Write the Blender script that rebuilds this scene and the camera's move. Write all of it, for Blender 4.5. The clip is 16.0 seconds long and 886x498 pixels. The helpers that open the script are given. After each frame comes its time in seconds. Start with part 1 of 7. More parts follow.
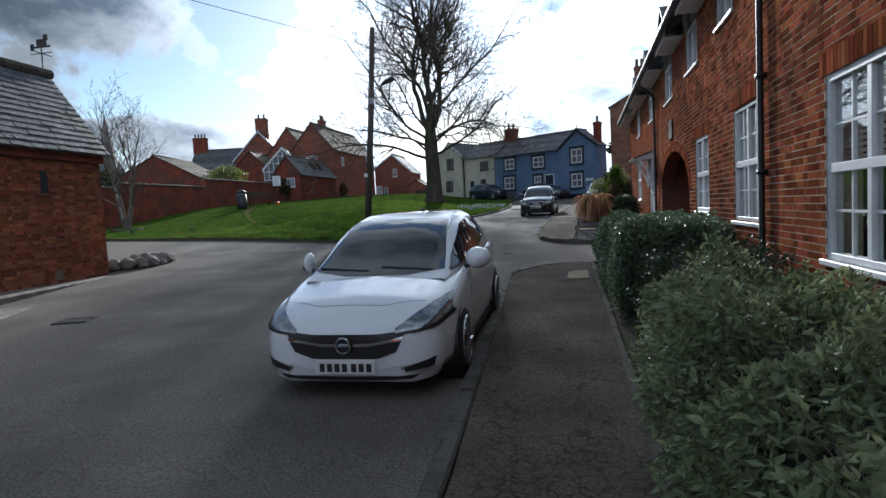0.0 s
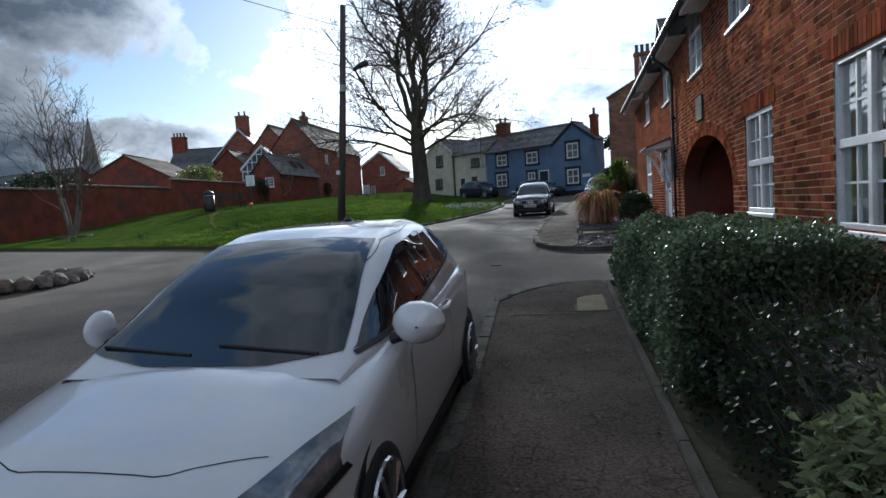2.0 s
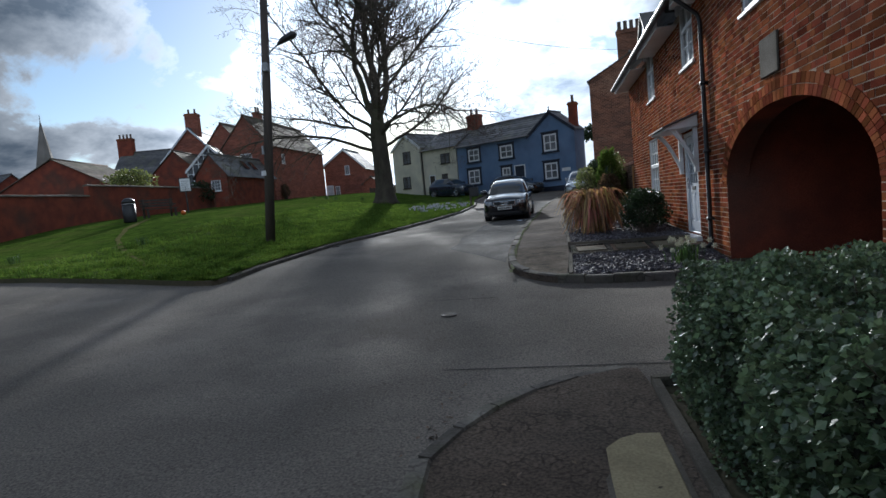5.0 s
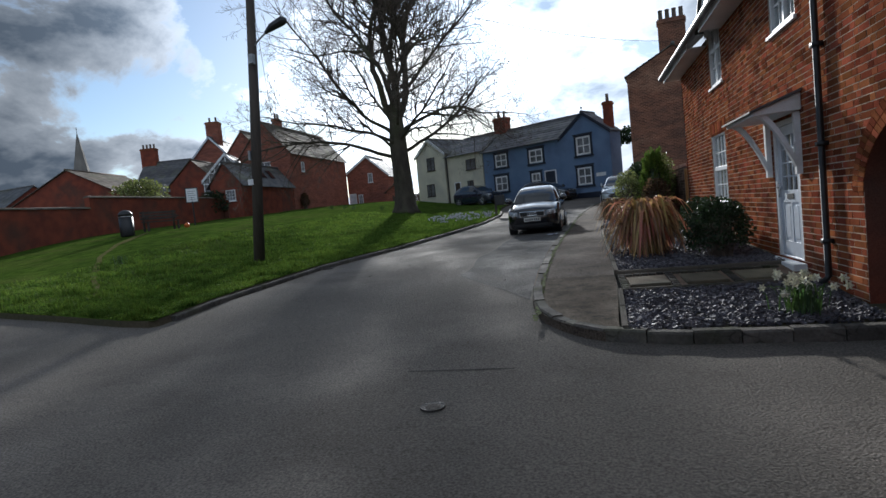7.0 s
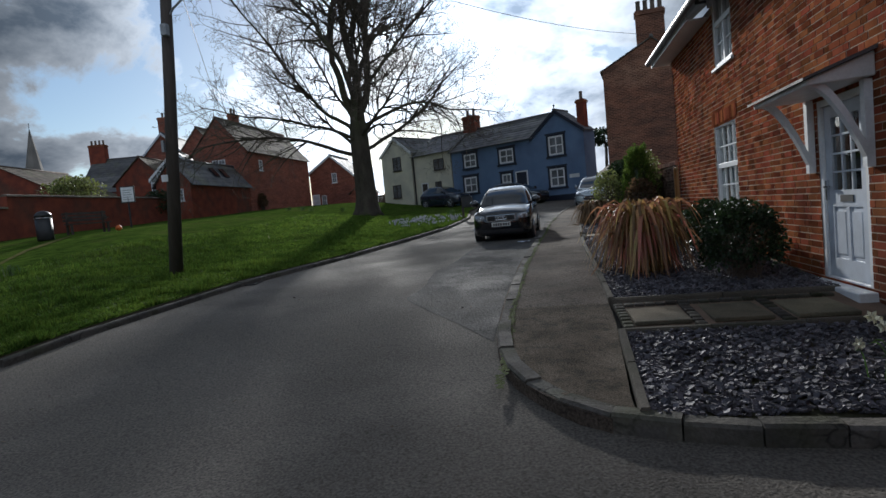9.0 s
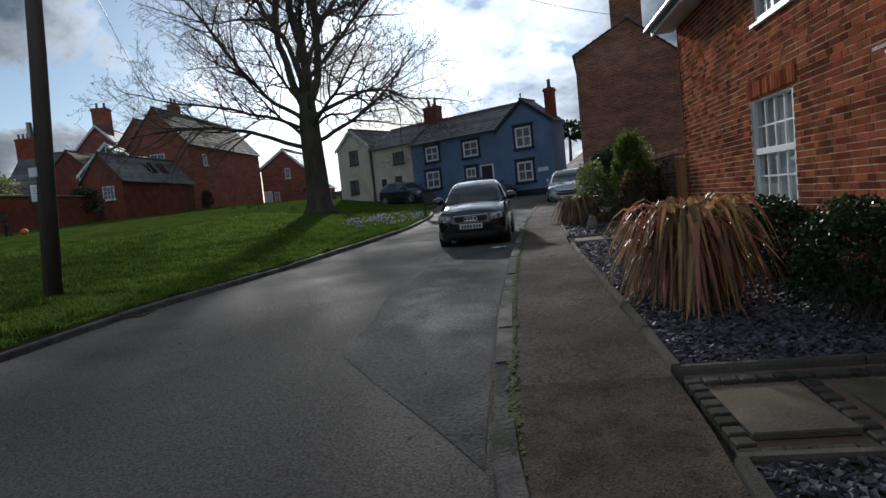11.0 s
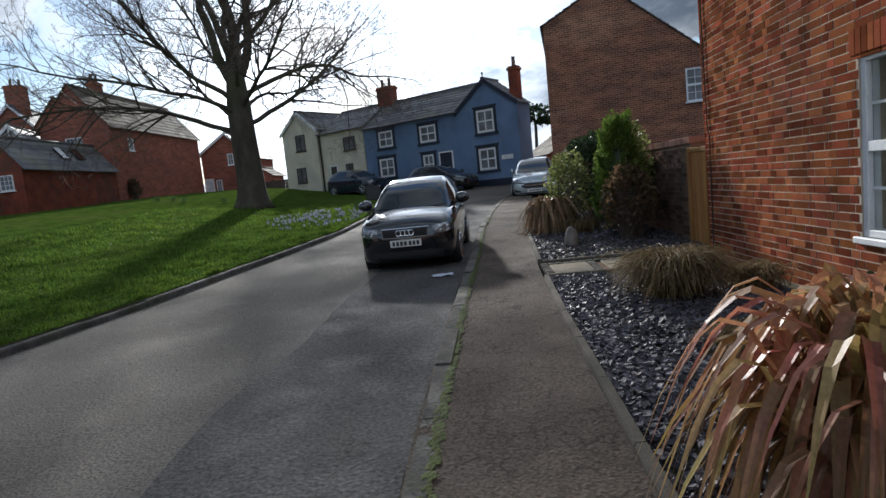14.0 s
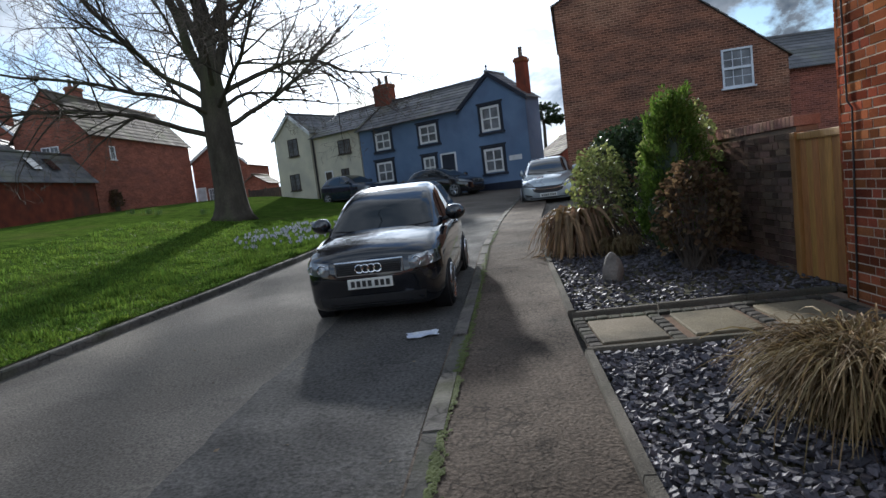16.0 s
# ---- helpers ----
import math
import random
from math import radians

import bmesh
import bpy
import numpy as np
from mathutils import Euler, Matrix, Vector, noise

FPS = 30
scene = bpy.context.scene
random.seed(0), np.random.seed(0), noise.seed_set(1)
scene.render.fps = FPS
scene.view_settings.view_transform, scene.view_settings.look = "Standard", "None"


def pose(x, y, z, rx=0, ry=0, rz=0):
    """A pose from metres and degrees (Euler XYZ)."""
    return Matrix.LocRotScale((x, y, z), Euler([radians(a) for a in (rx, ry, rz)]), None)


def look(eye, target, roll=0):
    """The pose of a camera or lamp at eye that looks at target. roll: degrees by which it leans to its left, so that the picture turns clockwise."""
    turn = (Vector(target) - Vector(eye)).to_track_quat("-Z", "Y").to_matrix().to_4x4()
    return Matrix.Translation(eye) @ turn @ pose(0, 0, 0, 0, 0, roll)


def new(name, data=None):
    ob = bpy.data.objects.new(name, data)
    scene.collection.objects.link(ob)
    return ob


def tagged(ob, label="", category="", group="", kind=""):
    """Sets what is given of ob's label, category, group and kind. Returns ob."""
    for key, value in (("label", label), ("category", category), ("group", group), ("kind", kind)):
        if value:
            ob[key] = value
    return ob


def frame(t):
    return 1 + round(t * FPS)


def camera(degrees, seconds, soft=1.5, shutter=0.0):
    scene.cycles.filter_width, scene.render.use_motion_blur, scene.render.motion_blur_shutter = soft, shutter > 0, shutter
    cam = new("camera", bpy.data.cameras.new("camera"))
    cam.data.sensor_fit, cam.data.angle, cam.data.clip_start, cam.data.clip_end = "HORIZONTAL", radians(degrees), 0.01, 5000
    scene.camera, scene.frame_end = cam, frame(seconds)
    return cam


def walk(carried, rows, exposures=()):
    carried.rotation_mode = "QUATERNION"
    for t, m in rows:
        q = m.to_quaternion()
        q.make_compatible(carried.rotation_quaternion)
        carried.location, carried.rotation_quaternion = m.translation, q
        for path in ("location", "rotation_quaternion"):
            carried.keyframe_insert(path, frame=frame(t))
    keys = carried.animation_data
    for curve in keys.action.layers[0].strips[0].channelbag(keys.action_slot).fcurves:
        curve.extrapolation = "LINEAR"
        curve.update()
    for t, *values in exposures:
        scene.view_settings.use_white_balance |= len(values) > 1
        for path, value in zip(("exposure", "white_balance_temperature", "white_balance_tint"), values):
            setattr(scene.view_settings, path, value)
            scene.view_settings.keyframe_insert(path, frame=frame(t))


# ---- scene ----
cam = camera(74.9, 16.0)
METRES, EYE, TILT, LEAN, TURN = 21.67, 1.56, 1.5, 0.0, 12.5
ROWS = [
    (0.0, 0.0, 0.0, 0.0, -0.27, -5.37, 2.92),
    (0.5, 0.0073, 0.0331, 0.0001, -0.56, -5.41, 3.14),
    (1.0, 0.011, 0.0663, -0.0009, -0.65, -5.42, 3.49),
    (1.5, 0.0156, 0.1, -0.0005, -0.59, -5.58, 3.62),
    (2.0, 0.0209, 0.1325, -0.0007, -0.88, -5.56, 3.58),
    (2.5, 0.0261, 0.1665, 0.0001, -1.12, -5.84, 4.06),
    (3.0, 0.034, 0.1973, -0.0004, -2.56, -5.89, 4.04),
    (3.5, 0.0403, 0.2333, -0.0015, -3.48, -6.07, 4.88),
    (6.0, 0.0715, 0.3955, -0.0016, -2.17, -5.7, 5.64),
    (6.5, 0.0787, 0.4281, -0.0024, -0.56, -4.93, 5.42),
    (7.0, 0.084, 0.459, -0.0027, -0.15, -5.03, 5.59),
    (7.5, 0.0947, 0.4856, -0.0048, -1.45, -5.18, 5.16),
    (8.0, 0.1006, 0.511, -0.0064, -2.71, -5.12, 4.78),
    (10.5, 0.106, 0.6555, -0.013, -3.71, -5.22, 6.28),
    (11.0, 0.1141, 0.6861, -0.0141, -6.72, -5.92, 5.6),
    (11.5, 0.1211, 0.7148, -0.0149, -9.41, -6.06, 4.3),
    (12.0, 0.1286, 0.7407, -0.0141, -12.47, -6.5, 3.52),
    (12.5, 0.1406, 0.7674, -0.011, -12.75, -6.96, 3.53),
    (13.0, 0.147, 0.7882, -0.0094, -13.27, -7.27, 3.86),
    (13.5, 0.1552, 0.8152, -0.0064, -12.16, -7.77, 4.75),
    (14.0, 0.1643, 0.8434, -0.0044, -10.1, -7.76, 5.53),
    (14.5, 0.1701, 0.8756, -0.0062, -9.29, -7.77, 6.28),
    (15.0, 0.1822, 0.9075, -0.0062, -9.25, -7.95, 6.36),
    (15.5, 0.1897, 0.9402, -0.0078, -9.51, -7.6, 6.61),
    (16.0, 0.2012, 0.9733, -0.0054, -9.32, -7.36, 6.69),
]
RISE = [(0, 0), (3.7, 0), (5.8, .15), (8.2, .15), (10.3, .36), (16, .36)]


def rise(t):
    return float(np.interp(t, [r[0] for r in RISE], [r[1] for r in RISE]))


walk(cam, [(t, pose(0, 0, EYE + rise(t), TILT, LEAN, TURN) @ pose(METRES * x, METRES * y, METRES * z, 90 + pitch, roll, yaw)) for t, x, y, z, yaw, pitch, roll in ROWS],
     [(0, 0.3, 5750, 7), (3.5, 0.08, 5750, 7), (7, 0.08, 5900, 8), (8.3, -0.18, 5950, 8), (11, -0.25, 6000, 8), (13, 0.1, 6050, 9), (16, 0.55, 5950, 8)])

# ---- world, sun, exposure ----
from mathutils.bvhtree import BVHTree

SUN_AZ, SUN_EL = radians(-12.0), radians(19.5)
world = bpy.data.worlds.new("world")
scene.world = world
world.use_nodes = True
wn, wl = world.node_tree.nodes, world.node_tree.links
wn.clear()
sky = wn.new("ShaderNodeTexSky")
sky.sky_type, sky.sun_disc = "NISHITA", False
sky.sun_elevation, sky.sun_rotation = SUN_EL, SUN_AZ
sky.air_density, sky.dust_density, sky.ozone_density = 1.0, 0.4, 2.0
coord = wn.new("ShaderNodeTexCoord")
sep = wn.new("ShaderNodeSeparateXYZ")
wl.new(coord.outputs["Generated"], sep.inputs[0])
# clouds lie on a flat layer: the direction divided by its height
lift = wn.new("ShaderNodeMath")
lift.operation = "ADD"
lift.inputs[1].default_value = 0.5
wl.new(sep.outputs[2], lift.inputs[0])
flat = wn.new("ShaderNodeVectorMath")
flat.operation = "DIVIDE"
comb = wn.new("ShaderNodeCombineXYZ")
for i in range(3):
    wl.new(lift.outputs[0], comb.inputs[i])
wl.new(coord.outputs["Generated"], flat.inputs[0])
wl.new(comb.outputs[0], flat.inputs[1])
cn = wn.new("ShaderNodeTexNoise")
cn.inputs["Scale"].default_value, cn.inputs["Detail"].default_value, cn.inputs["Roughness"].default_value = 3.3, 10, 0.58
cn.inputs["Distortion"].default_value = 0.25
wl.new(flat.outputs[0], cn.inputs["Vector"])
cover = wn.new("ShaderNodeValToRGB")
cover.color_ramp.elements[0].position, cover.color_ramp.elements[1].position = 0.435, 0.50
wl.new(cn.outputs["Fac"], cover.inputs[0])
# thick parts of the clouds are grey, thin parts white
thick = wn.new("ShaderNodeTexNoise")
thick.inputs["Scale"].default_value, thick.inputs["Detail"].default_value = 1.6, 7
off = wn.new("ShaderNodeVectorMath")
off.operation = "ADD"
off.inputs[1].default_value = (3.1, 0.35, 0.0)
wl.new(flat.outputs[0], off.inputs[0])
wl.new(off.outputs[0], thick.inputs["Vector"])
shade = wn.new("ShaderNodeValToRGB")
shade.color_ramp.elements[0].position, shade.color_ramp.elements[0].color = 0.455, (0.96, 1.0, 1.06, 1)
shade.color_ramp.elements[1].position, shade.color_ramp.elements[1].color = 0.57, (0.22, 0.27, 0.34, 1)
blend = wn.new("ShaderNodeMix")
blend.inputs[0].default_value = 0.45
wl.new(cn.outputs["Fac"], blend.inputs[2])
wl.new(thick.outputs["Fac"], blend.inputs[3])
wl.new(blend.outputs[0], shade.inputs[0])
# a cloud passes more of the sun's light on, the nearer it stands to the sun
sundir = Vector((math.sin(SUN_AZ) * math.cos(SUN_EL), math.cos(SUN_AZ) * math.cos(SUN_EL), math.sin(SUN_EL)))
dot = wn.new("ShaderNodeVectorMath")
dot.operation = "DOT_PRODUCT"
dot.inputs[1].default_value = sundir
wl.new(coord.outputs["Generated"], dot.inputs[0])
near_sun = wn.new("ShaderNodeFloatCurve")
curve = near_sun.mapping.curves[0]
near_sun.mapping.use_clip = False
for k, (d_, v_) in enumerate(((-1.0, 0.25), (0.0, 0.27), (0.55, 0.14), (0.84, 0.135), (0.95, 0.52), (1.0, 1.1))):
    if k < 2:
        curve.points[k].location = (d_, v_)
    else:
        curve.points.new(d_, v_)
near_sun.mapping.update()
wl.new(dot.outputs["Value"], near_sun.inputs["Value"])
gain = wn.new("ShaderNodeMath")
gain.operation = "MULTIPLY"
gain.inputs[1].default_value = 30.0
wl.new(near_sun.outputs[0], gain.inputs[0])
lit = wn.new("ShaderNodeVectorMath")
lit.operation = "SCALE"
wl.new(shade.outputs[0], lit.inputs[0])
wl.new(gain.outputs[0], lit.inputs["Scale"])
mixsky = wn.new("ShaderNodeMix")
mixsky.data_type = "RGBA"
wl.new(cover.outputs[0], mixsky.inputs[0])
wl.new(sky.outputs[0], mixsky.inputs[6])
wl.new(lit.outputs[0], mixsky.inputs[7])
bg = wn.new("ShaderNodeBackground")
bg.inputs["Strength"].default_value = 0.11
wl.new(mixsky.outputs[2], bg.inputs[0])
wl.new(bg.outputs[0], wn.new("ShaderNodeOutputWorld").inputs[0])

sun = new("sun", bpy.data.lights.new("sun", "SUN"))
sun.data.energy, sun.data.angle, sun.data.color = 5.0, radians(2.0), (1.0, 0.94, 0.86)
sun.matrix_world = look(sundir * 50, (0, 0, 0))


# ---- materials ----
def mat(name, a, b=None, scale=4.0, rough=0.8, bump=0.0, fine=60.0, metal=0.0, island=0.0, single=0.0, hue=0.015, cracks=0.0, stain=None, stain_scale=0.7, stretch=(1, 1, 1), coat=0.0, spec=0.5, rough_var=0.1, fine_mix=0.35, thin=0.0):
    m = bpy.data.materials.new(name)
    m.use_nodes = True
    n, l = m.node_tree.nodes, m.node_tree.links
    p = n["Principled BSDF"]
    b = b or tuple(c * 0.75 for c in a)
    geo = n.new("ShaderNodeNewGeometry")
    mp = n.new("ShaderNodeVectorMath")
    mp.operation = "MULTIPLY"
    mp.inputs[1].default_value = stretch
    l.new(geo.outputs["Position"], mp.inputs[0])

    def noise_at(s, detail=5.0):
        t = n.new("ShaderNodeTexNoise")
        t.inputs["Scale"].default_value, t.inputs["Detail"].default_value = s, detail
        l.new(mp.outputs[0], t.inputs["Vector"])
        return t.outputs["Fac"]

    def mixed(fac, x, y):
        k = n.new("ShaderNodeMix")
        k.data_type = "RGBA"
        l.new(fac, k.inputs[0])
        for s, v in ((6, x), (7, y)):
            if isinstance(v, tuple):
                k.inputs[s].default_value = (*v, 1)
            else:
                l.new(v, k.inputs[s])
        return k.outputs[2]

    def ranged(fac, lo, hi, to0=0.0, to1=1.0):
        r = n.new("ShaderNodeMapRange")
        r.inputs["From Min"].default_value, r.inputs["From Max"].default_value = lo, hi
        r.inputs["To Min"].default_value, r.inputs["To Max"].default_value = to0, to1
        l.new(fac, r.inputs[0])
        return r.outputs[0]

    broad, grain = noise_at(scale), noise_at(fine, 3.0)
    col = mixed(ranged(broad, 0.35, 0.65), a, b)
    if stain:
        col = mixed(ranged(noise_at(stain_scale, 6.0), 0.5, 0.72, 0.0, 0.85), col, stain)
    dark = n.new("ShaderNodeMix")
    dark.data_type, dark.blend_type = "RGBA", "MULTIPLY"
    dark.inputs[0].default_value = fine_mix
    l.new(col, dark.inputs[6])
    g = n.new("ShaderNodeCombineColor")
    gr = ranged(grain, 0.3, 0.7, 0.45, 1.4)
    for i in range(3):
        l.new(gr, g.inputs[i])
    l.new(g.outputs[0], dark.inputs[7])
    col = dark.outputs[2]
    if island or single:
        h = n.new("ShaderNodeHueSaturation")
        if island:
            src = geo.outputs["Random Per Island"]
        else:
            src = n.new("ShaderNodeObjectInfo").outputs["Random"]
        k = island or single
        l.new(ranged(src, 0, 1, 1 - k, 1 + k), h.inputs["Value"])
        w = n.new("ShaderNodeTexWhiteNoise")
        w.noise_dimensions = "1D"
        l.new(src, w.inputs["W"])
        l.new(ranged(w.outputs["Value"], 0, 1, 0.5 - hue, 0.5 + hue), h.inputs["Hue"])
        l.new(col, h.inputs["Color"])
        col = h.outputs[0]
    if cracks:       # crazed joints, broken up by the broad noise
        warp, vor = n.new("ShaderNodeVectorMath"), n.new("ShaderNodeTexVoronoi")
        warp.operation = "MULTIPLY_ADD"
        jig = n.new("ShaderNodeTexNoise")
        jig.inputs["Scale"].default_value = 14.0
        l.new(mp.outputs[0], jig.inputs["Vector"])
        l.new(jig.outputs["Color"], warp.inputs[0])
        warp.inputs[1].default_value = (0.07, 0.07, 0.0)
        l.new(mp.outputs[0], warp.inputs[2])
        vor.feature, vor.inputs["Scale"].default_value = "DISTANCE_TO_EDGE", cracks
        l.new(warp.outputs[0], vor.inputs["Vector"])
        lines = n.new("ShaderNodeMath")
        lines.operation = "MULTIPLY"
        l.new(ranged(vor.outputs["Distance"], 0.0, 0.07, 0.75, 0.0), lines.inputs[0])
        l.new(ranged(noise_at(3.5), 0.42, 0.6), lines.inputs[1])
        col = mixed(lines.outputs[0], col, tuple(c * 0.25 for c in b))
    l.new(col, p.inputs["Base Color"])
    l.new(ranged(broad, 0.3, 0.7, max(rough - rough_var, 0.02), min(rough + rough_var, 1)), p.inputs["Roughness"])
    p.inputs["Metallic"].default_value, p.inputs["Coat Weight"].default_value = metal, coat
    p.inputs["Specular IOR Level"].default_value = spec
    if bump:
        bp = n.new("ShaderNodeBump")
        bp.inputs["Strength"].default_value, bp.inputs["Distance"].default_value = min(bump, 1.0), 0.012
        l.new(grain, bp.inputs["Height"])
        l.new(bp.outputs[0], p.inputs["Normal"])
    if thin:
        tr, mx = n.new("ShaderNodeBsdfTranslucent"), n.new("ShaderNodeMixShader")
        mx.inputs[0].default_value = thin
        l.new(col, tr.inputs[0])
        l.new(p.outputs[0], mx.inputs[1])
        l.new(tr.outputs[0], mx.inputs[2])
        l.new(mx.outputs[0], n["Material Output"].inputs[0])
    return m


ASPHALT = mat("asphalt", (0.172, 0.152, 0.13), (0.104, 0.093, 0.081), 0.7, 0.88, 1.0, 55, stain=(0.185, 0.165, 0.14), stain_scale=0.35, fine_mix=0.85, spec=0.12)
ASPHALT_PATCH = mat("patched_asphalt", (0.098, 0.092, 0.086), (0.062, 0.059, 0.056), 1.6, 0.85, 1.0, 38, stain=(0.13, 0.118, 0.102), stain_scale=0.8, fine_mix=1.0, spec=0.15)
FOOTWAY = mat("footway_asphalt", (0.142, 0.110, 0.084), (0.086, 0.068, 0.054), 1.2, 0.92, 1.0, 48, cracks=8.0, stain=(0.075, 0.062, 0.05), stain_scale=0.9, fine_mix=0.95, spec=0.1)
COARSE = mat("coarse_aggregate", (0.135, 0.105, 0.075), (0.075, 0.06, 0.044), 2.5, 0.9, 1.0, 75, stain=(0.05, 0.045, 0.034), stain_scale=9.0, fine_mix=1.0, spec=0.08)
EARTH = mat("earth", (0.09, 0.075, 0.05), (0.06, 0.06, 0.035), 0.5, 0.95, 0.6, 20, spec=0.12)
GRASS_GROUND = mat("grass_ground", (0.075, 0.12, 0.02), (0.036, 0.064, 0.013), 2.2, 0.9, 1.0, 30, stain=(0.085, 0.10, 0.028), stain_scale=0.5, fine_mix=0.95, spec=0.0)
GRASS_BLADE = mat("grass_blade", (0.125, 0.195, 0.03), (0.065, 0.115, 0.02), 1.3, 0.6, 0, 50, island=0.45, spec=0.05, thin=0.5)
KERB = mat("kerb_stone", (0.15, 0.136, 0.118), (0.09, 0.083, 0.074), 3, 0.85, 0.8, 40, cracks=6.0, stain=(0.07, 0.072, 0.04), stain_scale=2.2, single=0.25, spec=0.12)
CONCRETE = mat("concrete", (0.155, 0.135, 0.11), (0.1, 0.09, 0.075), 2, 0.9, 0.6, 70, stain=(0.07, 0.07, 0.05), stain_scale=1.4, spec=0.08)
SLAB = mat("sandstone_slab", (0.22, 0.185, 0.125), (0.15, 0.128, 0.09), 2, 0.85, 0.5, 60, stain=(0.085, 0.08, 0.06), stain_scale=1.6, single=0.3, spec=0.1)
LID = mat("buff_concrete", (0.33, 0.28, 0.17), (0.25, 0.21, 0.13), 3, 0.85, 0.5, 60, stain=(0.16, 0.135, 0.09), stain_scale=2.5, spec=0.1)
SETT = mat("dark_sett", (0.095, 0.084, 0.07), (0.055, 0.05, 0.044), 5, 0.88, 0.5, 80, single=0.35, stain=(0.05, 0.056, 0.026), stain_scale=3, spec=0.1)
BRICK = mat("red_brick", (0.285, 0.090, 0.042), (0.18, 0.058, 0.030), 3, 0.9, 0.22, 90, island=0.5, hue=0.012, stain=(0.12, 0.05, 0.034), stain_scale=0.8, spec=0.0)
BRICK_ONE = mat("red_brick_single", (0.285, 0.090, 0.042), (0.18, 0.058, 0.030), 3, 0.9, 0.22, 90, single=0.5, hue=0.012, stain=(0.12, 0.05, 0.034), stain_scale=0.8, spec=0.0)
BRICK_OLD = mat("old_brick", (0.235, 0.08, 0.044), (0.15, 0.058, 0.038), 2, 0.9, 0.7, 60, island=0.4, stain=(0.09, 0.065, 0.05), stain_scale=0.5, spec=0.0)
BRICK_OUT = mat("outbuilding_brick", (0.34, 0.115, 0.06), (0.22, 0.08, 0.048), 2, 0.9, 0.7, 60, island=0.4, stain=(0.14, 0.075, 0.055), stain_scale=0.6, spec=0.0)
BRICK_GREY = mat("weathered_brick", (0.17, 0.105, 0.078), (0.10, 0.068, 0.054), 2, 0.9, 0.6, 60, island=0.45, stain=(0.075, 0.06, 0.048), stain_scale=0.9, spec=0.0)
COPING = mat("coping_brick", (0.34, 0.21, 0.16), (0.25, 0.15, 0.115), 4, 0.9, 0.4, 70, single=0.25, spec=0.0)
BRICK_DARK = mat("dark_brick", (0.19, 0.092, 0.06), (0.11, 0.062, 0.046), 1.0, 0.9, 0.7, 14, stain=(0.24, 0.135, 0.09), stain_scale=0.35, stretch=(1, 1, 3), spec=0.0)
BRICK_FAR = mat("orange_brick", (0.25, 0.105, 0.064), (0.18, 0.08, 0.052), 1.2, 0.9, 0.7, 14, island=0.3, stain=(0.16, 0.075, 0.055), stain_scale=0.45, stretch=(1, 1, 3), spec=0.0)


def coursed(m, joint, size):
    """Brick courses too far off to be built: joints in the wall's colour, u along the wall, v up."""
    n, l = m.node_tree.nodes, m.node_tree.links
    p = n["Principled BSDF"]
    tc = n.new("ShaderNodeTexCoord")
    s3 = n.new("ShaderNodeSeparateXYZ")
    l.new(tc.outputs["Object"], s3.inputs[0])
    add = n.new("ShaderNodeMath")
    l.new(s3.outputs[0], add.inputs[0])
    l.new(s3.outputs[1], add.inputs[1])
    c3 = n.new("ShaderNodeCombineXYZ")
    l.new(add.outputs[0], c3.inputs[0])
    l.new(s3.outputs[2], c3.inputs[1])
    t = n.new("ShaderNodeTexBrick")
    t.inputs["Scale"].default_value = 1.0
    t.inputs["Brick Width"].default_value, t.inputs["Row Height"].default_value, t.inputs["Mortar Size"].default_value = 0.225, size, 0.009
    t.inputs["Color1"].default_value, t.inputs["Color2"].default_value, t.inputs["Mortar"].default_value = (0.65, 0.65, 0.65, 1), (1.25, 1.2, 1.15, 1), joint
    l.new(c3.outputs[0], t.inputs["Vector"])
    k = n.new("ShaderNodeMix")
    k.data_type, k.blend_type = "RGBA", "MULTIPLY"
    k.inputs[0].default_value = 1.0
    l.new(p.inputs["Base Color"].links[0].from_socket, k.inputs[6])
    l.new(t.outputs["Color"], k.inputs[7])
    l.new(k.outputs[2], p.inputs["Base Color"])


coursed(BRICK_DARK, (2.0, 2.1, 2.2, 1), 0.078)
coursed(BRICK_FAR, (1.6, 1.8, 2.0, 1), 0.078)
MORTAR = mat("mortar", (0.56, 0.47, 0.37), (0.46, 0.38, 0.3), 3, 0.95, 0.2, 80, spec=0.0)
MORTAR_OLD = mat("old_mortar", (0.24, 0.175, 0.13), (0.17, 0.125, 0.095), 3, 0.95, 0.5, 80, spec=0.0)
SLATE_ROOF = mat("roof_slate", (0.12, 0.115, 0.115), (0.075, 0.075, 0.08), 2, 0.65, 0.5, 40, island=0.35, stain=(0.12, 0.12, 0.08), stain_scale=0.8)
TILE_ROOF = mat("mossy_roof_tile", (0.16, 0.125, 0.10), (0.10, 0.085, 0.07), 1.5, 0.85, 0.6, 20, island=0.3, stain=(0.15, 0.145, 0.085), stain_scale=0.6, spec=0.12)
CHIP = mat("slate_chip", (0.128, 0.116, 0.128), (0.071, 0.068, 0.079), 4, 0.6, 0.4, 90, island=0.5, spec=0.25)
WHITE = mat("white_paint", (0.78, 0.79, 0.80), (0.70, 0.71, 0.72), 1.5, 0.42, 0.1, 40, fine_mix=0.12, stain=(0.6, 0.6, 0.58), stain_scale=2.0)
CREAM = mat("cream_render", (0.66, 0.62, 0.49), (0.56, 0.53, 0.43), 1.0, 0.85, 0.4, 40, fine_mix=0.2, stain=(0.45, 0.43, 0.36), stain_scale=0.6)
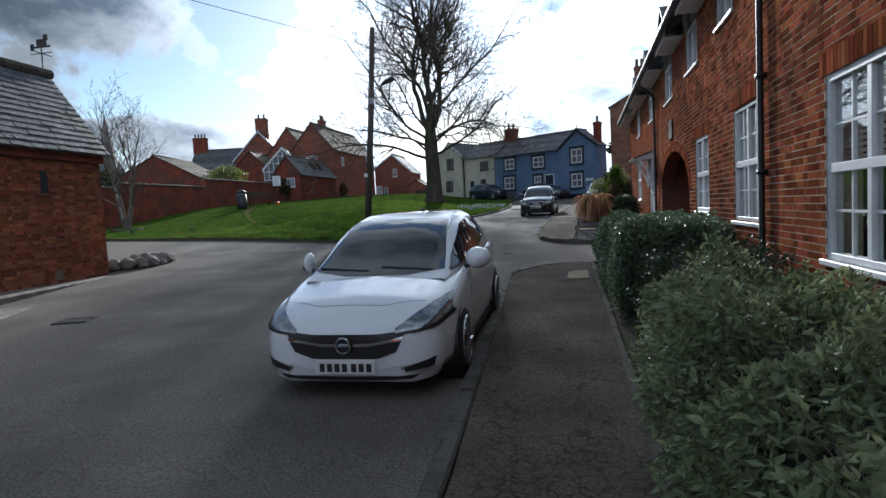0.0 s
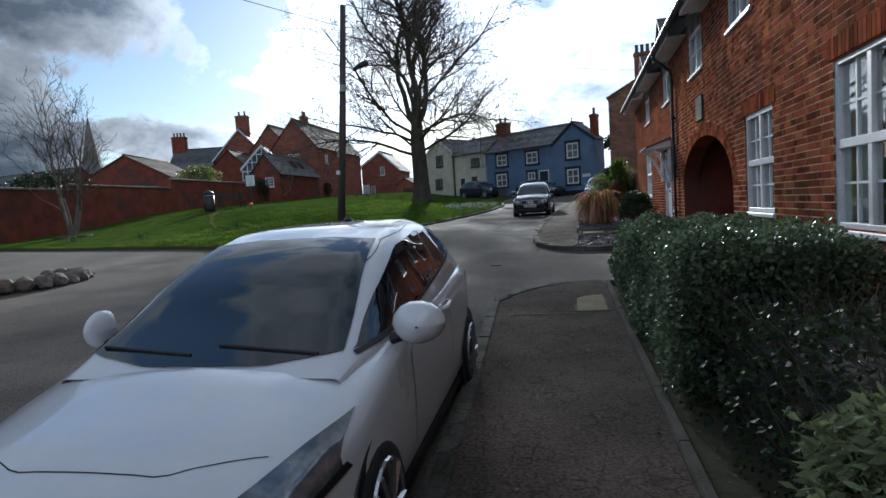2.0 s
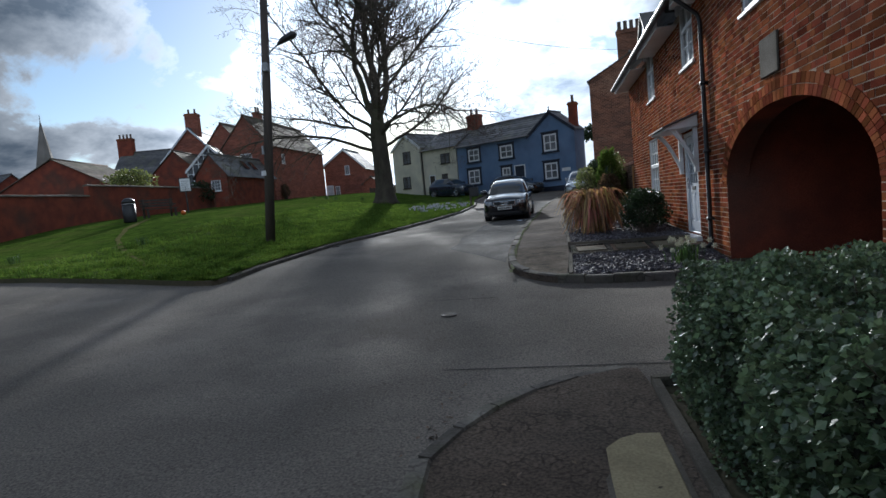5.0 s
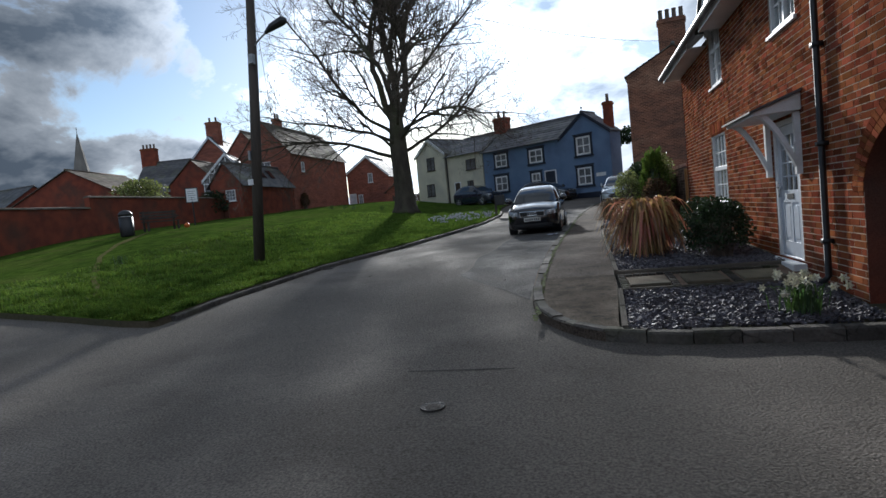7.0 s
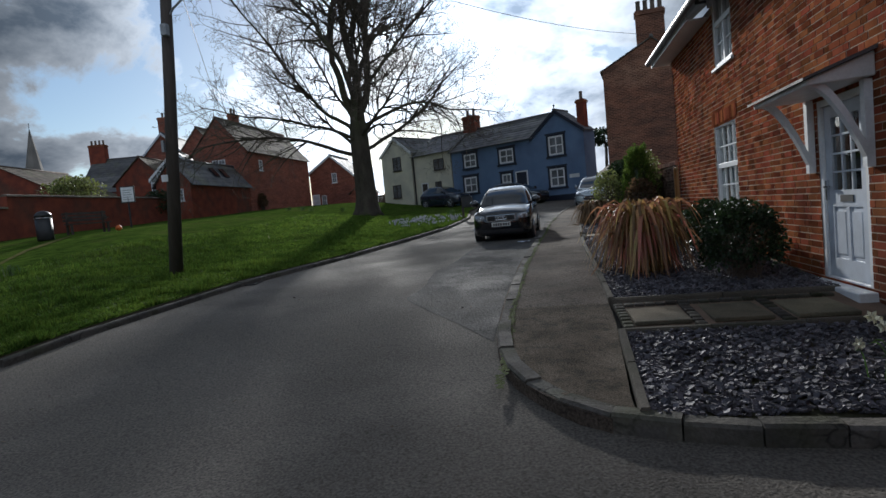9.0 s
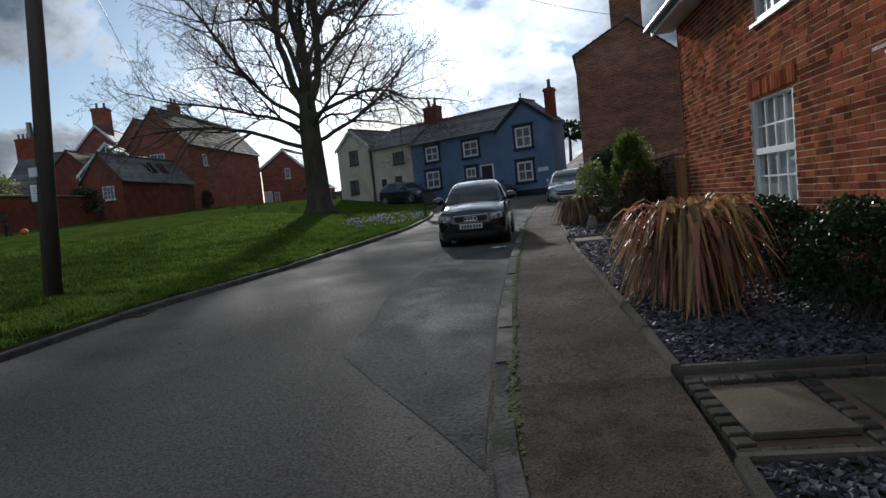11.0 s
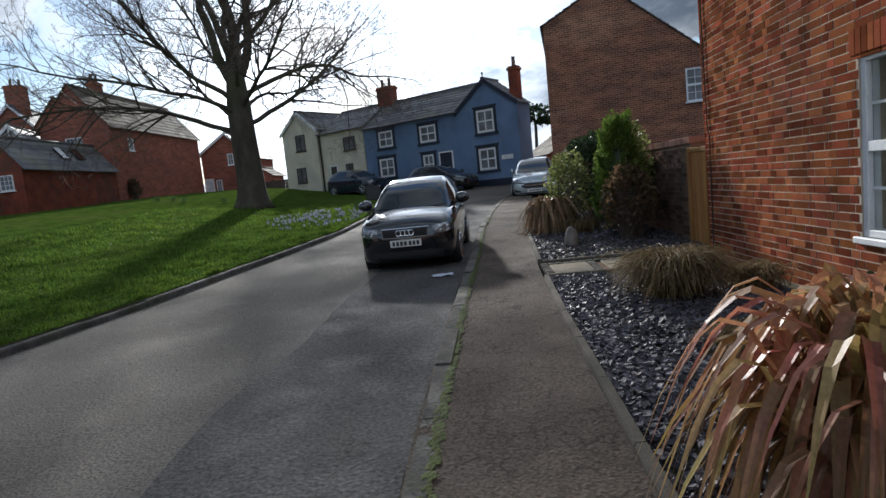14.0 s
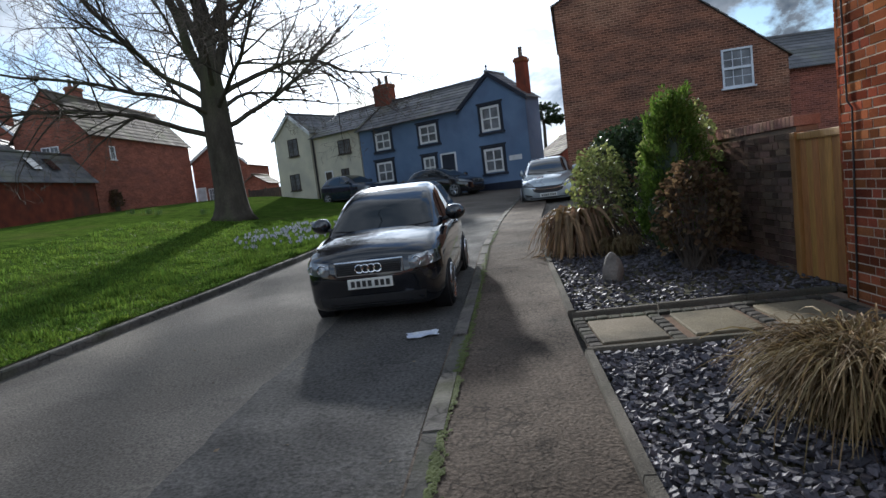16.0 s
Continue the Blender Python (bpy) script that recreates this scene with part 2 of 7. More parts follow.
BLUE = mat("blue_render", (0.15, 0.225, 0.36), (0.12, 0.19, 0.31), 0.8, 0.75, 0.4, 40, fine_mix=0.2, stain=(0.09, 0.13, 0.22), stain_scale=0.5)
NAVY = mat("navy_paint", (0.015, 0.02, 0.04), None, 2, 0.5, 0.1)
BLACK_PLASTIC = mat("black_plastic", (0.018, 0.018, 0.02), (0.012, 0.012, 0.013), 4, 0.45, 0.1, 60)
RUBBER = mat("tyre_rubber", (0.022, 0.022, 0.023), None, 8, 0.8, 0.3, 80)
ALLOY = mat("alloy", (0.55, 0.56, 0.58), (0.42, 0.43, 0.45), 5, 0.3, 0.0, 60, metal=0.9, fine_mix=0.1)
CHROME = mat("chrome", (0.75, 0.76, 0.78), None, 5, 0.12, 0.0, metal=1.0, fine_mix=0.05, rough_var=0.04)
CAR_WHITE = mat("white_car_paint", (0.74, 0.76, 0.79), (0.71, 0.73, 0.76), 1.0, 0.3, 0.0, 20, coat=1.0, fine_mix=0.04, rough_var=0.04)
CAR_BLACK = mat("black_car_paint", (0.006, 0.007, 0.011), (0.005, 0.006, 0.009), 1.0, 0.12, 0.0, 20, coat=1.0, fine_mix=0.1, rough_var=0.04)
CAR_NAVY = mat("navy_car_paint", (0.015, 0.022, 0.045), None, 1.0, 0.25, 0.0, 20, coat=1.0, fine_mix=0.1)
CAR_SILVER = mat("silver_car_paint", (0.45, 0.5, 0.53), None, 1.0, 0.28, 0.0, 20, metal=0.4, coat=1.0, fine_mix=0.05)
CAR_GLASS = mat("car_glass", (0.008, 0.013, 0.017), None, 1, 0.02, 0, 20, coat=0.6, spec=0.8, fine_mix=0.0, rough_var=0.005)
LAMP_GLASS = mat("headlamp_lens", (0.30, 0.32, 0.34), (0.12, 0.13, 0.14), 9, 0.08, 0, 40, coat=1.0, metal=0.5, rough_var=0.03)
RED_LENS = mat("red_lens", (0.45, 0.02, 0.02), None, 9, 0.1, 0, 40, coat=1.0)
PLATE = mat("plate_white", (0.72, 0.72, 0.68), None, 4, 0.4, 0, fine_mix=0.1)
PLATE_INK = mat("plate_ink", (0.02, 0.02, 0.02), None, 4, 0.5, 0)
ROOM_SHADE = mat("room_shade", (0.05, 0.045, 0.04), (0.03, 0.028, 0.025), 1.5, 0.9, 0)
NET_AND_SKY = mat("net_and_sky_reflection", (0.22, 0.23, 0.25), (0.1, 0.105, 0.11), 1.6, 0.8, 0)
DRAPE = mat("pale_curtain", (0.75, 0.79, 0.82), (0.62, 0.66, 0.7), 2.0, 0.85, 0, fine_mix=0.1, thin=0.3)
BLIND = mat("window_blind", (0.5, 0.49, 0.46), None, 3, 0.7, 0, fine_mix=0.1)
BARK = mat("bark", (0.085, 0.072, 0.056), (0.05, 0.043, 0.034), 3, 0.9, 1.0, 30, stretch=(1, 1, 0.35), stain=(0.09, 0.10, 0.05), stain_scale=0.6, spec=0.12)
TWIG = mat("twig", (0.15, 0.12, 0.098), (0.10, 0.08, 0.065), 3, 0.85, 0, 40, spec=0.12)
BIRCH = mat("pale_bark", (0.2, 0.17, 0.14), (0.12, 0.1, 0.085), 3, 0.8, 0, 40)
POLE_WOOD = mat("pole_wood", (0.085, 0.068, 0.055), (0.055, 0.045, 0.038), 4, 0.85, 0.6, 40, stretch=(1, 1, 0.1))
GATE_WOOD = mat("gate_wood", (0.40, 0.19, 0.055), (0.27, 0.12, 0.036), 6, 0.6, 0.3, 60, stretch=(1, 1, 0.12), single=0.18)
BENCH_WOOD = mat("bench_wood", (0.06, 0.045, 0.035), None, 5, 0.75, 0.3, 60)
HOLLY = mat("glossy_leaf", (0.16, 0.225, 0.12), (0.09, 0.135, 0.068), 3, 0.33, 0, 30, island=0.6, rough_var=0.08, spec=0.6, thin=0.3)
SAGE = mat("grey_green_leaf", (0.27, 0.31, 0.16), (0.15, 0.19, 0.09), 3, 0.5, 0, 30, island=0.5, thin=0.35, spec=0.35)
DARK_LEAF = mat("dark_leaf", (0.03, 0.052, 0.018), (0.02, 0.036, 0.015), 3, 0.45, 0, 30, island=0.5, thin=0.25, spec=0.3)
CONIFER = mat("conifer_spray", (0.11, 0.18, 0.028), (0.075, 0.12, 0.02), 3, 0.6, 0, 30, island=0.35, thin=0.45, spec=0.2)
VARIEGATED = mat("variegated_leaf", (0.24, 0.26, 0.09), (0.16, 0.19, 0.06), 3, 0.5, 0, 30, island=0.5, thin=0.4, spec=0.2)
BROWN_LEAF = mat("brown_leaf", (0.13, 0.085, 0.045), (0.09, 0.06, 0.032), 3, 0.7, 0, 30, island=0.5, thin=0.4, spec=0.2)
FLAX = mat("flax_strap", (0.46, 0.20, 0.12), (0.36, 0.25, 0.09), 2.5, 0.42, 0, 60, island=0.5, hue=0.035, thin=0.35, spec=0.4)
FLAX_DULL = mat("flax_strap_dull", (0.28, 0.18, 0.10), (0.19, 0.125, 0.07), 5, 0.5, 0, 60, island=0.5, thin=0.3, spec=0.25)
DRY_GRASS = mat("dry_grass", (0.25, 0.18, 0.09), (0.14, 0.10, 0.055), 5, 0.7, 0, 60, island=0.45, thin=0.3, spec=0.15)
PETAL = mat("petal", (0.75, 0.72, 0.55), None, 5, 0.6, 0, 60, island=0.2)
CROCUS = mat("crocus_petal", (0.38, 0.36, 0.5), (0.5, 0.49, 0.55), 1.5, 0.6, 0, 60, island=0.4)
STEM = mat("stem_green", (0.06, 0.11, 0.03), None, 5, 0.6, 0, 60, island=0.3, thin=0.4)
STONE = mat("grey_stone", (0.22, 0.19, 0.165), (0.13, 0.115, 0.1), 5, 0.85, 0.7, 40)
SPIRE_STONE = mat("spire_stone", (0.22, 0.2, 0.18), None, 0.3, 0.9, 0)
CAST_IRON = mat("cast_iron", (0.05, 0.045, 0.04), (0.035, 0.03, 0.028), 6, 0.7, 0.6, 60)
RUSTY = mat("weathered_steel", (0.21, 0.155, 0.1), (0.13, 0.1, 0.075), 6, 0.7, 0.5, 60)
GALV = mat("galvanised_steel", (0.35, 0.36, 0.37), None, 6, 0.5, 0.1, metal=0.6)
PAPER = mat("paper", (0.6, 0.62, 0.66), (0.5, 0.55, 0.68), 14, 0.8, 0)
ORANGE = mat("orange_plastic", (0.75, 0.17, 0.03), None, 6, 0.5, 0)
DOOR_PAINT = mat("pale_door_paint", (0.62, 0.66, 0.72), None, 3, 0.4, 0.1, fine_mix=0.08)
DEAD_LEAF = mat("fallen_leaf", (0.16, 0.11, 0.065), (0.09, 0.065, 0.045), 5, 0.8, 0, island=0.5)
TAR = mat("tar_seam", (0.05, 0.048, 0.047), None, 3, 0.95, 0.3, 60, spec=0.1)
MOSS = mat("moss", (0.09, 0.11, 0.02), (0.06, 0.075, 0.015), 8, 0.95, 0.8, 60)


def glass(name, tint=(0.9, 0.95, 0.95)):
    m = bpy.data.materials.new(name)
    m.use_nodes = True
    p = m.node_tree.nodes["Principled BSDF"]
    p.inputs["Base Color"].default_value = (*tint, 1)
    p.inputs["Roughness"].default_value, p.inputs["Transmission Weight"].default_value, p.inputs["IOR"].default_value = 0.02, 1.0, 1.45
    return m


GLASS = glass("window_glass")


# ---- mesh helpers ----
class Mesh:
    def __init__(self):
        self.v, self.f, self.m = [], [], Matrix()

    def add(self, verts, faces):
        k = len(self.v)
        self.v += [tuple(self.m @ Vector(p)) for p in verts]
        self.f += [tuple(k + i for i in f) for f in faces]
        return self

    def box(self, x0, x1, y0, y1, z0, z1):
        return self.add([(x, y, z) for z in (z0, z1) for y in (y0, y1) for x in (x0, x1)],
                        [(0, 2, 3, 1), (4, 5, 7, 6), (0, 1, 5, 4), (2, 6, 7, 3), (0, 4, 6, 2), (1, 3, 7, 5)])

    def prism(self, pts, depth, close=True):
        """pts: a ring of 3D points, swept by the vector depth."""
        n, d = len(pts), Vector(depth)
        v = [Vector(p) for p in pts] + [Vector(p) + d for p in pts]
        f = [(i, (i + 1) % n, n + (i + 1) % n, n + i) for i in range(n)]
        if close:
            f += [tuple(range(n - 1, -1, -1)), tuple(range(n, 2 * n))]
        return self.add(v, f)

    def tube(self, pts, radii, n=8, cap=True):
        rings = []
        pts = [Vector(p) for p in pts]
        for i, p in enumerate(pts):
            d = (pts[min(i + 1, len(pts) - 1)] - pts[max(i - 1, 0)]).normalized()
            a = d.orthogonal().normalized() if i == 0 else (a - a.dot(d) * d).normalized()
            b = d.cross(a)
            r = radii[i] if hasattr(radii, "__len__") else radii
            rings.append([p + r * (math.cos(2 * math.pi * k / n) * a + math.sin(2 * math.pi * k / n) * b) for k in range(n)])
        v = [p for ring in rings for p in ring]
        f = [(i * n + k, i * n + (k + 1) % n, (i + 1) * n + (k + 1) % n, (i + 1) * n + k) for i in range(len(pts) - 1) for k in range(n)]
        if cap:
            f += [tuple(range(n - 1, -1, -1)), tuple(range(len(v) - n, len(v)))]
        return self.add(v, f)

    def grid(self, rows):
        n = len(rows[0])
        return self.add([p for r in rows for p in r], [(i * n + k, i * n + k + 1, (i + 1) * n + k + 1, (i + 1) * n + k) for i in range(len(rows) - 1) for k in range(n - 1)])

    def data(self, name, material, bevel=0.0, smooth=False):
        me = bpy.data.meshes.new(name)
        me.from_pydata(self.v, [], self.f)
        if bevel or smooth:
            bm = bmesh.new()
            bm.from_mesh(me)
            bmesh.ops.recalc_face_normals(bm, faces=bm.faces)
            if bevel:
                bmesh.ops.bevel(bm, geom=list(bm.edges), offset=bevel, segments=1, affect="EDGES", clamp_overlap=True)
            for f in bm.faces:
                f.smooth = smooth
            bm.to_mesh(me)
            bm.free()
        me.materials.append(material)
        me.update()
        return me


def thing(name, m, label, category, group="", kind=""):
    ob = tagged(new(name), label, category, group, kind)
    ob.matrix_world = m
    return ob


def part(name, mesh, material, parent, label="", bevel=0.0, smooth=False, kind=""):
    ob = new(name, mesh.data(name, material, bevel, smooth) if isinstance(mesh, Mesh) else mesh)
    ob.parent = parent
    return tagged(ob, label, kind=kind)


def solo(name, mesh, material, label, category, m=None, group="", kind="", bevel=0.0, smooth=False):
    ob = tagged(new(name, mesh.data(name, material, bevel, smooth)), label, category, group, kind)
    if m is not None:
        ob.matrix_world = m
    return ob


# ---- the lie of the land ----
def road_z(x, y):
    bump = np.interp(y, [9, 13, 15, 17, 19, 22, 30, 50, 80], [0, 0.06, 0.11, 0.18, 0.31, 0.36, 0.38, 0.75, 1.3])
    y = min(y, 90)
    return -0.065 - 0.00567 * max(x, -60) + 0.02557 * y + float(bump) + 0.012 * max(0, min(-x, 40) - 8)


def kerb_x(y):
    """the line of the kerb beside the footway"""
    return float(np.interp(y, [-10, 3, 8.3, 10.5, 17.3, 19.2, 21.6, 25, 27.8, 31.5, 36, 44], [-0.4, -0.68, -0.95, -1.06, -1.0, -0.98, -0.92, -0.76, -0.58, -0.38, 0.1, 1.3]))


def bed_x(y):
    """the line between the footway and the planted beds"""
    return float(np.interp(y, [-10, 11.6, 16.2, 18, 20.3, 24, 26.3, 28.5, 31, 36, 44], [0.45, 0.37, 0.0, 0.13, 0.18, 0.25, 0.35, 0.48, 0.62, 1.2, 2.4]))


def green_x(y):
    return float(np.interp(y, [17.4, 19, 22.5, 26.5, 29.5, 34, 39, 46], [-6.6, -6.4, -6.1, -5.3, -4.9, -4.1, -3.9, -4.6]))


def green_y(x):
    """the green's edge along the side road"""
    return float(np.interp(x, [-40, -30, -17, -12, -8.8, -7.2, -6.6], [24.5, 22.6, 19.6, 18.9, 18.1, 17.6, 17.5]))


def smooth(a, b, t):
    t = min(1, max(0, (t - a) / (b - a)))
    return t * t * (3 - 2 * t)


def green_z(x, y):
    d = min(green_x(y) - x, (y - green_y(x)) * 0.9)
    return road_z(x, y) + 0.10 + 0.8 * smooth(1.5, 13, d) + 0.05 * noise.noise((x * 0.3, y * 0.3, 0)) * min(1, max(d, 0))


FOOT = 0.095


def foot_z(x, y):
    return road_z(x, y) + FOOT


# ---- ground ----
def sheet(name, xs, ys, zf, material, label, inside=None, lift=0.0):
    g = Mesh()
    g.v = [(x, y, zf(x, y) + lift) for y in ys for x in xs]
    n = len(xs)
    g.f = [(j * n + i, j * n + i + 1, (j + 1) * n + i + 1, (j + 1) * n + i) for j in range(len(ys) - 1) for i in range(n - 1)
           if inside is None or inside((xs[i] + xs[i + 1]) / 2, (ys[j] + ys[j + 1]) / 2)]
    return solo(name, g, material, label, name, kind="structure", smooth=True)


far_steps = [-3000, -1200, -500, -250, -120]
sheet("ground", far_steps + list(np.arange(-70, 71, 5)) + [120, 250, 500, 1200, 3000], far_steps + [-60, -30] + list(np.arange(-15, 91, 5)) + [120, 250, 500, 1200, 3000],
      road_z, EARTH, "bare earth reaching away to the horizon", lift=-0.08)
sheet("road", list(np.arange(-60, -8, 2.0)) + list(np.arange(-8, 9.1, 0.5)), list(np.arange(-25, 75.1, 0.5)), road_z, ASPHALT, "worn grey asphalt street with patched strips")

# worn patch and its dark seams along the street
patch = Mesh()
for x0, x1, y0, y1 in ((-2.0, -1.0, 15.25, 15.27), (-1.3, 1.8, 12.35, 12.37)):
    k = max(2, int((y1 - y0) / 0.4))
    for i in range(k):
        a, b = y0 + (y1 - y0) * i / k, y0 + (y1 - y0) * (i + 1) / k
        w = 0.02 * noise.noise((x0, a, 1)), 0.02 * noise.noise((x0, b, 1))
        patch.add([(x0 + w[0], a, road_z(x0, a) + 0.004), (x1 + w[0], a, road_z(x1, a) + 0.004), (x1 + w[1], b, road_z(x1, b) + 0.004), (x0 + w[1], b, road_z(x0, b) + 0.004)], [(0, 1, 2, 3)])
solo("road_seam", patch, TAR, "dark tar seams between asphalt patches", "road seam", kind="structure")

lane = Mesh()
lane.grid([[(x, y, road_z(x, y) + 0.005) for x in np.linspace(kerb_x(y) - 1.45 * min(1, (y - 17.85) / 2.2) + 0.16 * noise.noise((y * 0.6, 2, 0)) + 0.05 * noise.noise((y * 3, 5, 0)), kerb_x(y) - 0.03, 4)] for y in np.arange(17.9, 38, 0.25)])
solo("road_patch", lane, ASPHALT_PATCH, "coarse darker strip of patched asphalt along the kerb", "road patch", kind="structure", smooth=True)

# the green, a closed sheet with its edge following the kerbs
g = Mesh()
rows = []
for y in np.concatenate((np.arange(17.5, 24, 0.5), np.arange(24, 60.1, 1.0))):
    right = green_x(y)
    left = -23.6
    row = []
    for i in range(25):
        x = right + (left - right) * (i / 24) ** 1.3
        yy = max(y, green_y(x))
        row.append((x, yy, green_z(x, yy)))
    rows.append(row)
g.grid(rows)
solo("lawn", g, GRASS_GROUND, "mown village green of bright rough grass", "lawn", kind="structure", smooth=True)
edge = Mesh()
ring = [(x, green_y(x)) for x in np.arange(-23.5, -6.6, 0.6)] + [(green_x(y), y) for y in np.arange(17.6, 60, 0.6)]
edge.grid([[(x, y, green_z(x, y) + 0.003), (x + 0.03, y - 0.02, road_z(x, y) - 0.06)] for x, y in ring])
solo("lawn_edge", edge, EARTH, "dark soil edge under the turf", "lawn edge", kind="structure")

# footways
def footway(name, left, right, ys, label):
    p = Mesh()
    p.grid([[(x, y, foot_z(x, y) + (0.012 * noise.noise((x * 2, y * 2, 5)))) for x in np.linspace(left(y), right(y), 9)] for y in ys])
    p.grid([[(left(y), y, foot_z(left(y), y)), (left(y), y, road_z(0, y) - 0.1)] for y in ys])
    return solo(name, p, FOOTWAY, label, "pavement", kind="structure", smooth=True)


def nose_south(y):      # end of the first footway, curving to the house
    return float(np.interp(y, [-10, 10.5, 10.9, 11.3, 11.6, 11.85, 12.0], [0, 0, 0.14, 0.36, 0.62, 0.98, 1.3])) + kerb_x(min(y, 10.5))


def nose_north(y):      # start of the second footway
    if y > 18.2:
        return kerb_x(y)
    return float(np.interp(y, [15.7, 15.77, 15.92, 16.12, 16.36, 16.72, 17.15, 17.6, 18.2], [1.9, 0.6, -0.08, -0.36, -0.55, -0.76, -0.9, -0.965, -0.99]))


footway("pavement_south", nose_south, lambda y: max(bed_x(y), nose_south(y) + 0.01), list(np.arange(-10, 10.5, 0.5)) + list(np.arange(10.5, 12.01, 0.15)), "speckled brown asphalt footway beside the hedge")
footway("pavement_north", lambda y: min(nose_north(y), max(bed_x(y), 0.2)), bed_x, list(np.arange(15.97, 18.2, 0.13)) + list(np.arange(18.2, 44, 0.5)), "speckled brown asphalt footway beside the beds")

coarse = Mesh()
coarse.grid([[(x, y, foot_z(x, y) + 0.006 + 0.012 * noise.noise((x * 2, y * 2, 5))) for x in np.linspace(nose_north(y) + 0.1, bed_x(y), 9)] for y in np.append(np.arange(16.05, 18.7, 0.13), 18.7)])
solo("pavement_patch", coarse, COARSE, "coarse dark brown aggregate laid in the rounded end of the footway", "pavement", kind="structure", smooth=True)

# kerb stones, each its own piece
kerb = thing("kerb", Matrix(), "worn grey stone kerb along the footway", "kerb", kind="structure")


def kerb_run(pts, length, width=0.125, up=FOOT + 0.012, name="kerb_stone", parent=None, material=KERB, jitter=0.012):
    pts = [Vector((*p, 0)) for p in pts]
    seg = [(b - a).length for a, b in zip(pts, pts[1:])]
    total = sum(seg)

    def at(s):
        for a, b, q in zip(pts, pts[1:], seg):
            if s <= q or b is pts[-1]:
                return a + (b - a) * (s / q)
            s -= q
    n = max(1, round(total / length))
    for i in range(n):
        a, b = at(total * i / n + 0.006), at(total * (i + 1) / n - 0.006)
        side = Vector((-(b - a).y, (b - a).x, 0)).normalized() * width
        j = random.uniform(-jitter, jitter)
        q = Mesh()
        ring = []
        for p in (a, b):
            z = road_z(p.x, p.y)
            for o, h in ((side * 0, -0.12), (side * 0, up - 0.02 + j), (side * 0.14, up + j), (side, up + j), (side, -0.12)):
                ring.append(p + o + Vector((0, 0, z + h)))
        q.add(ring, [(0, 1, 6, 5), (1, 2, 7, 6), (2, 3, 8, 7), (3, 4, 9, 8), (4, 3, 2, 1, 0), (5, 6, 7, 8, 9)])
        part(name, q, material, parent)


kerb_run([(kerb_x(y), y) for y in (10.5, 8, 5, 2, -2, -8)], 0.9, parent=kerb, width=-0.125)
kerb_run([(nose_south(y) , y) for y in (10.5, 10.8, 11.1, 11.4, 11.7, 11.9, 12.0)], 0.45, parent=kerb, width=0.1)
kerb_run([(3.1, 15.7), (1.9, 15.7), (0.6, 15.77), (-0.08, 15.92), (-0.36, 16.12), (-0.55, 16.36), (-0.76, 16.72), (-0.9, 17.15), (-0.965, 17.6), (-0.99, 18.2)], 0.42, parent=kerb, width=-0.13, up=FOOT + 0.025)
kerb_run([(kerb_x(y), y) for y in np.arange(18.2, 44, 1.5)], 0.9, parent=kerb, width=-0.13)
kerb_green = thing("kerb", Matrix(), "low stone kerb along the edge of the green", "kerb", kind="structure")
kerb_run([(green_x(y) + 0.12, y) for y in np.arange(17.8, 44, 1.2)], 1.1, parent=kerb_green, width=0.12, up=0.085)

# gully moss and grit along the kerb
moss = Mesh()
for i in range(2600):
    y = random.uniform(16.5, 34)
    x = kerb_x(y) + 0.135 + random.gauss(0, 0.018)
    r = random.uniform(0.005, 0.018)
    z = foot_z(x, y) + 0.008
    moss.add([(x - r, y - r * 2, z), (x + r, y - r, z), (x + r, y + r * 2, z), (x - r, y + r, z), (x, y, z + r * 0.35)], [(0, 1, 4), (1, 2, 4), (2, 3, 4), (3, 0, 4)])
solo("moss", moss, MOSS, "green moss in the joint behind the kerb", "moss", kind="stuff")


# ---- brickwork ----
def cut_intervals(a, b, holes):
    out = [(a, b)]
    for h0, h1 in holes:
        out = [q for s, e in out for q in ((s, min(e, h0)), (max(s, h1), e)) if q[1] - q[0] > 0.012]
    return out


def lay_bricks(u0, u1, z0, z1, holes, put, course=0.075, gap=0.011, flemish=True):
    """holes(z): the openings at a height, as intervals of u. put(u, v, z, w): one brick."""
    n = int((z1 - z0) / course)
    for c in range(n):
        z = z0 + c * course
        for s, e in cut_intervals(u0, u1, holes(z + course / 2)):
            u, k = u0 - (0.16 if c % 2 else 0.0), c
            while u < e:
                ln = 0.225 if (not flemish or k % 2) else 0.1125
                a, b = max(u, s), min(u + ln - gap, e)
                if b - a > 0.02:
                    put(a, b, z, z + course - gap)
                u, k = u + ln, k + 1


WALL_X = 2.28
BASE = lambda y: road_z(WALL_X, y)
ARCH = (14.55, 2.08, 1.72, 0.92)     # middle, half width, springing height, rise
OPENINGS = [(3.55, 5.75, 0.95, 2.55), (7.68, 8.92, 1.2, 2.74), (10.6, 11.78, 1.3, 2.62), (22.16, 23.36, 1.56, 2.98),
            (18.35, 19.35, 0.82, 2.72)]
UPPER = [(8.85, 9.85, 4.12, 5.3), (11.4, 12.55, 4.0, 5.3), (14.4, 15.6, 3.9, 5.2), (18.2, 19.2, 3.92, 5.1), (22.1, 23.1, 3.9, 5.1), (5.2, 6.3, 4.15, 5.3)]
EAVE = 4.85


def arch_top(y):
    m, hw, sp, rs = ARCH
    t = abs(y - m) / hw
    return sp + rs * math.sqrt(max(0, 1 - t * t)) if t < 1 else 0


def arch_half(z):
    m, hw, sp, rs = ARCH
    if z < sp:
        return hw
    t = (z - sp) / rs
    return hw * math.sqrt(1 - t * t) if t < 1 else 0


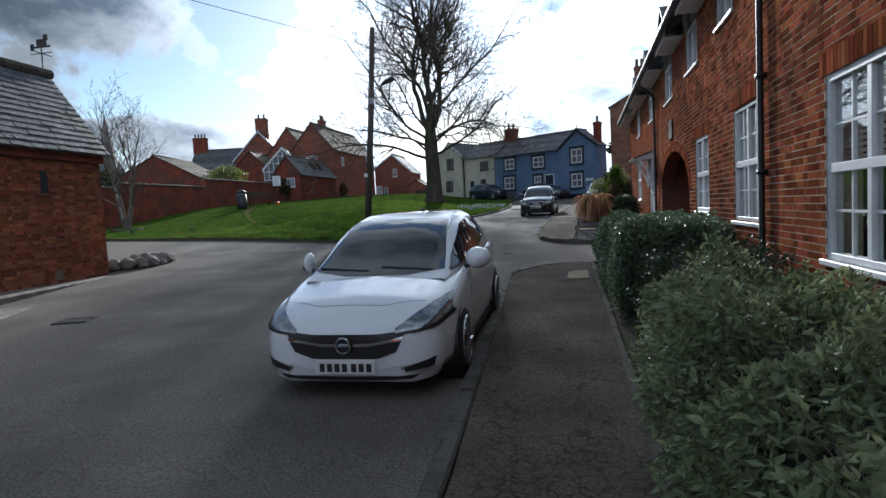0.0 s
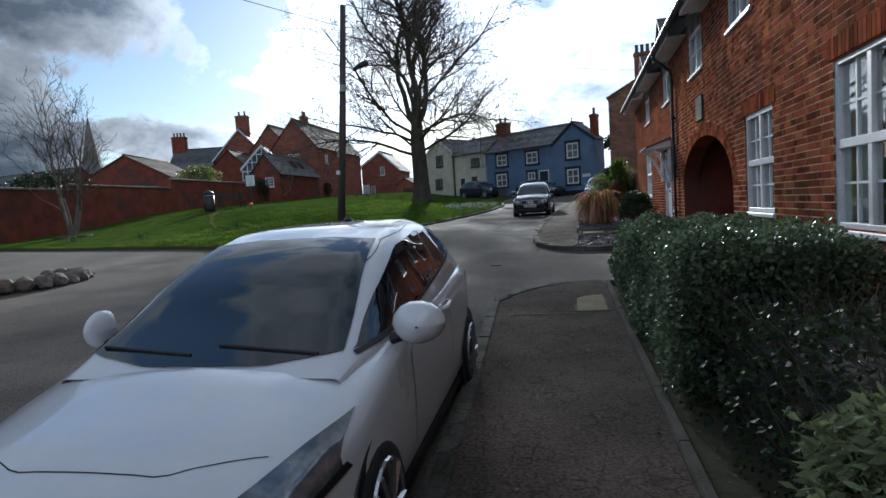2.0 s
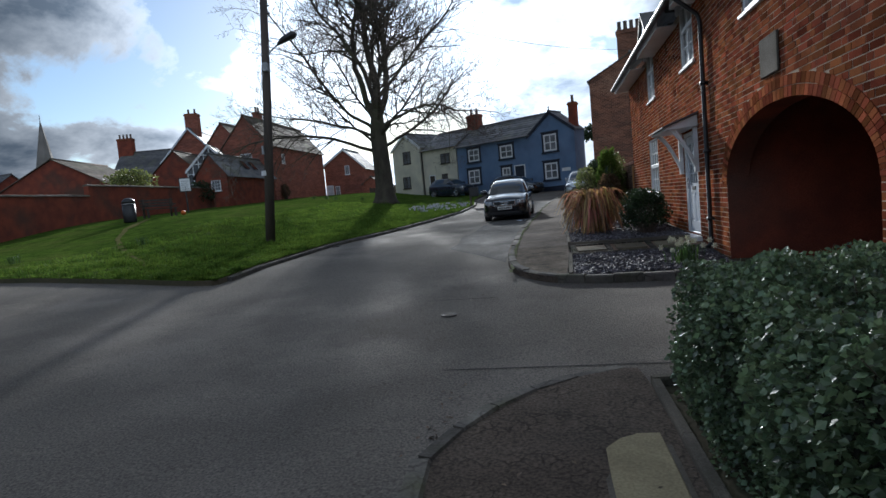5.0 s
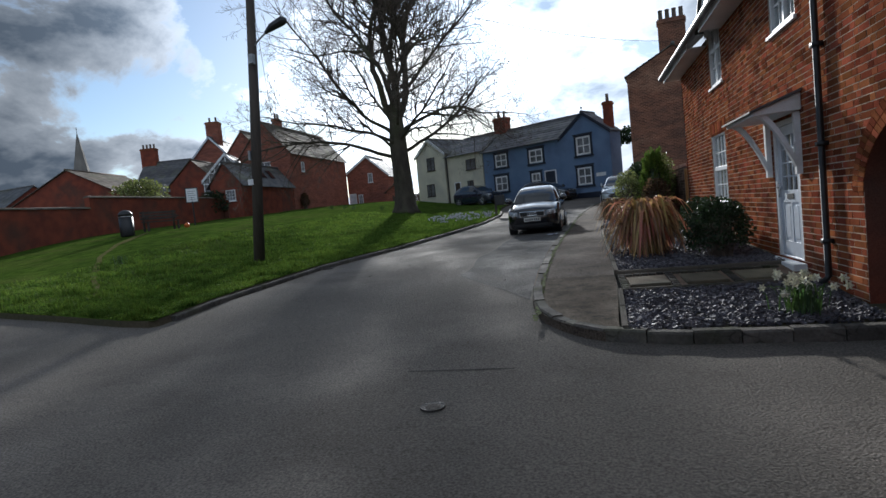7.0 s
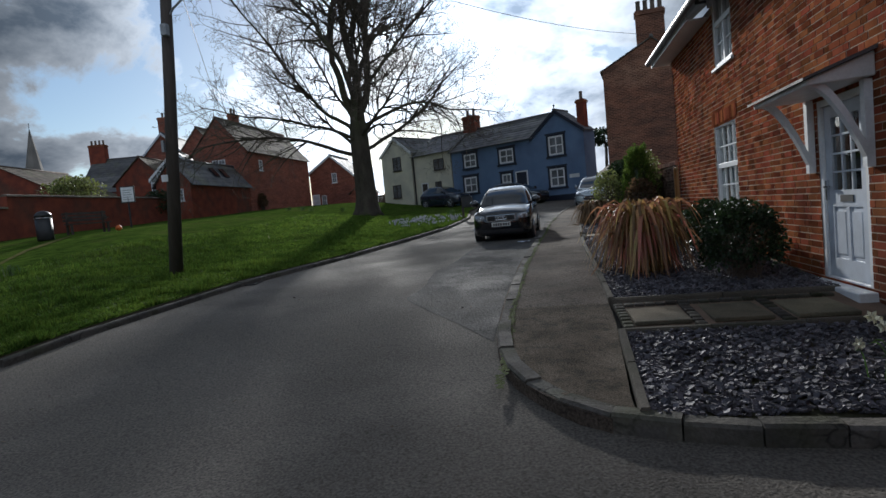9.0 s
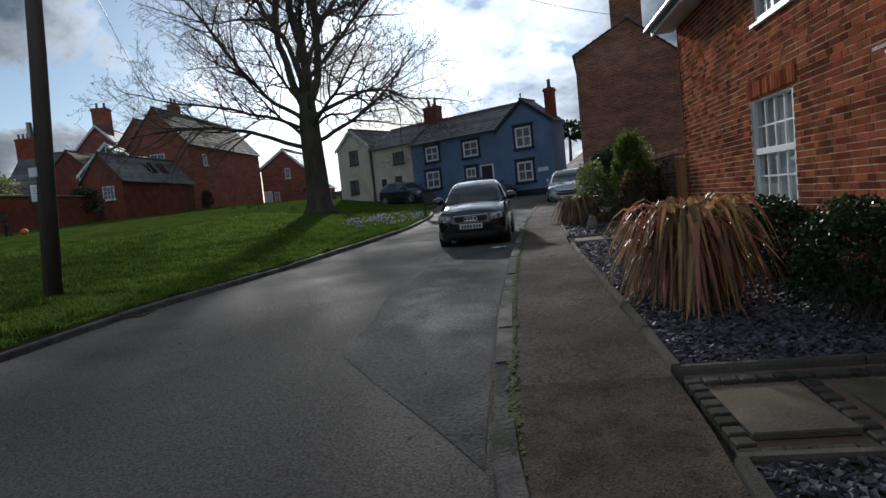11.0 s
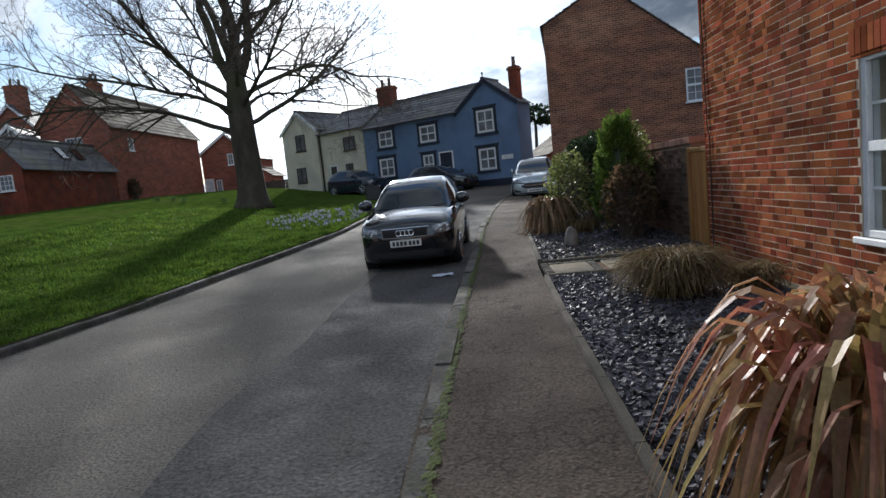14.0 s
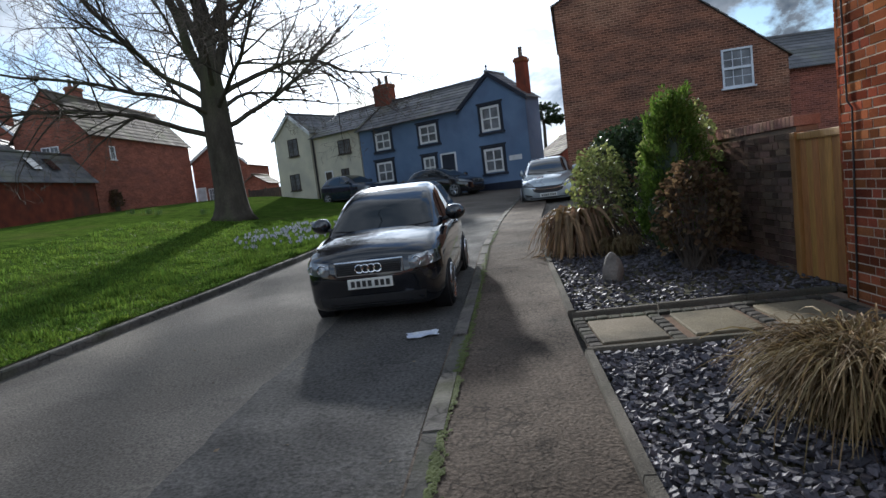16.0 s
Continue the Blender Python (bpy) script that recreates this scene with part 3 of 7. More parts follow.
def front_holes(z):
    h = [(a, b) for a, b, c, d in OPENINGS + UPPER if c < z < d]
    if arch_half(z):
        ring = 0.24 if z > ARCH[2] else 0.0
        h.append((ARCH[0] - arch_half(z) - ring, ARCH[0] + arch_half(z) + ring))
    if ARCH[2] + ARCH[3] <= z < ARCH[2] + ARCH[3] + 0.24:
        t = (z - ARCH[2]) / (ARCH[3] + 0.24)
        w = (ARCH[1] + 0.24) * math.sqrt(1 - t * t)
        h.append((ARCH[0] - w, ARCH[0] + w))
    return h


terrace = thing("terrace_house", Matrix.Translation((WALL_X, 8.8, 0)) @ pose(0, 0, 0, 0, 0, -1.25) @ Matrix.Translation((-WALL_X, -8.8, 0)), "red brick terrace with white windows and an archway", "house")
wall = Mesh()
cuts = sorted({-8.0, 26.5, *[v for o in OPENINGS + UPPER for v in o[:2]], *np.linspace(ARCH[0] - ARCH[1], ARCH[0] + ARCH[1], 25)})
for a, b in zip(cuts, cuts[1:]):
    m = (a + b) / 2
    holes = sorted((c, d) for p, q, c, d in OPENINGS + UPPER if p < m < q)
    if arch_top(m):
        holes = [(-1, max(arch_top(a), arch_top(b)) if a > ARCH[0] or b < ARCH[0] else arch_top(m))] + holes
    z = -0.4
    for c, d in holes + [(EAVE + 0.1, 9)]:
        if c > z:
            wall.box(WALL_X + 0.006, WALL_X + 0.3, a, b, z, c)
        z = max(z, d)
wall.box(WALL_X + 0.3, 9.0, 26.2, 26.488, 0.2, EAVE + 0.1)
part("mortar_wall", wall, MORTAR, terrace)

loose, joined = [], Mesh()


def put_front(a, b, z, z2):
    d = random.uniform(-0.002, 0.003)
    x = WALL_X + 0.003 - d
    if 19.2 < a < 22.9 and 1.0 < z < 2.2 and len(loose) < 300:
        loose.append((a, b, z, z2, x))
        return
    joined.add([(x, a, z), (x, b, z), (x, b, z2), (x, a, z2), (x + 0.03, a, z), (x + 0.03, b, z), (x + 0.03, b, z2), (x + 0.03, a, z2)],
               [(0, 3, 2, 1), (0, 1, 5, 4), (3, 7, 6, 2), (0, 4, 7, 3), (1, 2, 6, 5)])


lay_bricks(-3, 26.5, -0.05, EAVE, front_holes, put_front)


def put_end(a, b, z, z2):
    y = 26.5 + random.uniform(-0.002, 0.003)
    joined.add([(a, y, z), (b, y, z), (b, y, z2), (a, y, z2), (a, y - 0.03, z), (b, y - 0.03, z), (b, y - 0.03, z2), (a, y - 0.03, z2)],
               [(0, 1, 2, 3), (0, 4, 5, 1), (3, 2, 6, 7), (0, 3, 7, 4), (1, 5, 6, 2)])


lay_bricks(WALL_X, 9.0, 0.3, EAVE, lambda z: [], put_end)
# ring of bricks on edge round the arch
m, hw, sp, rs = ARCH
for i in range(62):
    t0, t1 = math.pi * i / 62 + 0.002, math.pi * (i + 1) / 62 - 0.004
    pr = []
    for k, (e0, e1) in enumerate(((0.0, 0.115), (0.125, 0.235))):
        c = [(WALL_X - 0.004, m - math.cos(t) * (hw + e), sp + math.sin(t) * (rs + e)) for t, e in ((t0, e0), (t1, e0), (t1, e1), (t0, e1))]
        joined.prism(c, (0.1, 0, 0))
# flat arches of bricks on end over the windows and the door
for a, b, c, d in OPENINGS:
    k = round((b - a + 0.2) / 0.075)
    for i in range(k):
        y = a - 0.1 + (b - a + 0.2) * i / k
        joined.box(WALL_X - 0.006, WALL_X + 0.05, y, y + 0.064, d + 0.004, d + 0.2)
part("brickwork", joined, BRICK, terrace, kind="stuff")
stretcher = {}
for a, b, z, z2, x in loose:
    key = (round(b - a, 3))
    if key not in stretcher:
        stretcher[key] = Mesh().box(0, 0.03, 0, b - a, 0, z2 - z).data("brick", BRICK_ONE)
    ob = part("brick", stretcher[key], None, terrace)
    ob.location = (x, a, z)

# underside of the arch
under = Mesh()
under.grid([[(x, m - math.cos(t) * (hw - 0.006), sp + math.sin(t) * (rs - 0.006)) for x in (WALL_X + 0.002, WALL_X + 0.31)] for t in np.linspace(0, math.pi, 40)])
part("arch_underside", under, BRICK_OLD, terrace)

# passage behind the arch
y0, y1 = m - hw, m + hw
part("passage_wall", Mesh().box(WALL_X + 0.3, 9.5, y0 - 0.2, y0 - 0.003, -0.2, 3.2), BRICK_OLD, terrace)
part("passage_wall", Mesh().box(WALL_X + 0.3, 9.5, y1 + 0.003, y1 + 0.2, -0.2, 3.2), BRICK_OLD, terrace)
for ya, yb in ((y0 - 0.1, y0 + 0.006), (y1 - 0.006, y1 + 0.1)):
    part("jamb", Mesh().box(WALL_X + 0.007, WALL_X + 0.31, ya, yb, -0.3, ARCH[2]), BRICK_OLD, terrace)
part("passage_ceiling", Mesh().box(WALL_X + 0.3, 9.5, y0 - 0.2, y1 + 0.2, 3.2, 3.35), BRICK_OLD, terrace)
part("passage_end", Mesh().box(9.5, 9.7, y0 - 0.2, y1 + 0.2, -0.2, 3.35), BRICK_OLD, terrace)
# boxes behind the openings, coloured near-black for the dimness of unlit rooms
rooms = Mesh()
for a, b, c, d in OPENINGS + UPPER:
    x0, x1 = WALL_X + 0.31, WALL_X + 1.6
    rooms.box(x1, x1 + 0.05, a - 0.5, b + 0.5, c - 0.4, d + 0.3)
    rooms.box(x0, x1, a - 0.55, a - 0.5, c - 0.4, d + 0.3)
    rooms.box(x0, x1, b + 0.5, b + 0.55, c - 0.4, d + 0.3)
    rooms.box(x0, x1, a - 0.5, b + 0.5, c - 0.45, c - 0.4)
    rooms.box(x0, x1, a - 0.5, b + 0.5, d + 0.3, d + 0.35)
part("room", rooms, ROOM_SHADE, terrace)


def sash(parent, m, w, h, cols=2, rows=((0.0, 0.5, 2), (0.5, 1.0, 2)), bars=2, sill=True, blind=0.0, frame=0.06, material=WHITE, surround=None, curtain=0):
    """A window in the plane y = 0 of m, x across, z up, seen from -y; rows: (from, to, panes high) of each light."""
    win = new("window")
    win.parent, win.matrix_local = parent, m
    fr = Mesh()
    for x0, x1, z0, z1 in ((0, frame, 0, h), (w - frame, w, 0, h), (frame, w - frame, 0, frame), (frame, w - frame, h - frame, h)):
        fr.box(x0, x1, -0.02, 0.09, z0, z1)
    part("frame", fr, material, win, bevel=0.004)
    iw, ih = w - 2 * frame, h - 2 * frame
    mu, gb = Mesh(), Mesh()
    for c in range(1, cols):
        mu.box(frame + iw * c / cols - 0.035, frame + iw * c / cols + 0.035, -0.012, 0.07, frame, h - frame)
    for r0, r1, n in rows:
        if r0 > 0:
            mu.box(frame, w - frame, -0.016, 0.065, frame + ih * r0 - 0.04, frame + ih * r0 + 0.04)
        for c in range(cols):
            x0, x1 = frame + iw * c / cols, frame + iw * (c + 1) / cols
            for k in range(1, bars):
                x = x0 + (x1 - x0) * k / bars
                gb.box(x - 0.011, x + 0.011, 0.012, 0.05, frame + ih * r0, frame + ih * r1)
            for k in range(1, n):
                z = frame + ih * (r0 + (r1 - r0) * k / n)
                gb.box(x0, x1, 0.014, 0.048, z - 0.011, z + 0.011)
    if mu.f:
        part("mullion", mu, material, win, bevel=0.004)
    if gb.f:
        part("glazing_grid", gb, material, win)
    for c in range(cols):
        pane = part("pane", Mesh().box(frame + iw * c / cols, frame + iw * (c + 1) / cols, 0.028, 0.034, frame, h - frame), GLASS, win)
        pane.visible_shadow = False
    if sill:
        part("sill", Mesh().box(-0.06, w + 0.06, -0.075, 0.06, -0.055, 0.0), material, win, bevel=0.008)
    if blind:
        bl = Mesh()
        for i in range(int(h * blind / 0.05)):
            z = h - frame - i * 0.05
            bl.add([(frame, 0.10, z), (w - frame, 0.10, z), (w - frame, 0.13, z - 0.03), (frame, 0.13, z - 0.03)], [(0, 1, 2, 3)])
        part("blind", bl, BLIND, win)
    if curtain:
        for x0, x1, zt in ((frame, w * curtain, 1.0), (w * (1 - curtain), w - frame, 1.0)):
            xs = np.linspace(x0, x1, 25)
            part("curtain", Mesh().grid([[(x, 0.17 + 0.02 * math.sin(55 * x) + 0.008 * math.sin(23 * x + 1), z) for x in xs] for z in np.linspace(frame, h * zt - frame, 3)]), DRAPE, win, "pale hanging curtain", smooth=True)
    if surround:
        sm = Mesh()
        sm.box(-0.14, 0, -0.035, 0.02, -0.1, h + 0.12)
        sm.box(w, w + 0.14, -0.035, 0.02, -0.1, h + 0.12)
        sm.box(0, w, -0.035, 0.02, h, h + 0.12)
        sm.box(-0.2, w + 0.2, -0.07, 0.02, h + 0.12, h + 0.2)
        sm.box(-0.2, w + 0.2, -0.07, 0.02, -0.16, -0.055)
        part("surround", sm, surround, win)
    return win


FACE = Matrix(((0, 1, 0, 0), (-1, 0, 0, 0), (0, 0, 1, 0), (0, 0, 0, 1)))      # x across -> -y, outward -> -x


def on_front(y1, z, x=WALL_X + 0.04):
    return Matrix.Translation((x, y1, z)) @ FACE


for i, (a, b, c, d) in enumerate(OPENINGS[:4]):
    sash(terrace, on_front(b, c), b - a, d - c, cols=3 if i == 0 else 2 if i < 3 else 1,
         rows=((0, 0.5, 2), (0.5, 1.0, 2)), bars=2 if i < 3 else 4, blind=0.5 if i == 0 else 0, curtain=0.34 if i == 1 else 0.49 if i == 3 else 0)
for a, b, c, d in UPPER:
    sash(terrace, on_front(b, c), b - a, d - c, cols=2, rows=((0, 0.6, 2), (0.6, 1.0, 1)), bars=2)
    dm = Mesh()       # dormer over the eaves
    dm.box(WALL_X - 0.02, WALL_X + 1.6, a - 0.16, a - 0.002, EAVE + 0.12, d + 0.05)
    dm.box(WALL_X - 0.02, WALL_X + 1.6, b + 0.002, b + 0.16, EAVE + 0.12, d + 0.05)
    mid = (a + b) / 2
    dm.prism([(WALL_X - 0.1, a - 0.3, d + 0.05), (WALL_X - 0.1, b + 0.3, d + 0.05), (WALL_X - 0.1, mid, d + 0.75)], (0.16, 0, 0))
    part("dormer", dm, WHITE, terrace, "white-painted dormer face")
    dr = Mesh()
    for s, e in ((a - 0.36, mid), (b + 0.36, mid)):
        dr.prism([(WALL_X - 0.16, s, d + 0.02), (WALL_X - 0.16, e, d + 0.86), (WALL_X - 0.16, e, d + 0.93), (WALL_X - 0.16, s, d + 0.09)], (2.2, 0, 0))
    part("dormer_roof", dr, SLATE_ROOF, terrace)

# eaves, gutter and roof, left open where the dormers stand
gut = Mesh()
for s, e in cut_intervals(-8, 26.8, [(a - 0.16, b + 0.16) for a, b, c, d in UPPER]):
    part("soffit", Mesh().box(WALL_X - 0.36, WALL_X + 0.02, s, e, EAVE - 0.04, EAVE - 0.015), WHITE, terrace, "white soffit board")
    part("fascia", Mesh().box(WALL_X - 0.385, WALL_X - 0.36, s, e, EAVE - 0.06, EAVE + 0.12), WHITE, terrace, "white fascia board")
for s, e in ((-8, 26.85),):
    gut.tube([(WALL_X - 0.45, s, EAVE + 0.06), (WALL_X - 0.45, e, EAVE + 0.06)], 0.058, 10)
part("gutter", gut, BLACK_PLASTIC, terrace, "black plastic gutter", smooth=True)
rf = Mesh()
for i in range(20):
    x = WALL_X - 0.42 + i * 0.27
    z = EAVE + 0.12 + i * 0.22
    rf.prism([(x, -8, z), (x + 0.3, -8, z + 0.245), (x + 0.3, -8, z + 0.262), (x, -8, z + 0.02)], (0, 34.9, 0))
part("roof", rf, SLATE_ROOF, terrace, "grey slate roof", kind="stuff")
for y, top in ((7.42, EAVE), (17.45, EAVE)):
    pipe = Mesh()
    zb = foot_z(WALL_X, y) - 0.02
    pipe.tube([(WALL_X - 0.45, y, EAVE + 0.02), (WALL_X - 0.43, y, EAVE - 0.08), (WALL_X - 0.09, y, EAVE - 0.38), (WALL_X - 0.055, y, EAVE - 0.5), (WALL_X - 0.055, y, zb + 0.12), (WALL_X - 0.13, y, zb + 0.03)], 0.036, 10)
    for z in np.arange(zb + 0.5, EAVE - 0.5, 1.1):
        pipe.box(WALL_X - 0.1, WALL_X, y - 0.06, y + 0.06, z, z + 0.05)
    part("downpipe", pipe, BLACK_PLASTIC, terrace, "black plastic downpipe", smooth=True)
part("plaque", Mesh().box(WALL_X - 0.03, WALL_X, 14.4, 14.95, 2.95, 3.4), CONCRETE, terrace, "pale stone plaque", bevel=0.01)
cab = Mesh().tube([(WALL_X - 0.01, 26.35, 1.0), (WALL_X - 0.012, 26.3, 2.6), (WALL_X - 0.012, 26.36, 2.66), (WALL_X - 0.012, 26.4, 4.6)], 0.008, 5)
part("cable", cab, BLACK_PLASTIC, terrace)

# front door with a canopy on brackets
a, b, c, d = OPENINGS[4]
door = new("door")
door.parent, door.matrix_local = terrace, on_front(b, c)
w, h = b - a, d - c
fr = Mesh()
for x0, x1, z0, z1 in ((0, 0.07, 0, h), (w - 0.07, w, 0, h), (0.07, w - 0.07, h - 0.07, h), (0.07, w - 0.07, 0, 0.04)):
    fr.box(x0, x1, -0.03, 0.08, z0, z1)
part("door_frame", fr, WHITE, door, bevel=0.005)
lf = Mesh()
lf.box(0.075, 0.21, 0.0, 0.05, 0.045, h - 0.075)
lf.box(w - 0.21, w - 0.075, 0.0, 0.05, 0.045, h - 0.075)
lf.box(0.21, w - 0.21, 0.0, 0.05, 0.045, 0.24)
lf.box(0.21, w - 0.21, 0.0, 0.05, 0.78, 0.95)
lf.box(0.21, w - 0.21, 0.0, 0.05, h - 0.2, h - 0.075)
for x0, x1 in ((0.21, w / 2 - 0.03), (w / 2 + 0.03, w - 0.21)):
    lf.box(x0, x1, 0.014, 0.05, 0.24, 0.78)
    lf.box(x0 + 0.04, x1 - 0.04, 0.004, 0.016, 0.29, 0.73)
lf.box(w / 2 - 0.03, w / 2 + 0.03, 0.0, 0.05, 0.24, 0.78)
part("door_leaf", lf, DOOR_PAINT, door, "pale blue-white panelled door leaf")
gb = Mesh()
for k in (1, 2):
    x = 0.21 + (w - 0.42) * k / 3
    gb.box(x - 0.01, x + 0.01, 0.008, 0.045, 0.95, h - 0.2)
for k in (1, 2, 3):
    z = 0.95 + (h - 1.15) * k / 4
    gb.box(0.21, w - 0.21, 0.01, 0.043, z - 0.01, z + 0.01)
part("glazing_grid", gb, DOOR_PAINT, door)
part("pane", Mesh().box(0.21, w - 0.21, 0.024, 0.03, 0.95, h - 0.2), GLASS, door).visible_shadow = False
part("letter_box", Mesh().box(w / 2 - 0.13, w / 2 + 0.13, -0.008, 0.002, 0.83, 0.9), BLACK_PLASTIC, door)
part("door_handle", Mesh().box(0.1, 0.13, -0.03, 0.0, 0.85, 1.06).box(0.1, 0.22, -0.05, -0.03, 0.98, 1.0), CHROME, door)
part("door_step", Mesh().box(-0.08, w + 0.08, -0.2, 0.08, -0.12, -0.002), WHITE, door, bevel=0.01)
can = Mesh()
can.prism([(WALL_X, a - 0.2, d + 0.26), (WALL_X - 0.55, a - 0.2, d + 0.07), (WALL_X - 0.55, a - 0.2, d + 0.02), (WALL_X, a - 0.2, d + 0.04)], (0, w + 0.4, 0))
part("canopy", can, WHITE, terrace, "white canopy board over the door", bevel=0.01)
ct = Mesh()
ct.prism([(WALL_X, a - 0.25, d + 0.265), (WALL_X - 0.6, a - 0.25, d + 0.06), (WALL_X - 0.6, a - 0.25, d + 0.085), (WALL_X, a - 0.25, d + 0.3)], (0, w + 0.5, 0))
part("canopy_roof", ct, SLATE_ROOF, terrace)
for y in (a - 0.14, b + 0.06):
    br = Mesh()
    pts = [(WALL_X - 0.5 + 0.44 * t, y, d + 0.02 - 0.7 * t ** 1.6) for t in np.linspace(0, 1, 7)]
    for p, q in zip(pts, pts[1:]):
        br.prism([p, q, (q[0] + 0.03, y, q[2] + 0.06), (p[0] + 0.03, y, p[2] + 0.06)], (0, 0.08, 0))
    br.box(WALL_X - 0.07, WALL_X - 0.001, y, y + 0.08, d - 0.75, d + 0.03)
    part("bracket", br, WHITE, terrace, "curved white timber bracket")


# ---- other houses ----
def house(name, label, x, y, z, rz, w, l, eave, ridge, wall_mat, roof_mat, windows=(), chimneys=(), doors=(), eave2=None, verge=None, over=0.25, apex=0.0, group="", tiles=True):
    """ridge along local y, gables at -l/2 and l/2; heights above z. eave2: the height of the eave at +x. Faces S, N, E, W."""
    h = thing(name, pose(x, y, z, 0, 0, rz), label, "house", group)
    e2 = eave if eave2 is None else eave2
    W, L = w / 2, l / 2
    b = Mesh()
    b.prism([(-W, -L, -1.2), (W, -L, -1.2), (W, -L, e2), (apex, -L, ridge), (-W, -L, eave)], (0, l, 0))
    part("wall", b, wall_mat, h)
    for s, e in ((-1, eave), (1, e2)):
        r = Mesh()
        run = W - s * apex
        slope = (ridge - e) / run
        x1, z1 = s * (W + over), e - slope * over
        n = max(4, int(math.hypot(run, ridge - e) / 0.32)) if tiles else 1
        for i in range(n):
            p0, p1 = i / n, (i + 1) / n + 0.01
            xa, xb = x1 + (apex - x1) * p0, x1 + (apex - x1) * p1
            za, zb = z1 + (ridge - z1) * p0, z1 + (ridge - z1) * p1
            r.prism([(xa, -L - over * 0.6, za + 0.03), (xb, -L - over * 0.6, zb + 0.015), (xb, -L - over * 0.6, zb + 0.05), (xa, -L - over * 0.6, za + 0.08)], (0, l + over * 1.2, 0))
        part("roof_slope", r, roof_mat, h, kind="stuff")
    part("ridge", Mesh().tube([(apex, -L - 0.15, ridge + 0.06), (apex, L + 0.15, ridge + 0.06)], 0.1, 8), roof_mat, h, smooth=True)
    if verge:
        for s, e in ((-1, eave), (1, e2)):
            for yy in (-L - over * 0.6 - 0.05, ):
                v = Mesh()
                v.prism([(s * (W + over), yy, e - 0.22), (apex, yy, ridge - 0.14), (apex, yy, ridge + 0.1), (s * (W + over), yy, e + 0.02)], (0, 0.06, 0))
                part("bargeboard", v, verge, h)
    turn = {"S": (pose(0, -L, 0), 1), "N": (pose(0, L, 0, 0, 0, 180), 1), "E": (pose(W, 0, 0, 0, 0, 90), 1), "W": (pose(-W, 0, 0, 0, 0, -90), 1)}
    for face, u, zz, ww, hh, *rest in windows:
        o = rest[0] if rest else {}
        sash(h, turn[face][0] @ pose(u - ww / 2, -0.03, zz), ww, hh, **{"cols": 2, "bars": 2, "rows": ((0, 0.5, 2), (0.5, 1, 1)), **o})
        # grey plate behind the panes: net curtains and reflected sky put into its colour
        part("recess", Mesh().box(u - ww / 2 + 0.03, u + ww / 2 - 0.03, -0.001, 0.004, zz + 0.03, zz + hh - 0.03).data("recess", NET_AND_SKY), None, h).matrix_local = turn[face][0] @ pose(0, -0.006, 0)
    for face, u, zz, ww, hh, material in doors:
        dd = new("door")
        dd.parent, dd.matrix_local = h, turn[face][0] @ pose(u - ww / 2, 0, zz)
        part("door_frame", Mesh().box(0, 0.08, -0.05, 0.02, 0, hh).box(ww - 0.08, ww, -0.05, 0.02, 0, hh).box(0.08, ww - 0.08, -0.05, 0.02, hh - 0.08, hh), WHITE, dd)
        part("door_leaf", Mesh().box(0.08, ww - 0.08, -0.03, 0.02, 0, hh - 0.08).box(0.2, ww - 0.2, -0.04, -0.03, 0.2, hh * 0.45).box(0.2, ww - 0.2, -0.04, -0.03, hh * 0.55, hh - 0.25), material, dd)
    for cx, cy, cw, cl, top, pots in chimneys:
        ch = part("chimney", Mesh().box(cx - cw / 2, cx + cw / 2, cy - cl / 2, cy + cl / 2, min(eave, e2), top).box(cx - cw / 2 - 0.05, cx + cw / 2 + 0.05, cy - cl / 2 - 0.05, cy + cl / 2 + 0.05, top - 0.22, top - 0.08), wall_mat if wall_mat not in (BLUE, CREAM) else BRICK_OLD, h)
        for i in range(pots):
            t = (i + 0.5) / pots - 0.5
            px, py = (cx + t * cw, cy) if cw > cl else (cx, cy + t * cl)
            part("chimney_pot", Mesh().tube([(px, py, top), (px, py, top + 0.08), (px, py, top + 0.42), (px, py, top + 0.5)], [0.13, 0.11, 0.1, 0.12], 10), TILE_ROOF, ch)
    return h


SMALL = {"surround": NAVY, "frame": 0.11, "sill": False, "cols": 2, "bars": 1, "rows": ((0, 0.5, 1), (0.5, 1, 1))}
ang = -33
ex, ey = math.cos(radians(ang)), math.sin(radians(ang))       # along the facade, to the right


def along(x, y, s, back):
    return x + ex * s - ey * back, y + ey * s + ex * back


# blue cottage: wing and gabled bay
bx, by = -0.75, 52.0
cx, cy = along(bx, by, -3.65, 2.6)
house("cottage", "blue-painted cottage wing with white windows in navy surrounds", cx, cy, 2.2, ang + 90, 5.2, 7.3, 4.2, 5.85, BLUE, SLATE_ROOF,
      windows=[("W", 1.46, 2.72, 1.2, 0.98, SMALL), ("W", -1.82, 2.82, 1.15, 0.98, SMALL), ("W", -1.93, 0.98, 1.2, 1.14, SMALL), ("W", 1.34, 0.85, 0.8, 1.14, SMALL)],
      doors=[("W", 2.6, 0.05, 1.0, 2.0, NAVY)])
cx, cy = along(bx, by, 1.93, 0.6)
bay = house("cottage", "blue-painted gabled cottage end with white windows", cx, cy, 1.75, ang, 3.84, 1.4, 4.55, 6.0, BLUE, SLATE_ROOF,
            windows=[("S", -0.07, 3.2, 1.1, 1.22, SMALL), ("S", -0.12, 1.16, 1.1, 1.18, SMALL)], chimneys=[(1.5, 0.1, 0.5, 0.5, 6.5, 1)], verge=NAVY, over=0.12)
part("plinth", Mesh().box(-1.93, 1.93, -0.75, -0.69, -0.6, 0.62), NAVY, bay, "dark navy painted plinth")
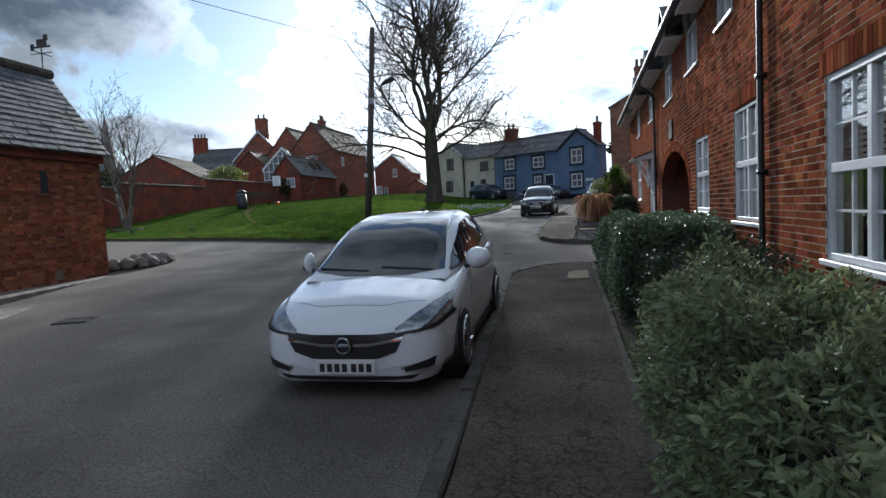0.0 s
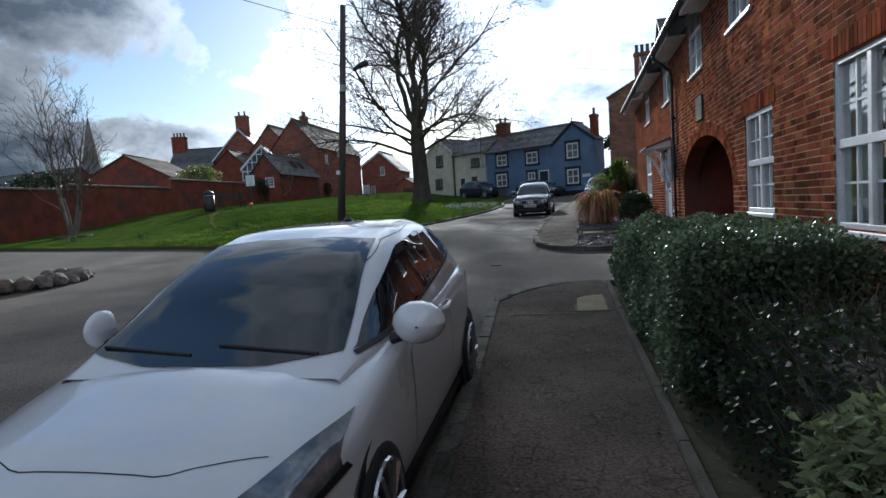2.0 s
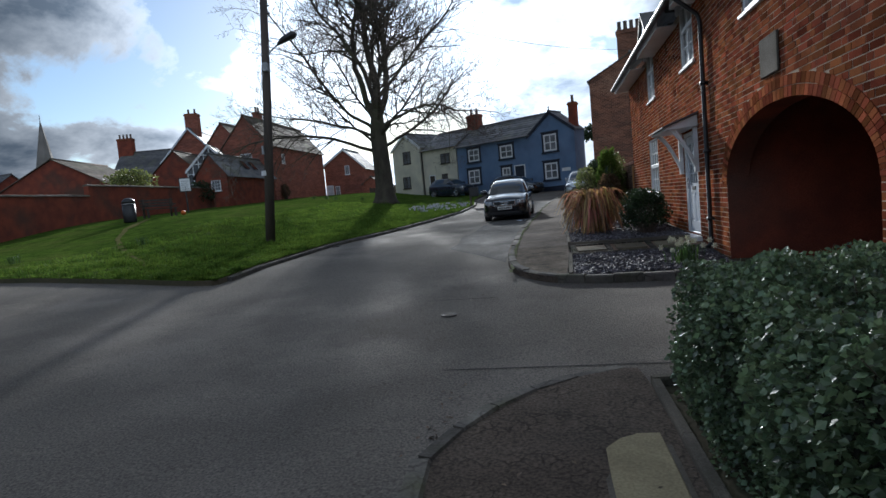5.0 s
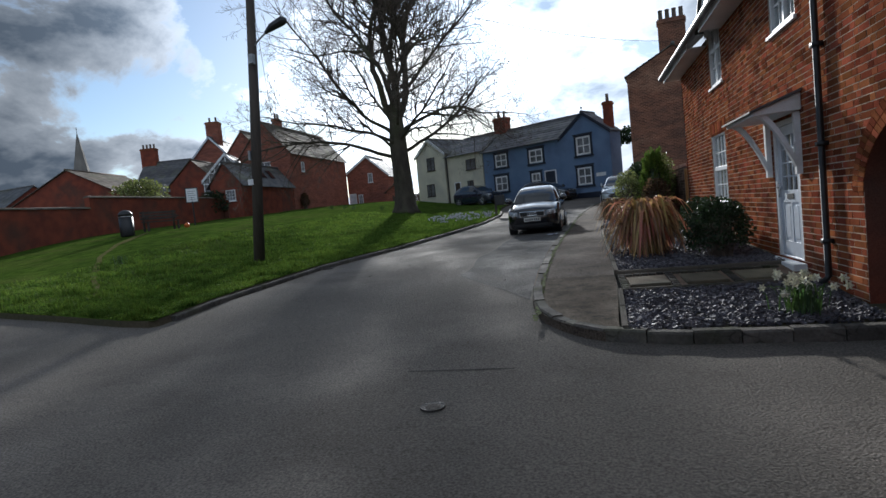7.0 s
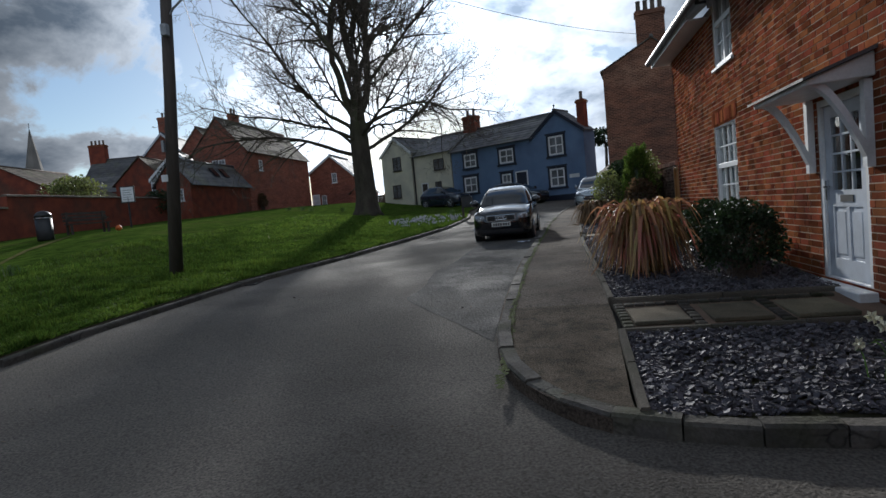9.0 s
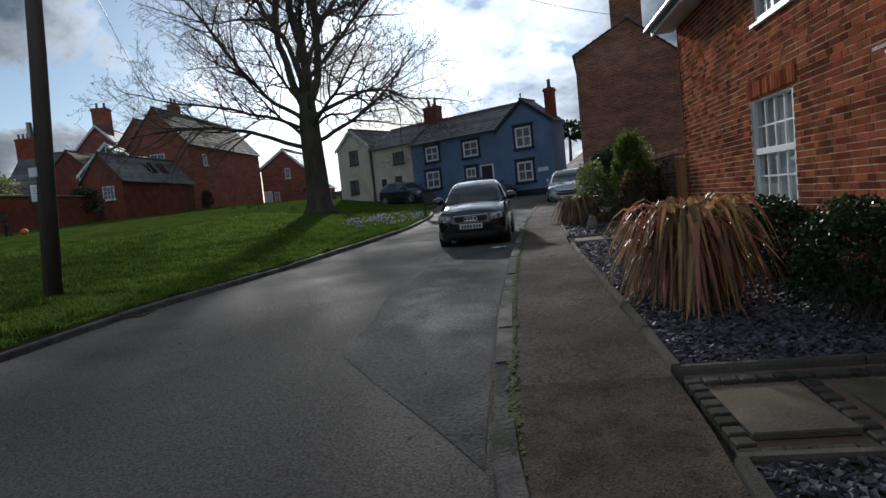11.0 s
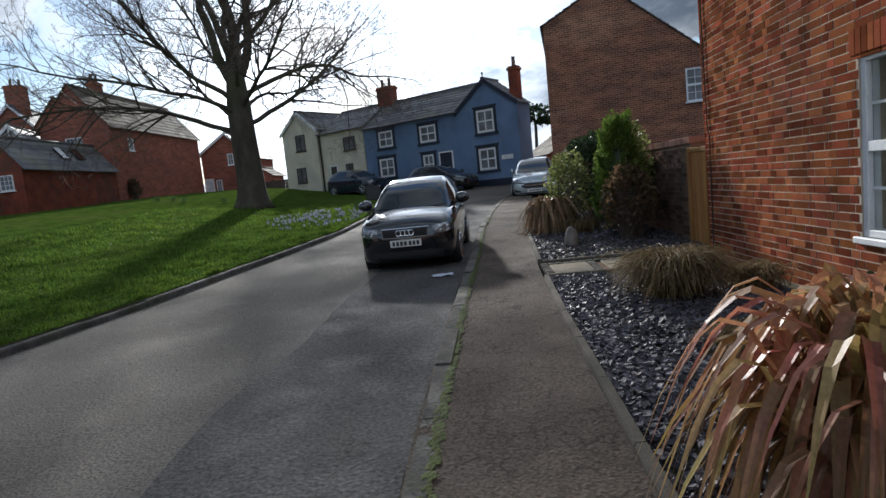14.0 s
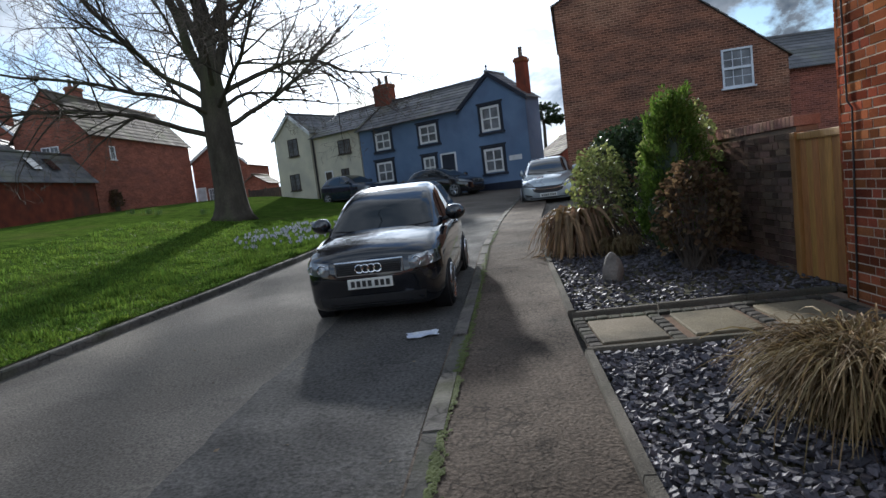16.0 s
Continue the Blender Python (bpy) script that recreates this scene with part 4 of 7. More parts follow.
part("finial", Mesh().tube([(0, -0.75, 6.0), (0, -0.75, 6.25), (0, -0.75, 6.33), (0, -0.75, 6.42)], [0.03, 0.03, 0.07, 0.02], 8), NAVY, bay)
part("name_board", Mesh().box(0.75, 1.45, -0.735, -0.705, 1.62, 1.86), WHITE, bay, "white name board")
cx, cy = along(bx, by, -7.35 - 2.05, 2.6)
PLAIN = {"sill": True, "cols": 2, "bars": 2, "rows": ((0, 1.0, 2),)}
LEADED = {"sill": True, "cols": 2, "bars": 3, "rows": ((0, 1.0, 4),), "frame": 0.05, "material": BENCH_WOOD}
cream = house("cottage", "cream-rendered cottage with an arched dark door", cx, cy, 2.6, ang + 90, 5.2, 4.0, 4.0, 5.5, CREAM, SLATE_ROOF,
              windows=[("W", 0.75, 2.62, 1.05, 0.85, LEADED), ("W", 0.55, 0.5, 0.65, 1.25, LEADED)], doors=[("W", -0.9, 0.05, 0.72, 1.72, BENCH_WOOD)],
              chimneys=[(0.0, -2.2, 0.7, 1.2, 6.6, 2)])
part("downpipe", Mesh().tube([(-2.68, 1.95, 0), (-2.68, 1.95, 3.95)], 0.05, 8), BLACK_PLASTIC, cream)
cx, cy = along(bx, by, -7.35 - 4.05 - 1.8, 2.4)
house("cottage", "cream-rendered gabled cottage with leaded windows", cx, cy, 2.7, ang, 3.5, 5.2, 4.25, 5.6, CREAM, SLATE_ROOF,
      windows=[("S", 0.1, 2.95, 0.95, 1.1, LEADED), ("S", -0.15, 0.75, 0.95, 1.05, LEADED)], verge=WHITE, over=0.15)

# dark brick gable house past the garden
house("gable_house", "tall dark weathered brick house with a sloping catslide roof", 7.06, 45.38, 1.6, -9.5, 7.0, 8.0, 6.4, 7.6, BRICK_DARK, SLATE_ROOF, eave2=3.67, apex=-1.2,
      windows=[("S", 2.02, 2.87, 0.92, 1.22, {"cols": 1, "bars": 3, "rows": ((0, 0.5, 2), (0.5, 1, 2)), "material": DOOR_PAINT})], chimneys=[(-1.2, -3.5, 1.3, 0.6, 9.0, 4)], over=0.12)
house("rear_house", "red brick house with a low slate roof", 15.2, 48.5, 1.5, 90, 6, 8.2, 3.95, 5.6, BRICK_FAR, SLATE_ROOF)
house("bungalow", "low brick house with a tiled hipped roof", 8.5, 72.0, 2.2, 12, 5.5, 7.5, 1.9, 3.6, BRICK_OLD, TILE_ROOF, windows=[("S", -1.5, 0.6, 0.9, 0.9), ("S", 0.6, 0.6, 0.9, 0.9)])

# brick houses behind the green, their long sides to the street
LEFT = -23.0
house("brick_house", "large orange brick house with a mossy tiled roof", LEFT - 2.3, 61.3, 3.0, 0, 4.6, 12.2, 5.35, 8.0, BRICK_FAR, TILE_ROOF,
      windows=[("S", -0.1, 3.75, 1.1, 0.95, {"rows": ((0, 1, 3),), "bars": 2}), ("E", -3.9, 3.75, 0.55, 0.85, {"cols": 1, "rows": ((0, 1, 2),)})], chimneys=[(-0.2, -2.9, 0.5, 1.0, 8.75, 2)])
house("brick_house", "orange brick house end with a steep gable and small windows", LEFT + 2.2, 70.2, 2.95, 0, 4.4, 5.2, 3.95, 5.6, BRICK_FAR, SLATE_ROOF, eave2=3.5, apex=0.1,
      windows=[("S", 0.35, 2.9, 0.5, 0.95, {"cols": 1, "rows": ((0, 1, 2),)}), ("S", -0.9, 0.75, 0.5, 1.0, {"cols": 1, "rows": ((0, 1, 2),)})], doors=[("S", -1.75, 0.0, 0.8, 1.9, DOOR_PAINT)], verge=WHITE)
shed = house("outhouse", "low brick outhouse with a slate roof and skylights", LEFT - 1.25, 51.2, 2.95, 0, 2.5, 7.8, 2.55, 4.05, BRICK_OLD, SLATE_ROOF,
             windows=[("S", 0.35, 1.3, 0.75, 0.8, {"cols": 1, "bars": 3, "rows": ((0, 1, 3),)})])
for v in (-0.6, 0.75):
    sk = Mesh()
    n = Vector((0.768, 0, 0.64))
    o = Vector((0.9, v + 0.6, 2.97)) + n * 0.1
    t = Vector((-0.64, 0, 0.768))
    sk.prism([o - Vector((0, 0.3, 0)), o + Vector((0, 0.3, 0)), o + Vector((0, 0.3, 0)) + t * 0.85, o - Vector((0, 0.3, 0)) + t * 0.85], n * 0.06)
    part("skylight", sk, CAR_GLASS, shed, "glass skylight in a dark frame")
house("brick_house", "orange brick house with a gable behind the roofs", LEFT - 9.2, 67.0, 3.2, 0, 5.6, 7, 5.7, 8.9, BRICK_FAR, TILE_ROOF)
conserv = house("garden_room", "white-framed glazed gable of a garden room", LEFT - 4.9, 54.6, 3.7, 20, 3.4, 6.0, 2.6, 4.6, BRICK_OLD, SLATE_ROOF, verge=WHITE)
gz = Mesh()
for i in range(9):
    x = -1.8 + 0.45 * i
    top = 4.4 - abs(x) * 1.0
    gz.box(x - 0.03, x + 0.03, -3.12, -3.02, 1.5, top)
for z in (1.5, 2.3, 3.1, 3.8):
    hw2 = min(1.85, (4.45 - z))
    gz.box(-hw2, hw2, -3.115, -3.025, z, z + 0.07)
part("glazing_frame", gz, WHITE, conserv)
part("glazing", Mesh().prism([(-1.85, -3.05, 1.5), (1.85, -3.05, 1.5), (1.85, -3.05, 2.6), (0, -3.05, 4.4), (-1.85, -3.05, 2.6)], (0, 0.02, 0)), CAR_GLASS, conserv)
house("brick_house", "dark-roofed brick house with white bargeboards and a tall chimney", -36.9, 68.0, 3.2, 12, 6.0, 9.0, 5.4, 8.8, BRICK_FAR, SLATE_ROOF, verge=DOOR_PAINT, chimneys=[(0.1, -3.2, 1.3, 1.0, 10.5, 2)])
house("brick_house", "brick house with a dark slate roof and four chimney pots", -43.0, 70.0, 3.0, 100, 7.0, 10.5, 4.4, 8.0, BRICK_OLD, SLATE_ROOF, chimneys=[(0, 4.7, 0.8, 1.7, 9.7, 4)])
house("brick_house", "low brick house with a pale tiled roof", -32.6, 57.5, 3.0, 10, 4.2, 5.5, 3.6, 5.6, BRICK_OLD, TILE_ROOF)
house("brick_barn", "low gabled brick barn behind the boundary wall", -38.2, 51.0, 2.6, 12, 9.0, 8.0, 2.9, 5.3, BRICK_OLD, TILE_ROOF)
house("brick_barn", "dark brick barn with a slate roof", -58.0, 58.0, 2.6, 80, 8.0, 14.0, 3.0, 5.8, BRICK_OLD, SLATE_ROOF)
sp = thing("church_spire", pose(-135, 150, 0), "slender stone church spire far behind the roofs", "spire")
part("tower", Mesh().box(-3, 3, -3, 3, 0, 19), SPIRE_STONE, sp)
part("spire", Mesh().tube([(0, 0, 19), (0, 0, 34.5)], [2.9, 0.1], 8), SPIRE_STONE, sp)
part("weather_vane", Mesh().tube([(0, 0, 34.4), (0, 0, 36.2)], 0.08, 5), CAST_IRON, sp)

house("outbuilding", "small brick shed with a tiled roof behind a fence", -17.3, 67.0, 2.9, 0, 1.8, 3.0, 1.7, 2.3, BRICK_FAR, TILE_ROOF)
fence = thing("garden_fence", pose(-16.6, 62.4, 2.7, 0, 0, -6), "weathered brown timber fence beside the cream cottage", "fence")
fence_board = Mesh().box(0, 0.14, -0.012, 0.012, 0, 1.25).data("board", BENCH_WOOD)
for i in range(17):
    o = part("board", fence_board, None, fence)
    o.location = (i * 0.155, 0.006 * (i % 2), random.uniform(-0.02, 0.02))
for i in range(3):
    part("post", Mesh().box(i * 1.3 - 0.05, i * 1.3 + 0.05, 0.022, 0.12, -0.2, 1.35), BENCH_WOOD, fence)
part("rail", Mesh().box(0, 2.62, 0.022, 0.06, 0.9, 1.0), BENCH_WOOD, fence)

# boundary wall behind the green, stepping up
bw = thing("garden_wall", Matrix(), "long old brick boundary wall with a tiled coping", "wall", kind="structure")
runs = [(18.0, 27.0, 3.7), (27.0, 34.5, 3.95), (34.5, 45.8, 4.5)]
for a, b, top in runs:
    part("wall", Mesh().box(LEFT - 0.95, LEFT - 0.65, a, b, 1.2, top - 0.1), BRICK_OLD, bw)
    n = int((b - a) / 0.3)
    cp = Mesh()
    for i in range(n):
        y = a + (b - a) * i / n
        cp.prism([(LEFT - 1.02, y, top - 0.1), (LEFT - 0.58, y, top - 0.1), (LEFT - 0.62, y, top - 0.03), (LEFT - 0.8, y, top + random.uniform(0, 0.02)), (LEFT - 0.98, y, top - 0.03)], (0, 0.285, 0))
    part("coping", cp, TILE_ROOF, bw, kind="stuff")
part("wall", Mesh().box(LEFT - 0.65, LEFT - 0.3, 45.8, 46.0, 2.0, 4.3), BRICK_OLD, bw)

# unseen houses added behind the camera, blocking bright sky from the car reflections
house("brick_house", "red brick house closing the street behind", -4.5, -34.0, -1.0, 90, 8, 14, 5.0, 8.0, BRICK_OLD, SLATE_ROOF)
house("brick_house", "red brick house across the side road", -19.0, -14.0, -0.4, 0, 8, 16, 5.0, 8.0, BRICK_OLD, SLATE_ROOF)
house("brick_house", "red brick house further down the street", 8.0, -26.0, -0.8, 0, 9, 12, 5.0, 8.0, BRICK_OLD, SLATE_ROOF)


# ---- brick outbuilding at the junction ----
ob_m = Matrix.Translation((-11.15, 12.1, 0)) @ pose(0, 0, 0, 0, 0, 2.6)      # local y runs along the street wall, towards its far corner
outb = thing("outbuilding", ob_m, "old red brick outbuilding with a stone slate roof", "outbuilding")
z0 = 0.1
part("wall", Mesh().prism([(0, 0, z0 - 0.5), (-2.6, 0, z0 - 0.5), (-2.6, 0, 3.4), (-1.3, 0, 5.3), (0, 0, 3.4)], (0, -9, 0)), MORTAR_OLD, outb)
bk = Mesh()


def put_out(a, b, z, z2):
    d = random.uniform(0.008, 0.02)
    bk.add([(d, a, z), (d, b, z), (d, b, z2), (d, a, z2), (0, a, z), (0, b, z), (0, b, z2), (0, a, z2)], [(0, 1, 2, 3), (0, 4, 5, 1), (3, 2, 6, 7), (0, 3, 7, 4), (1, 5, 6, 2)])


lay_bricks(-9, 0, z0 - 0.1, 3.1, lambda z: [(-1.75, -1.55)] if 2.35 < z < 2.85 else [(-1.6, -1.35)] if 0.45 < z < 0.65 else [], put_out)
part("brickwork", bk, BRICK_OUT, outb, kind="stuff")
part("slit", Mesh().box(0.0005, 0.012, -1.74, -1.56, 2.35, 2.85), BLACK_PLASTIC, outb, "dark ventilation slit")
part("plinth", Mesh().prism([(0.0, 0.0, z0 + 0.28), (0.25, -0.2, z0 + 0.28), (1.0, -5.0, z0 + 0.28), (1.0, -9, z0 + 0.28), (0, -9, z0 + 0.28)], (0, 0, -0.8)).prism([(0.2, -0.6, z0 + 0.12), (0.5, -0.8, z0 + 0.12), (2.2, -5.2, z0 + 0.12), (2.2, -9, z0 + 0.12), (0.2, -9, z0 + 0.12)], (0, 0, -0.6)), STONE, outb, "mossy stone plinth ledge", bevel=0.03)
part("eaves_course", Mesh().box(0, 0.1, -9, 0.05, 3.1, 3.26).box(0, 0.16, -9, 0.08, 3.26, 3.42), BRICK_OLD, outb)
sl = Mesh()
rt = random.Random(4)
for r in range(15):
    f0, f1 = r / 15, (r + 1.35) / 15
    y = -9.1 - rt.random() * 0.3
    while y < 0.12:
        wd = rt.uniform(0.22, 0.4)
        y2 = min(y + wd, 0.14)
        xa, xb = 0.25 - 1.6 * f0, 0.25 - 1.6 * f1
        za, zb = 3.25 + 2.15 * f0, 3.25 + 2.15 * f1
        j = rt.uniform(0, 0.02)
        sl.add([(xa, y, za + 0.05 + j), (xa, y2 - 0.012, za + 0.05 + j), (xb, y2 - 0.012, zb + 0.02), (xb, y, zb + 0.02), (xa, y, za + 0.02 + j), (xa, y2 - 0.012, za + 0.02 + j)], [(0, 1, 2, 3), (4, 5, 1, 0), (4, 0, 3), (1, 5, 2)])
        y = y2
part("slate_course", sl, SLATE_ROOF, outb, "uneven grey stone slates", kind="stuff")
part("roof_deck", Mesh().prism([(0.2, 0.1, 3.25), (-1.3, 0.1, 5.3), (-2.8, 0.1, 3.25), (-1.3, 0.1, 5.15)], (0, -9.2, 0)), MORTAR_OLD, outb)
rg = Mesh()
for i in range(20):
    rg.tube([(-1.3, -9 + i * 0.46, 5.38), (-1.3, -9 + i * 0.46 + 0.44, 5.39)], 0.13, 8)
part("ridge_course", rg, TILE_ROOF, outb, kind="stuff")
vane = thing("weathervane", ob_m @ pose(-1.3, 0.0, 5.45), "black iron weathervane on the roof ridge", "weathervane")
part("mast", Mesh().tube([(0, 0, 0), (0, 0, 0.75)], 0.015, 6), CAST_IRON, vane)
part("arm", Mesh().tube([(-0.3, 0, 0.42), (0.3, 0, 0.42)], 0.012, 5).tube([(0, -0.3, 0.42), (0, 0.3, 0.42)], 0.012, 5), CAST_IRON, vane)
part("pointer", Mesh().box(-0.3, 0.26, -0.006, 0.006, 0.55, 0.6).box(-0.12, 0.16, -0.006, 0.006, 0.6, 0.76).box(0.08, 0.2, -0.006, 0.006, 0.72, 0.86).box(-0.3, -0.2, -0.006, 0.006, 0.5, 0.66), CAST_IRON, vane, "flat silhouette plate")
pl = thing("stone_planter", pose(-12.1, 13.6, road_z(-12, 13.6)), "small raised bed edged with rough stones", "planter")
rs2 = random.Random(9)
for i in range(15):
    t = -1.7 + i * 0.27
    q = Mesh()
    bm = bmesh.new()
    bmesh.ops.create_icosphere(bm, subdivisions=2, radius=1)
    for v in bm.verts:
        v.co *= 1 + 0.25 * noise.noise(v.co * 1.3 + Vector((i, 0, 0)))
        v.co = Vector((v.co.x * 0.2 * rs2.uniform(0.8, 1.3), v.co.y * 0.16, v.co.z * 0.17)) + Vector((1.05 * math.cos(t), 1.3 * math.sin(t), 0.1))
    me = bpy.data.meshes.new("stone")
    bm.to_mesh(me)
    me.materials.append(STONE)
    part("stone", me, None, pl)
part("soil", Mesh().tube([(0, 0, -0.1), (0, 0, 0.12)], [1.0, 0.9], 14), EARTH, pl)


# ---- leaves ----
def leaf_cloud(rng, pts, size, droop=0.2, slim=0.45, outward=None):
    """Folded leaves at pts. Returns a Mesh."""
    n = len(pts)
    pts = np.asarray(pts)
    d = rng.normal(size=(n, 3))
    if outward is not None:
        d = d * 0.75 + outward
    d /= np.linalg.norm(d, axis=1)[:, None]
    up = rng.normal(size=(n, 3)) + np.array([0, 0, 0.6])
    side = np.cross(d, up)
    side /= np.linalg.norm(side, axis=1)[:, None] + 1e-9
    nrm = np.cross(side, d)
    s = size * rng.uniform(0.6, 1.35, n)[:, None]
    a, tip = pts, pts + d * s - np.array([0, 0, droop]) * s
    mid = (a + tip) / 2 - nrm * s * 0.1
    l, r = mid + side * s * slim + nrm * s * 0.16, mid - side * s * slim + nrm * s * 0.16
    m = Mesh()
    m.v = list(map(tuple, np.stack([a, l, tip, r], 1).reshape(-1, 3)))
    m.f = [f for i in range(n) for f in ((4 * i, 4 * i + 1, 4 * i + 2), (4 * i, 4 * i + 2, 4 * i + 3))]
    return m


def clump(rng, n, centre, radii, shell=0.45, power=1.0):
    p = rng.normal(size=(n, 3))
    p /= np.linalg.norm(p, axis=1)[:, None]
    p[:, 2] = np.where(p[:, 2] < -0.55, -p[:, 2], p[:, 2])
    out = p.copy()
    p = p * (1 - shell * rng.random(n)[:, None] ** 1.4)
    lump = np.array([1 + 0.22 * noise.noise(Vector(q) * 2.2 + Vector(centre)) + 0.12 * noise.noise(Vector(q) * 5.5 + Vector(centre)) for q in out])
    return p * np.asarray(radii) * lump[:, None] + np.asarray(centre), out


def twig_core(rng, n, centre, radii, r=0.004):
    m = Mesh()
    c = Vector(centre)
    for i in range(n):
        d = Vector(rng.normal(size=3))
        d.z = abs(d.z) + 0.1
        d.normalize()
        b = c + Vector((rng.uniform(-0.35, 0.35) * radii[0], rng.uniform(-0.35, 0.35) * radii[1], -radii[2] * 0.95))
        e = c + Vector((d.x * radii[0], d.y * radii[1], d.z * radii[2])) * rng.uniform(0.75, 1.0)
        k = (b + e) / 2 + Vector(rng.normal(size=3)) * 0.08 * radii[2]
        m.tube([b, k, e], [r * 1.6, r, r * 0.5], 4, cap=False)
    return m


def shrub(name, label, x, y, z, radii, n, leaf, size, seed, twigs=120, category="shrub", group="", slim=0.45):
    rng = np.random.default_rng(seed)
    s = thing(name, pose(x, y, z), label, category, group)
    pts, out = clump(rng, n, (0, 0, radii[2] * 0.92), radii)
    keep = pts[:, 2] > 0.02
    part("foliage", leaf_cloud(rng, pts[keep], size, slim=slim, outward=out[keep]), leaf, s)
    if twigs:
        part("branching", twig_core(rng, twigs, (0, 0, radii[2] * 0.92), radii), TWIG, s, kind="stuff")
    return s


# hedge of glossy leaves, clipped, built of joined bushes
rng = np.random.default_rng(11)


def hedge(name, label, y0, y1, x0, x1, top, leaf, size, density, twigs, uneven=0.08, base=0.1, slim=0.45):
    h = thing(name, pose((x0 + x1) / 2, (y0 + y1) / 2, road_z(1.2, (y0 + y1) / 2)), label, "hedge")
    w, l = (x1 - x0) / 2, (y1 - y0) / 2
    area = [(2 * l * 2 * w, "t"), (2 * l * top, "w"), (2 * l * top * 0.5, "e"), (2 * w * top, "s"), (2 * w * top, "n")]
    pts, out = [], []
    for a, f in area:
        n = int(a * density)
        u, v, q = rng.uniform(-1, 1, n), rng.uniform(0, 1, n), rng.random(n) ** 1.5 * 0.22
        if f == "t":
            p = np.stack([u * w, rng.uniform(-1, 1, n) * l, top - q], 1)
            o = np.tile([0, 0, 1.0], (n, 1))
        elif f in "we":
            s = -1 if f == "w" else 1
            p = np.stack([s * (w - q), u * l, base + v * (top - base)], 1)
            o = np.tile([s * 1.0, 0, 0.3], (n, 1))
        else:
            s = -1 if f == "s" else 1
            p = np.stack([u * w, s * (l - q), base + v * (top - base)], 1)
            o = np.tile([0, s * 1.0, 0.3], (n, 1))
        pts.append(p)
        out.append(o)
    pts, out = np.concatenate(pts), np.concatenate(out)
    bulge = np.array([noise.noise((p[0] * 1.6, p[1] * 1.6 + y0, p[2] * 1.6)) + 0.5 * noise.noise((p[0] * 4, p[1] * 4 + y0, p[2] * 4)) for p in pts])
    pts = pts + out * (bulge * uneven * 2)[:, None]
    # rounded shoulders and a foot that draws in
    sh = np.clip((pts[:, 2] - top * 0.6) / (top * 0.4), 0, 1) ** 2
    pts[:, 0] *= 1 - 0.16 * sh
    pts[:, 1] *= 1 - 0.05 * sh
    part("foliage", leaf_cloud(rng, pts, size, slim=slim, outward=out * 0.7), leaf, h)
    tw = Mesh()
    for i in range(twigs):
        b = Vector((rng.uniform(-0.6, 0.6) * w, rng.uniform(-1, 1) * l, 0))
        e = Vector((rng.uniform(-1.02, 1.02) * w, b.y + rng.normal() * 0.2, rng.uniform(0.35, 1.04) * top))
        tw.tube([b, b.lerp(e, 0.5) + Vector(rng.normal(size=3)) * 0.04, e], [0.007, 0.004, 0.002], 4, cap=False)
    part("branching", tw, TWIG, h, kind="stuff")
    # near-black core, its colour standing for the shade between the leaves
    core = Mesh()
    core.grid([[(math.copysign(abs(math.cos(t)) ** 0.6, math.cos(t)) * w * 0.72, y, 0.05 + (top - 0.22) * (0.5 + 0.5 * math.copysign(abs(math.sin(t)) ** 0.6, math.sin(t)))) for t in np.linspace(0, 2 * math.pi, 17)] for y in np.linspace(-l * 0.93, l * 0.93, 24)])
    part("inner_shade", core, mat("shade_core_" + name, (0.012, 0.014, 0.007), (0.02, 0.015, 0.01), 9, 0.95, 0.8, 40), h)
    return h


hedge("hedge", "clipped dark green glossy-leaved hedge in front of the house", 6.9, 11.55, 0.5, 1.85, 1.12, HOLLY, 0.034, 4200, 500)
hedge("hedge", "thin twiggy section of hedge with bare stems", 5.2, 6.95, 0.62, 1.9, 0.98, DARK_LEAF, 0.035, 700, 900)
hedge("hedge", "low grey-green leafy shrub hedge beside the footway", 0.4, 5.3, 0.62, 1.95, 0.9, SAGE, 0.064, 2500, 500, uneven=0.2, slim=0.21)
soil = Mesh()
soil.grid([[(x, y, foot_z(x, y) - 0.01 + 0.03 * noise.noise((x * 3, y * 3, 0))) for x in np.linspace(bed_x(y) + 0.05, WALL_X + 0.05, 7)] for y in np.arange(-8, 12.0, 0.4)])
solo("soil", soil, EARTH, "dark garden soil under the hedge", "soil", kind="structure", smooth=True)
edging = thing("edging", Matrix(), "narrow concrete edging along the footway", "edging", kind="structure")
kerb_run([(bed_x(y), y) for y in (-8, 0, 4, 8, 11.6)], 0.9, width=-0.06, up=FOOT + 0.05, name="edging_stone", parent=edging, material=CONCRETE, jitter=0.006)
kerb_run([(bed_x(y), y) for y in (16.0, 17.66)], 0.9, width=-0.06, up=FOOT + 0.05, name="edging_stone", parent=edging, material=CONCRETE, jitter=0.006)
kerb_run([(bed_x(y), y) for y in (18.76, 20.5, 22, 24, 25.62)], 0.9, width=-0.06, up=FOOT + 0.05, name="edging_stone", parent=edging, material=CONCRETE, jitter=0.006)
kerb_run([(bed_x(y), y) for y in (26.72, 28.5, 30, 31.5, 33)], 0.9, width=-0.06, up=FOOT + 0.05, name="edging_stone", parent=edging, material=CONCRETE, jitter=0.006)
for y, x1 in ((17.68, 2.4), (18.74, 2.4), (25.64, 2.55), (26.7, 2.7)):
    kerb_run([(bed_x(y) + 0.03, y), (x1, y)], 0.9, width=0.05, up=FOOT + 0.04, name="edging_stone", parent=edging, material=CONCRETE, jitter=0.006)
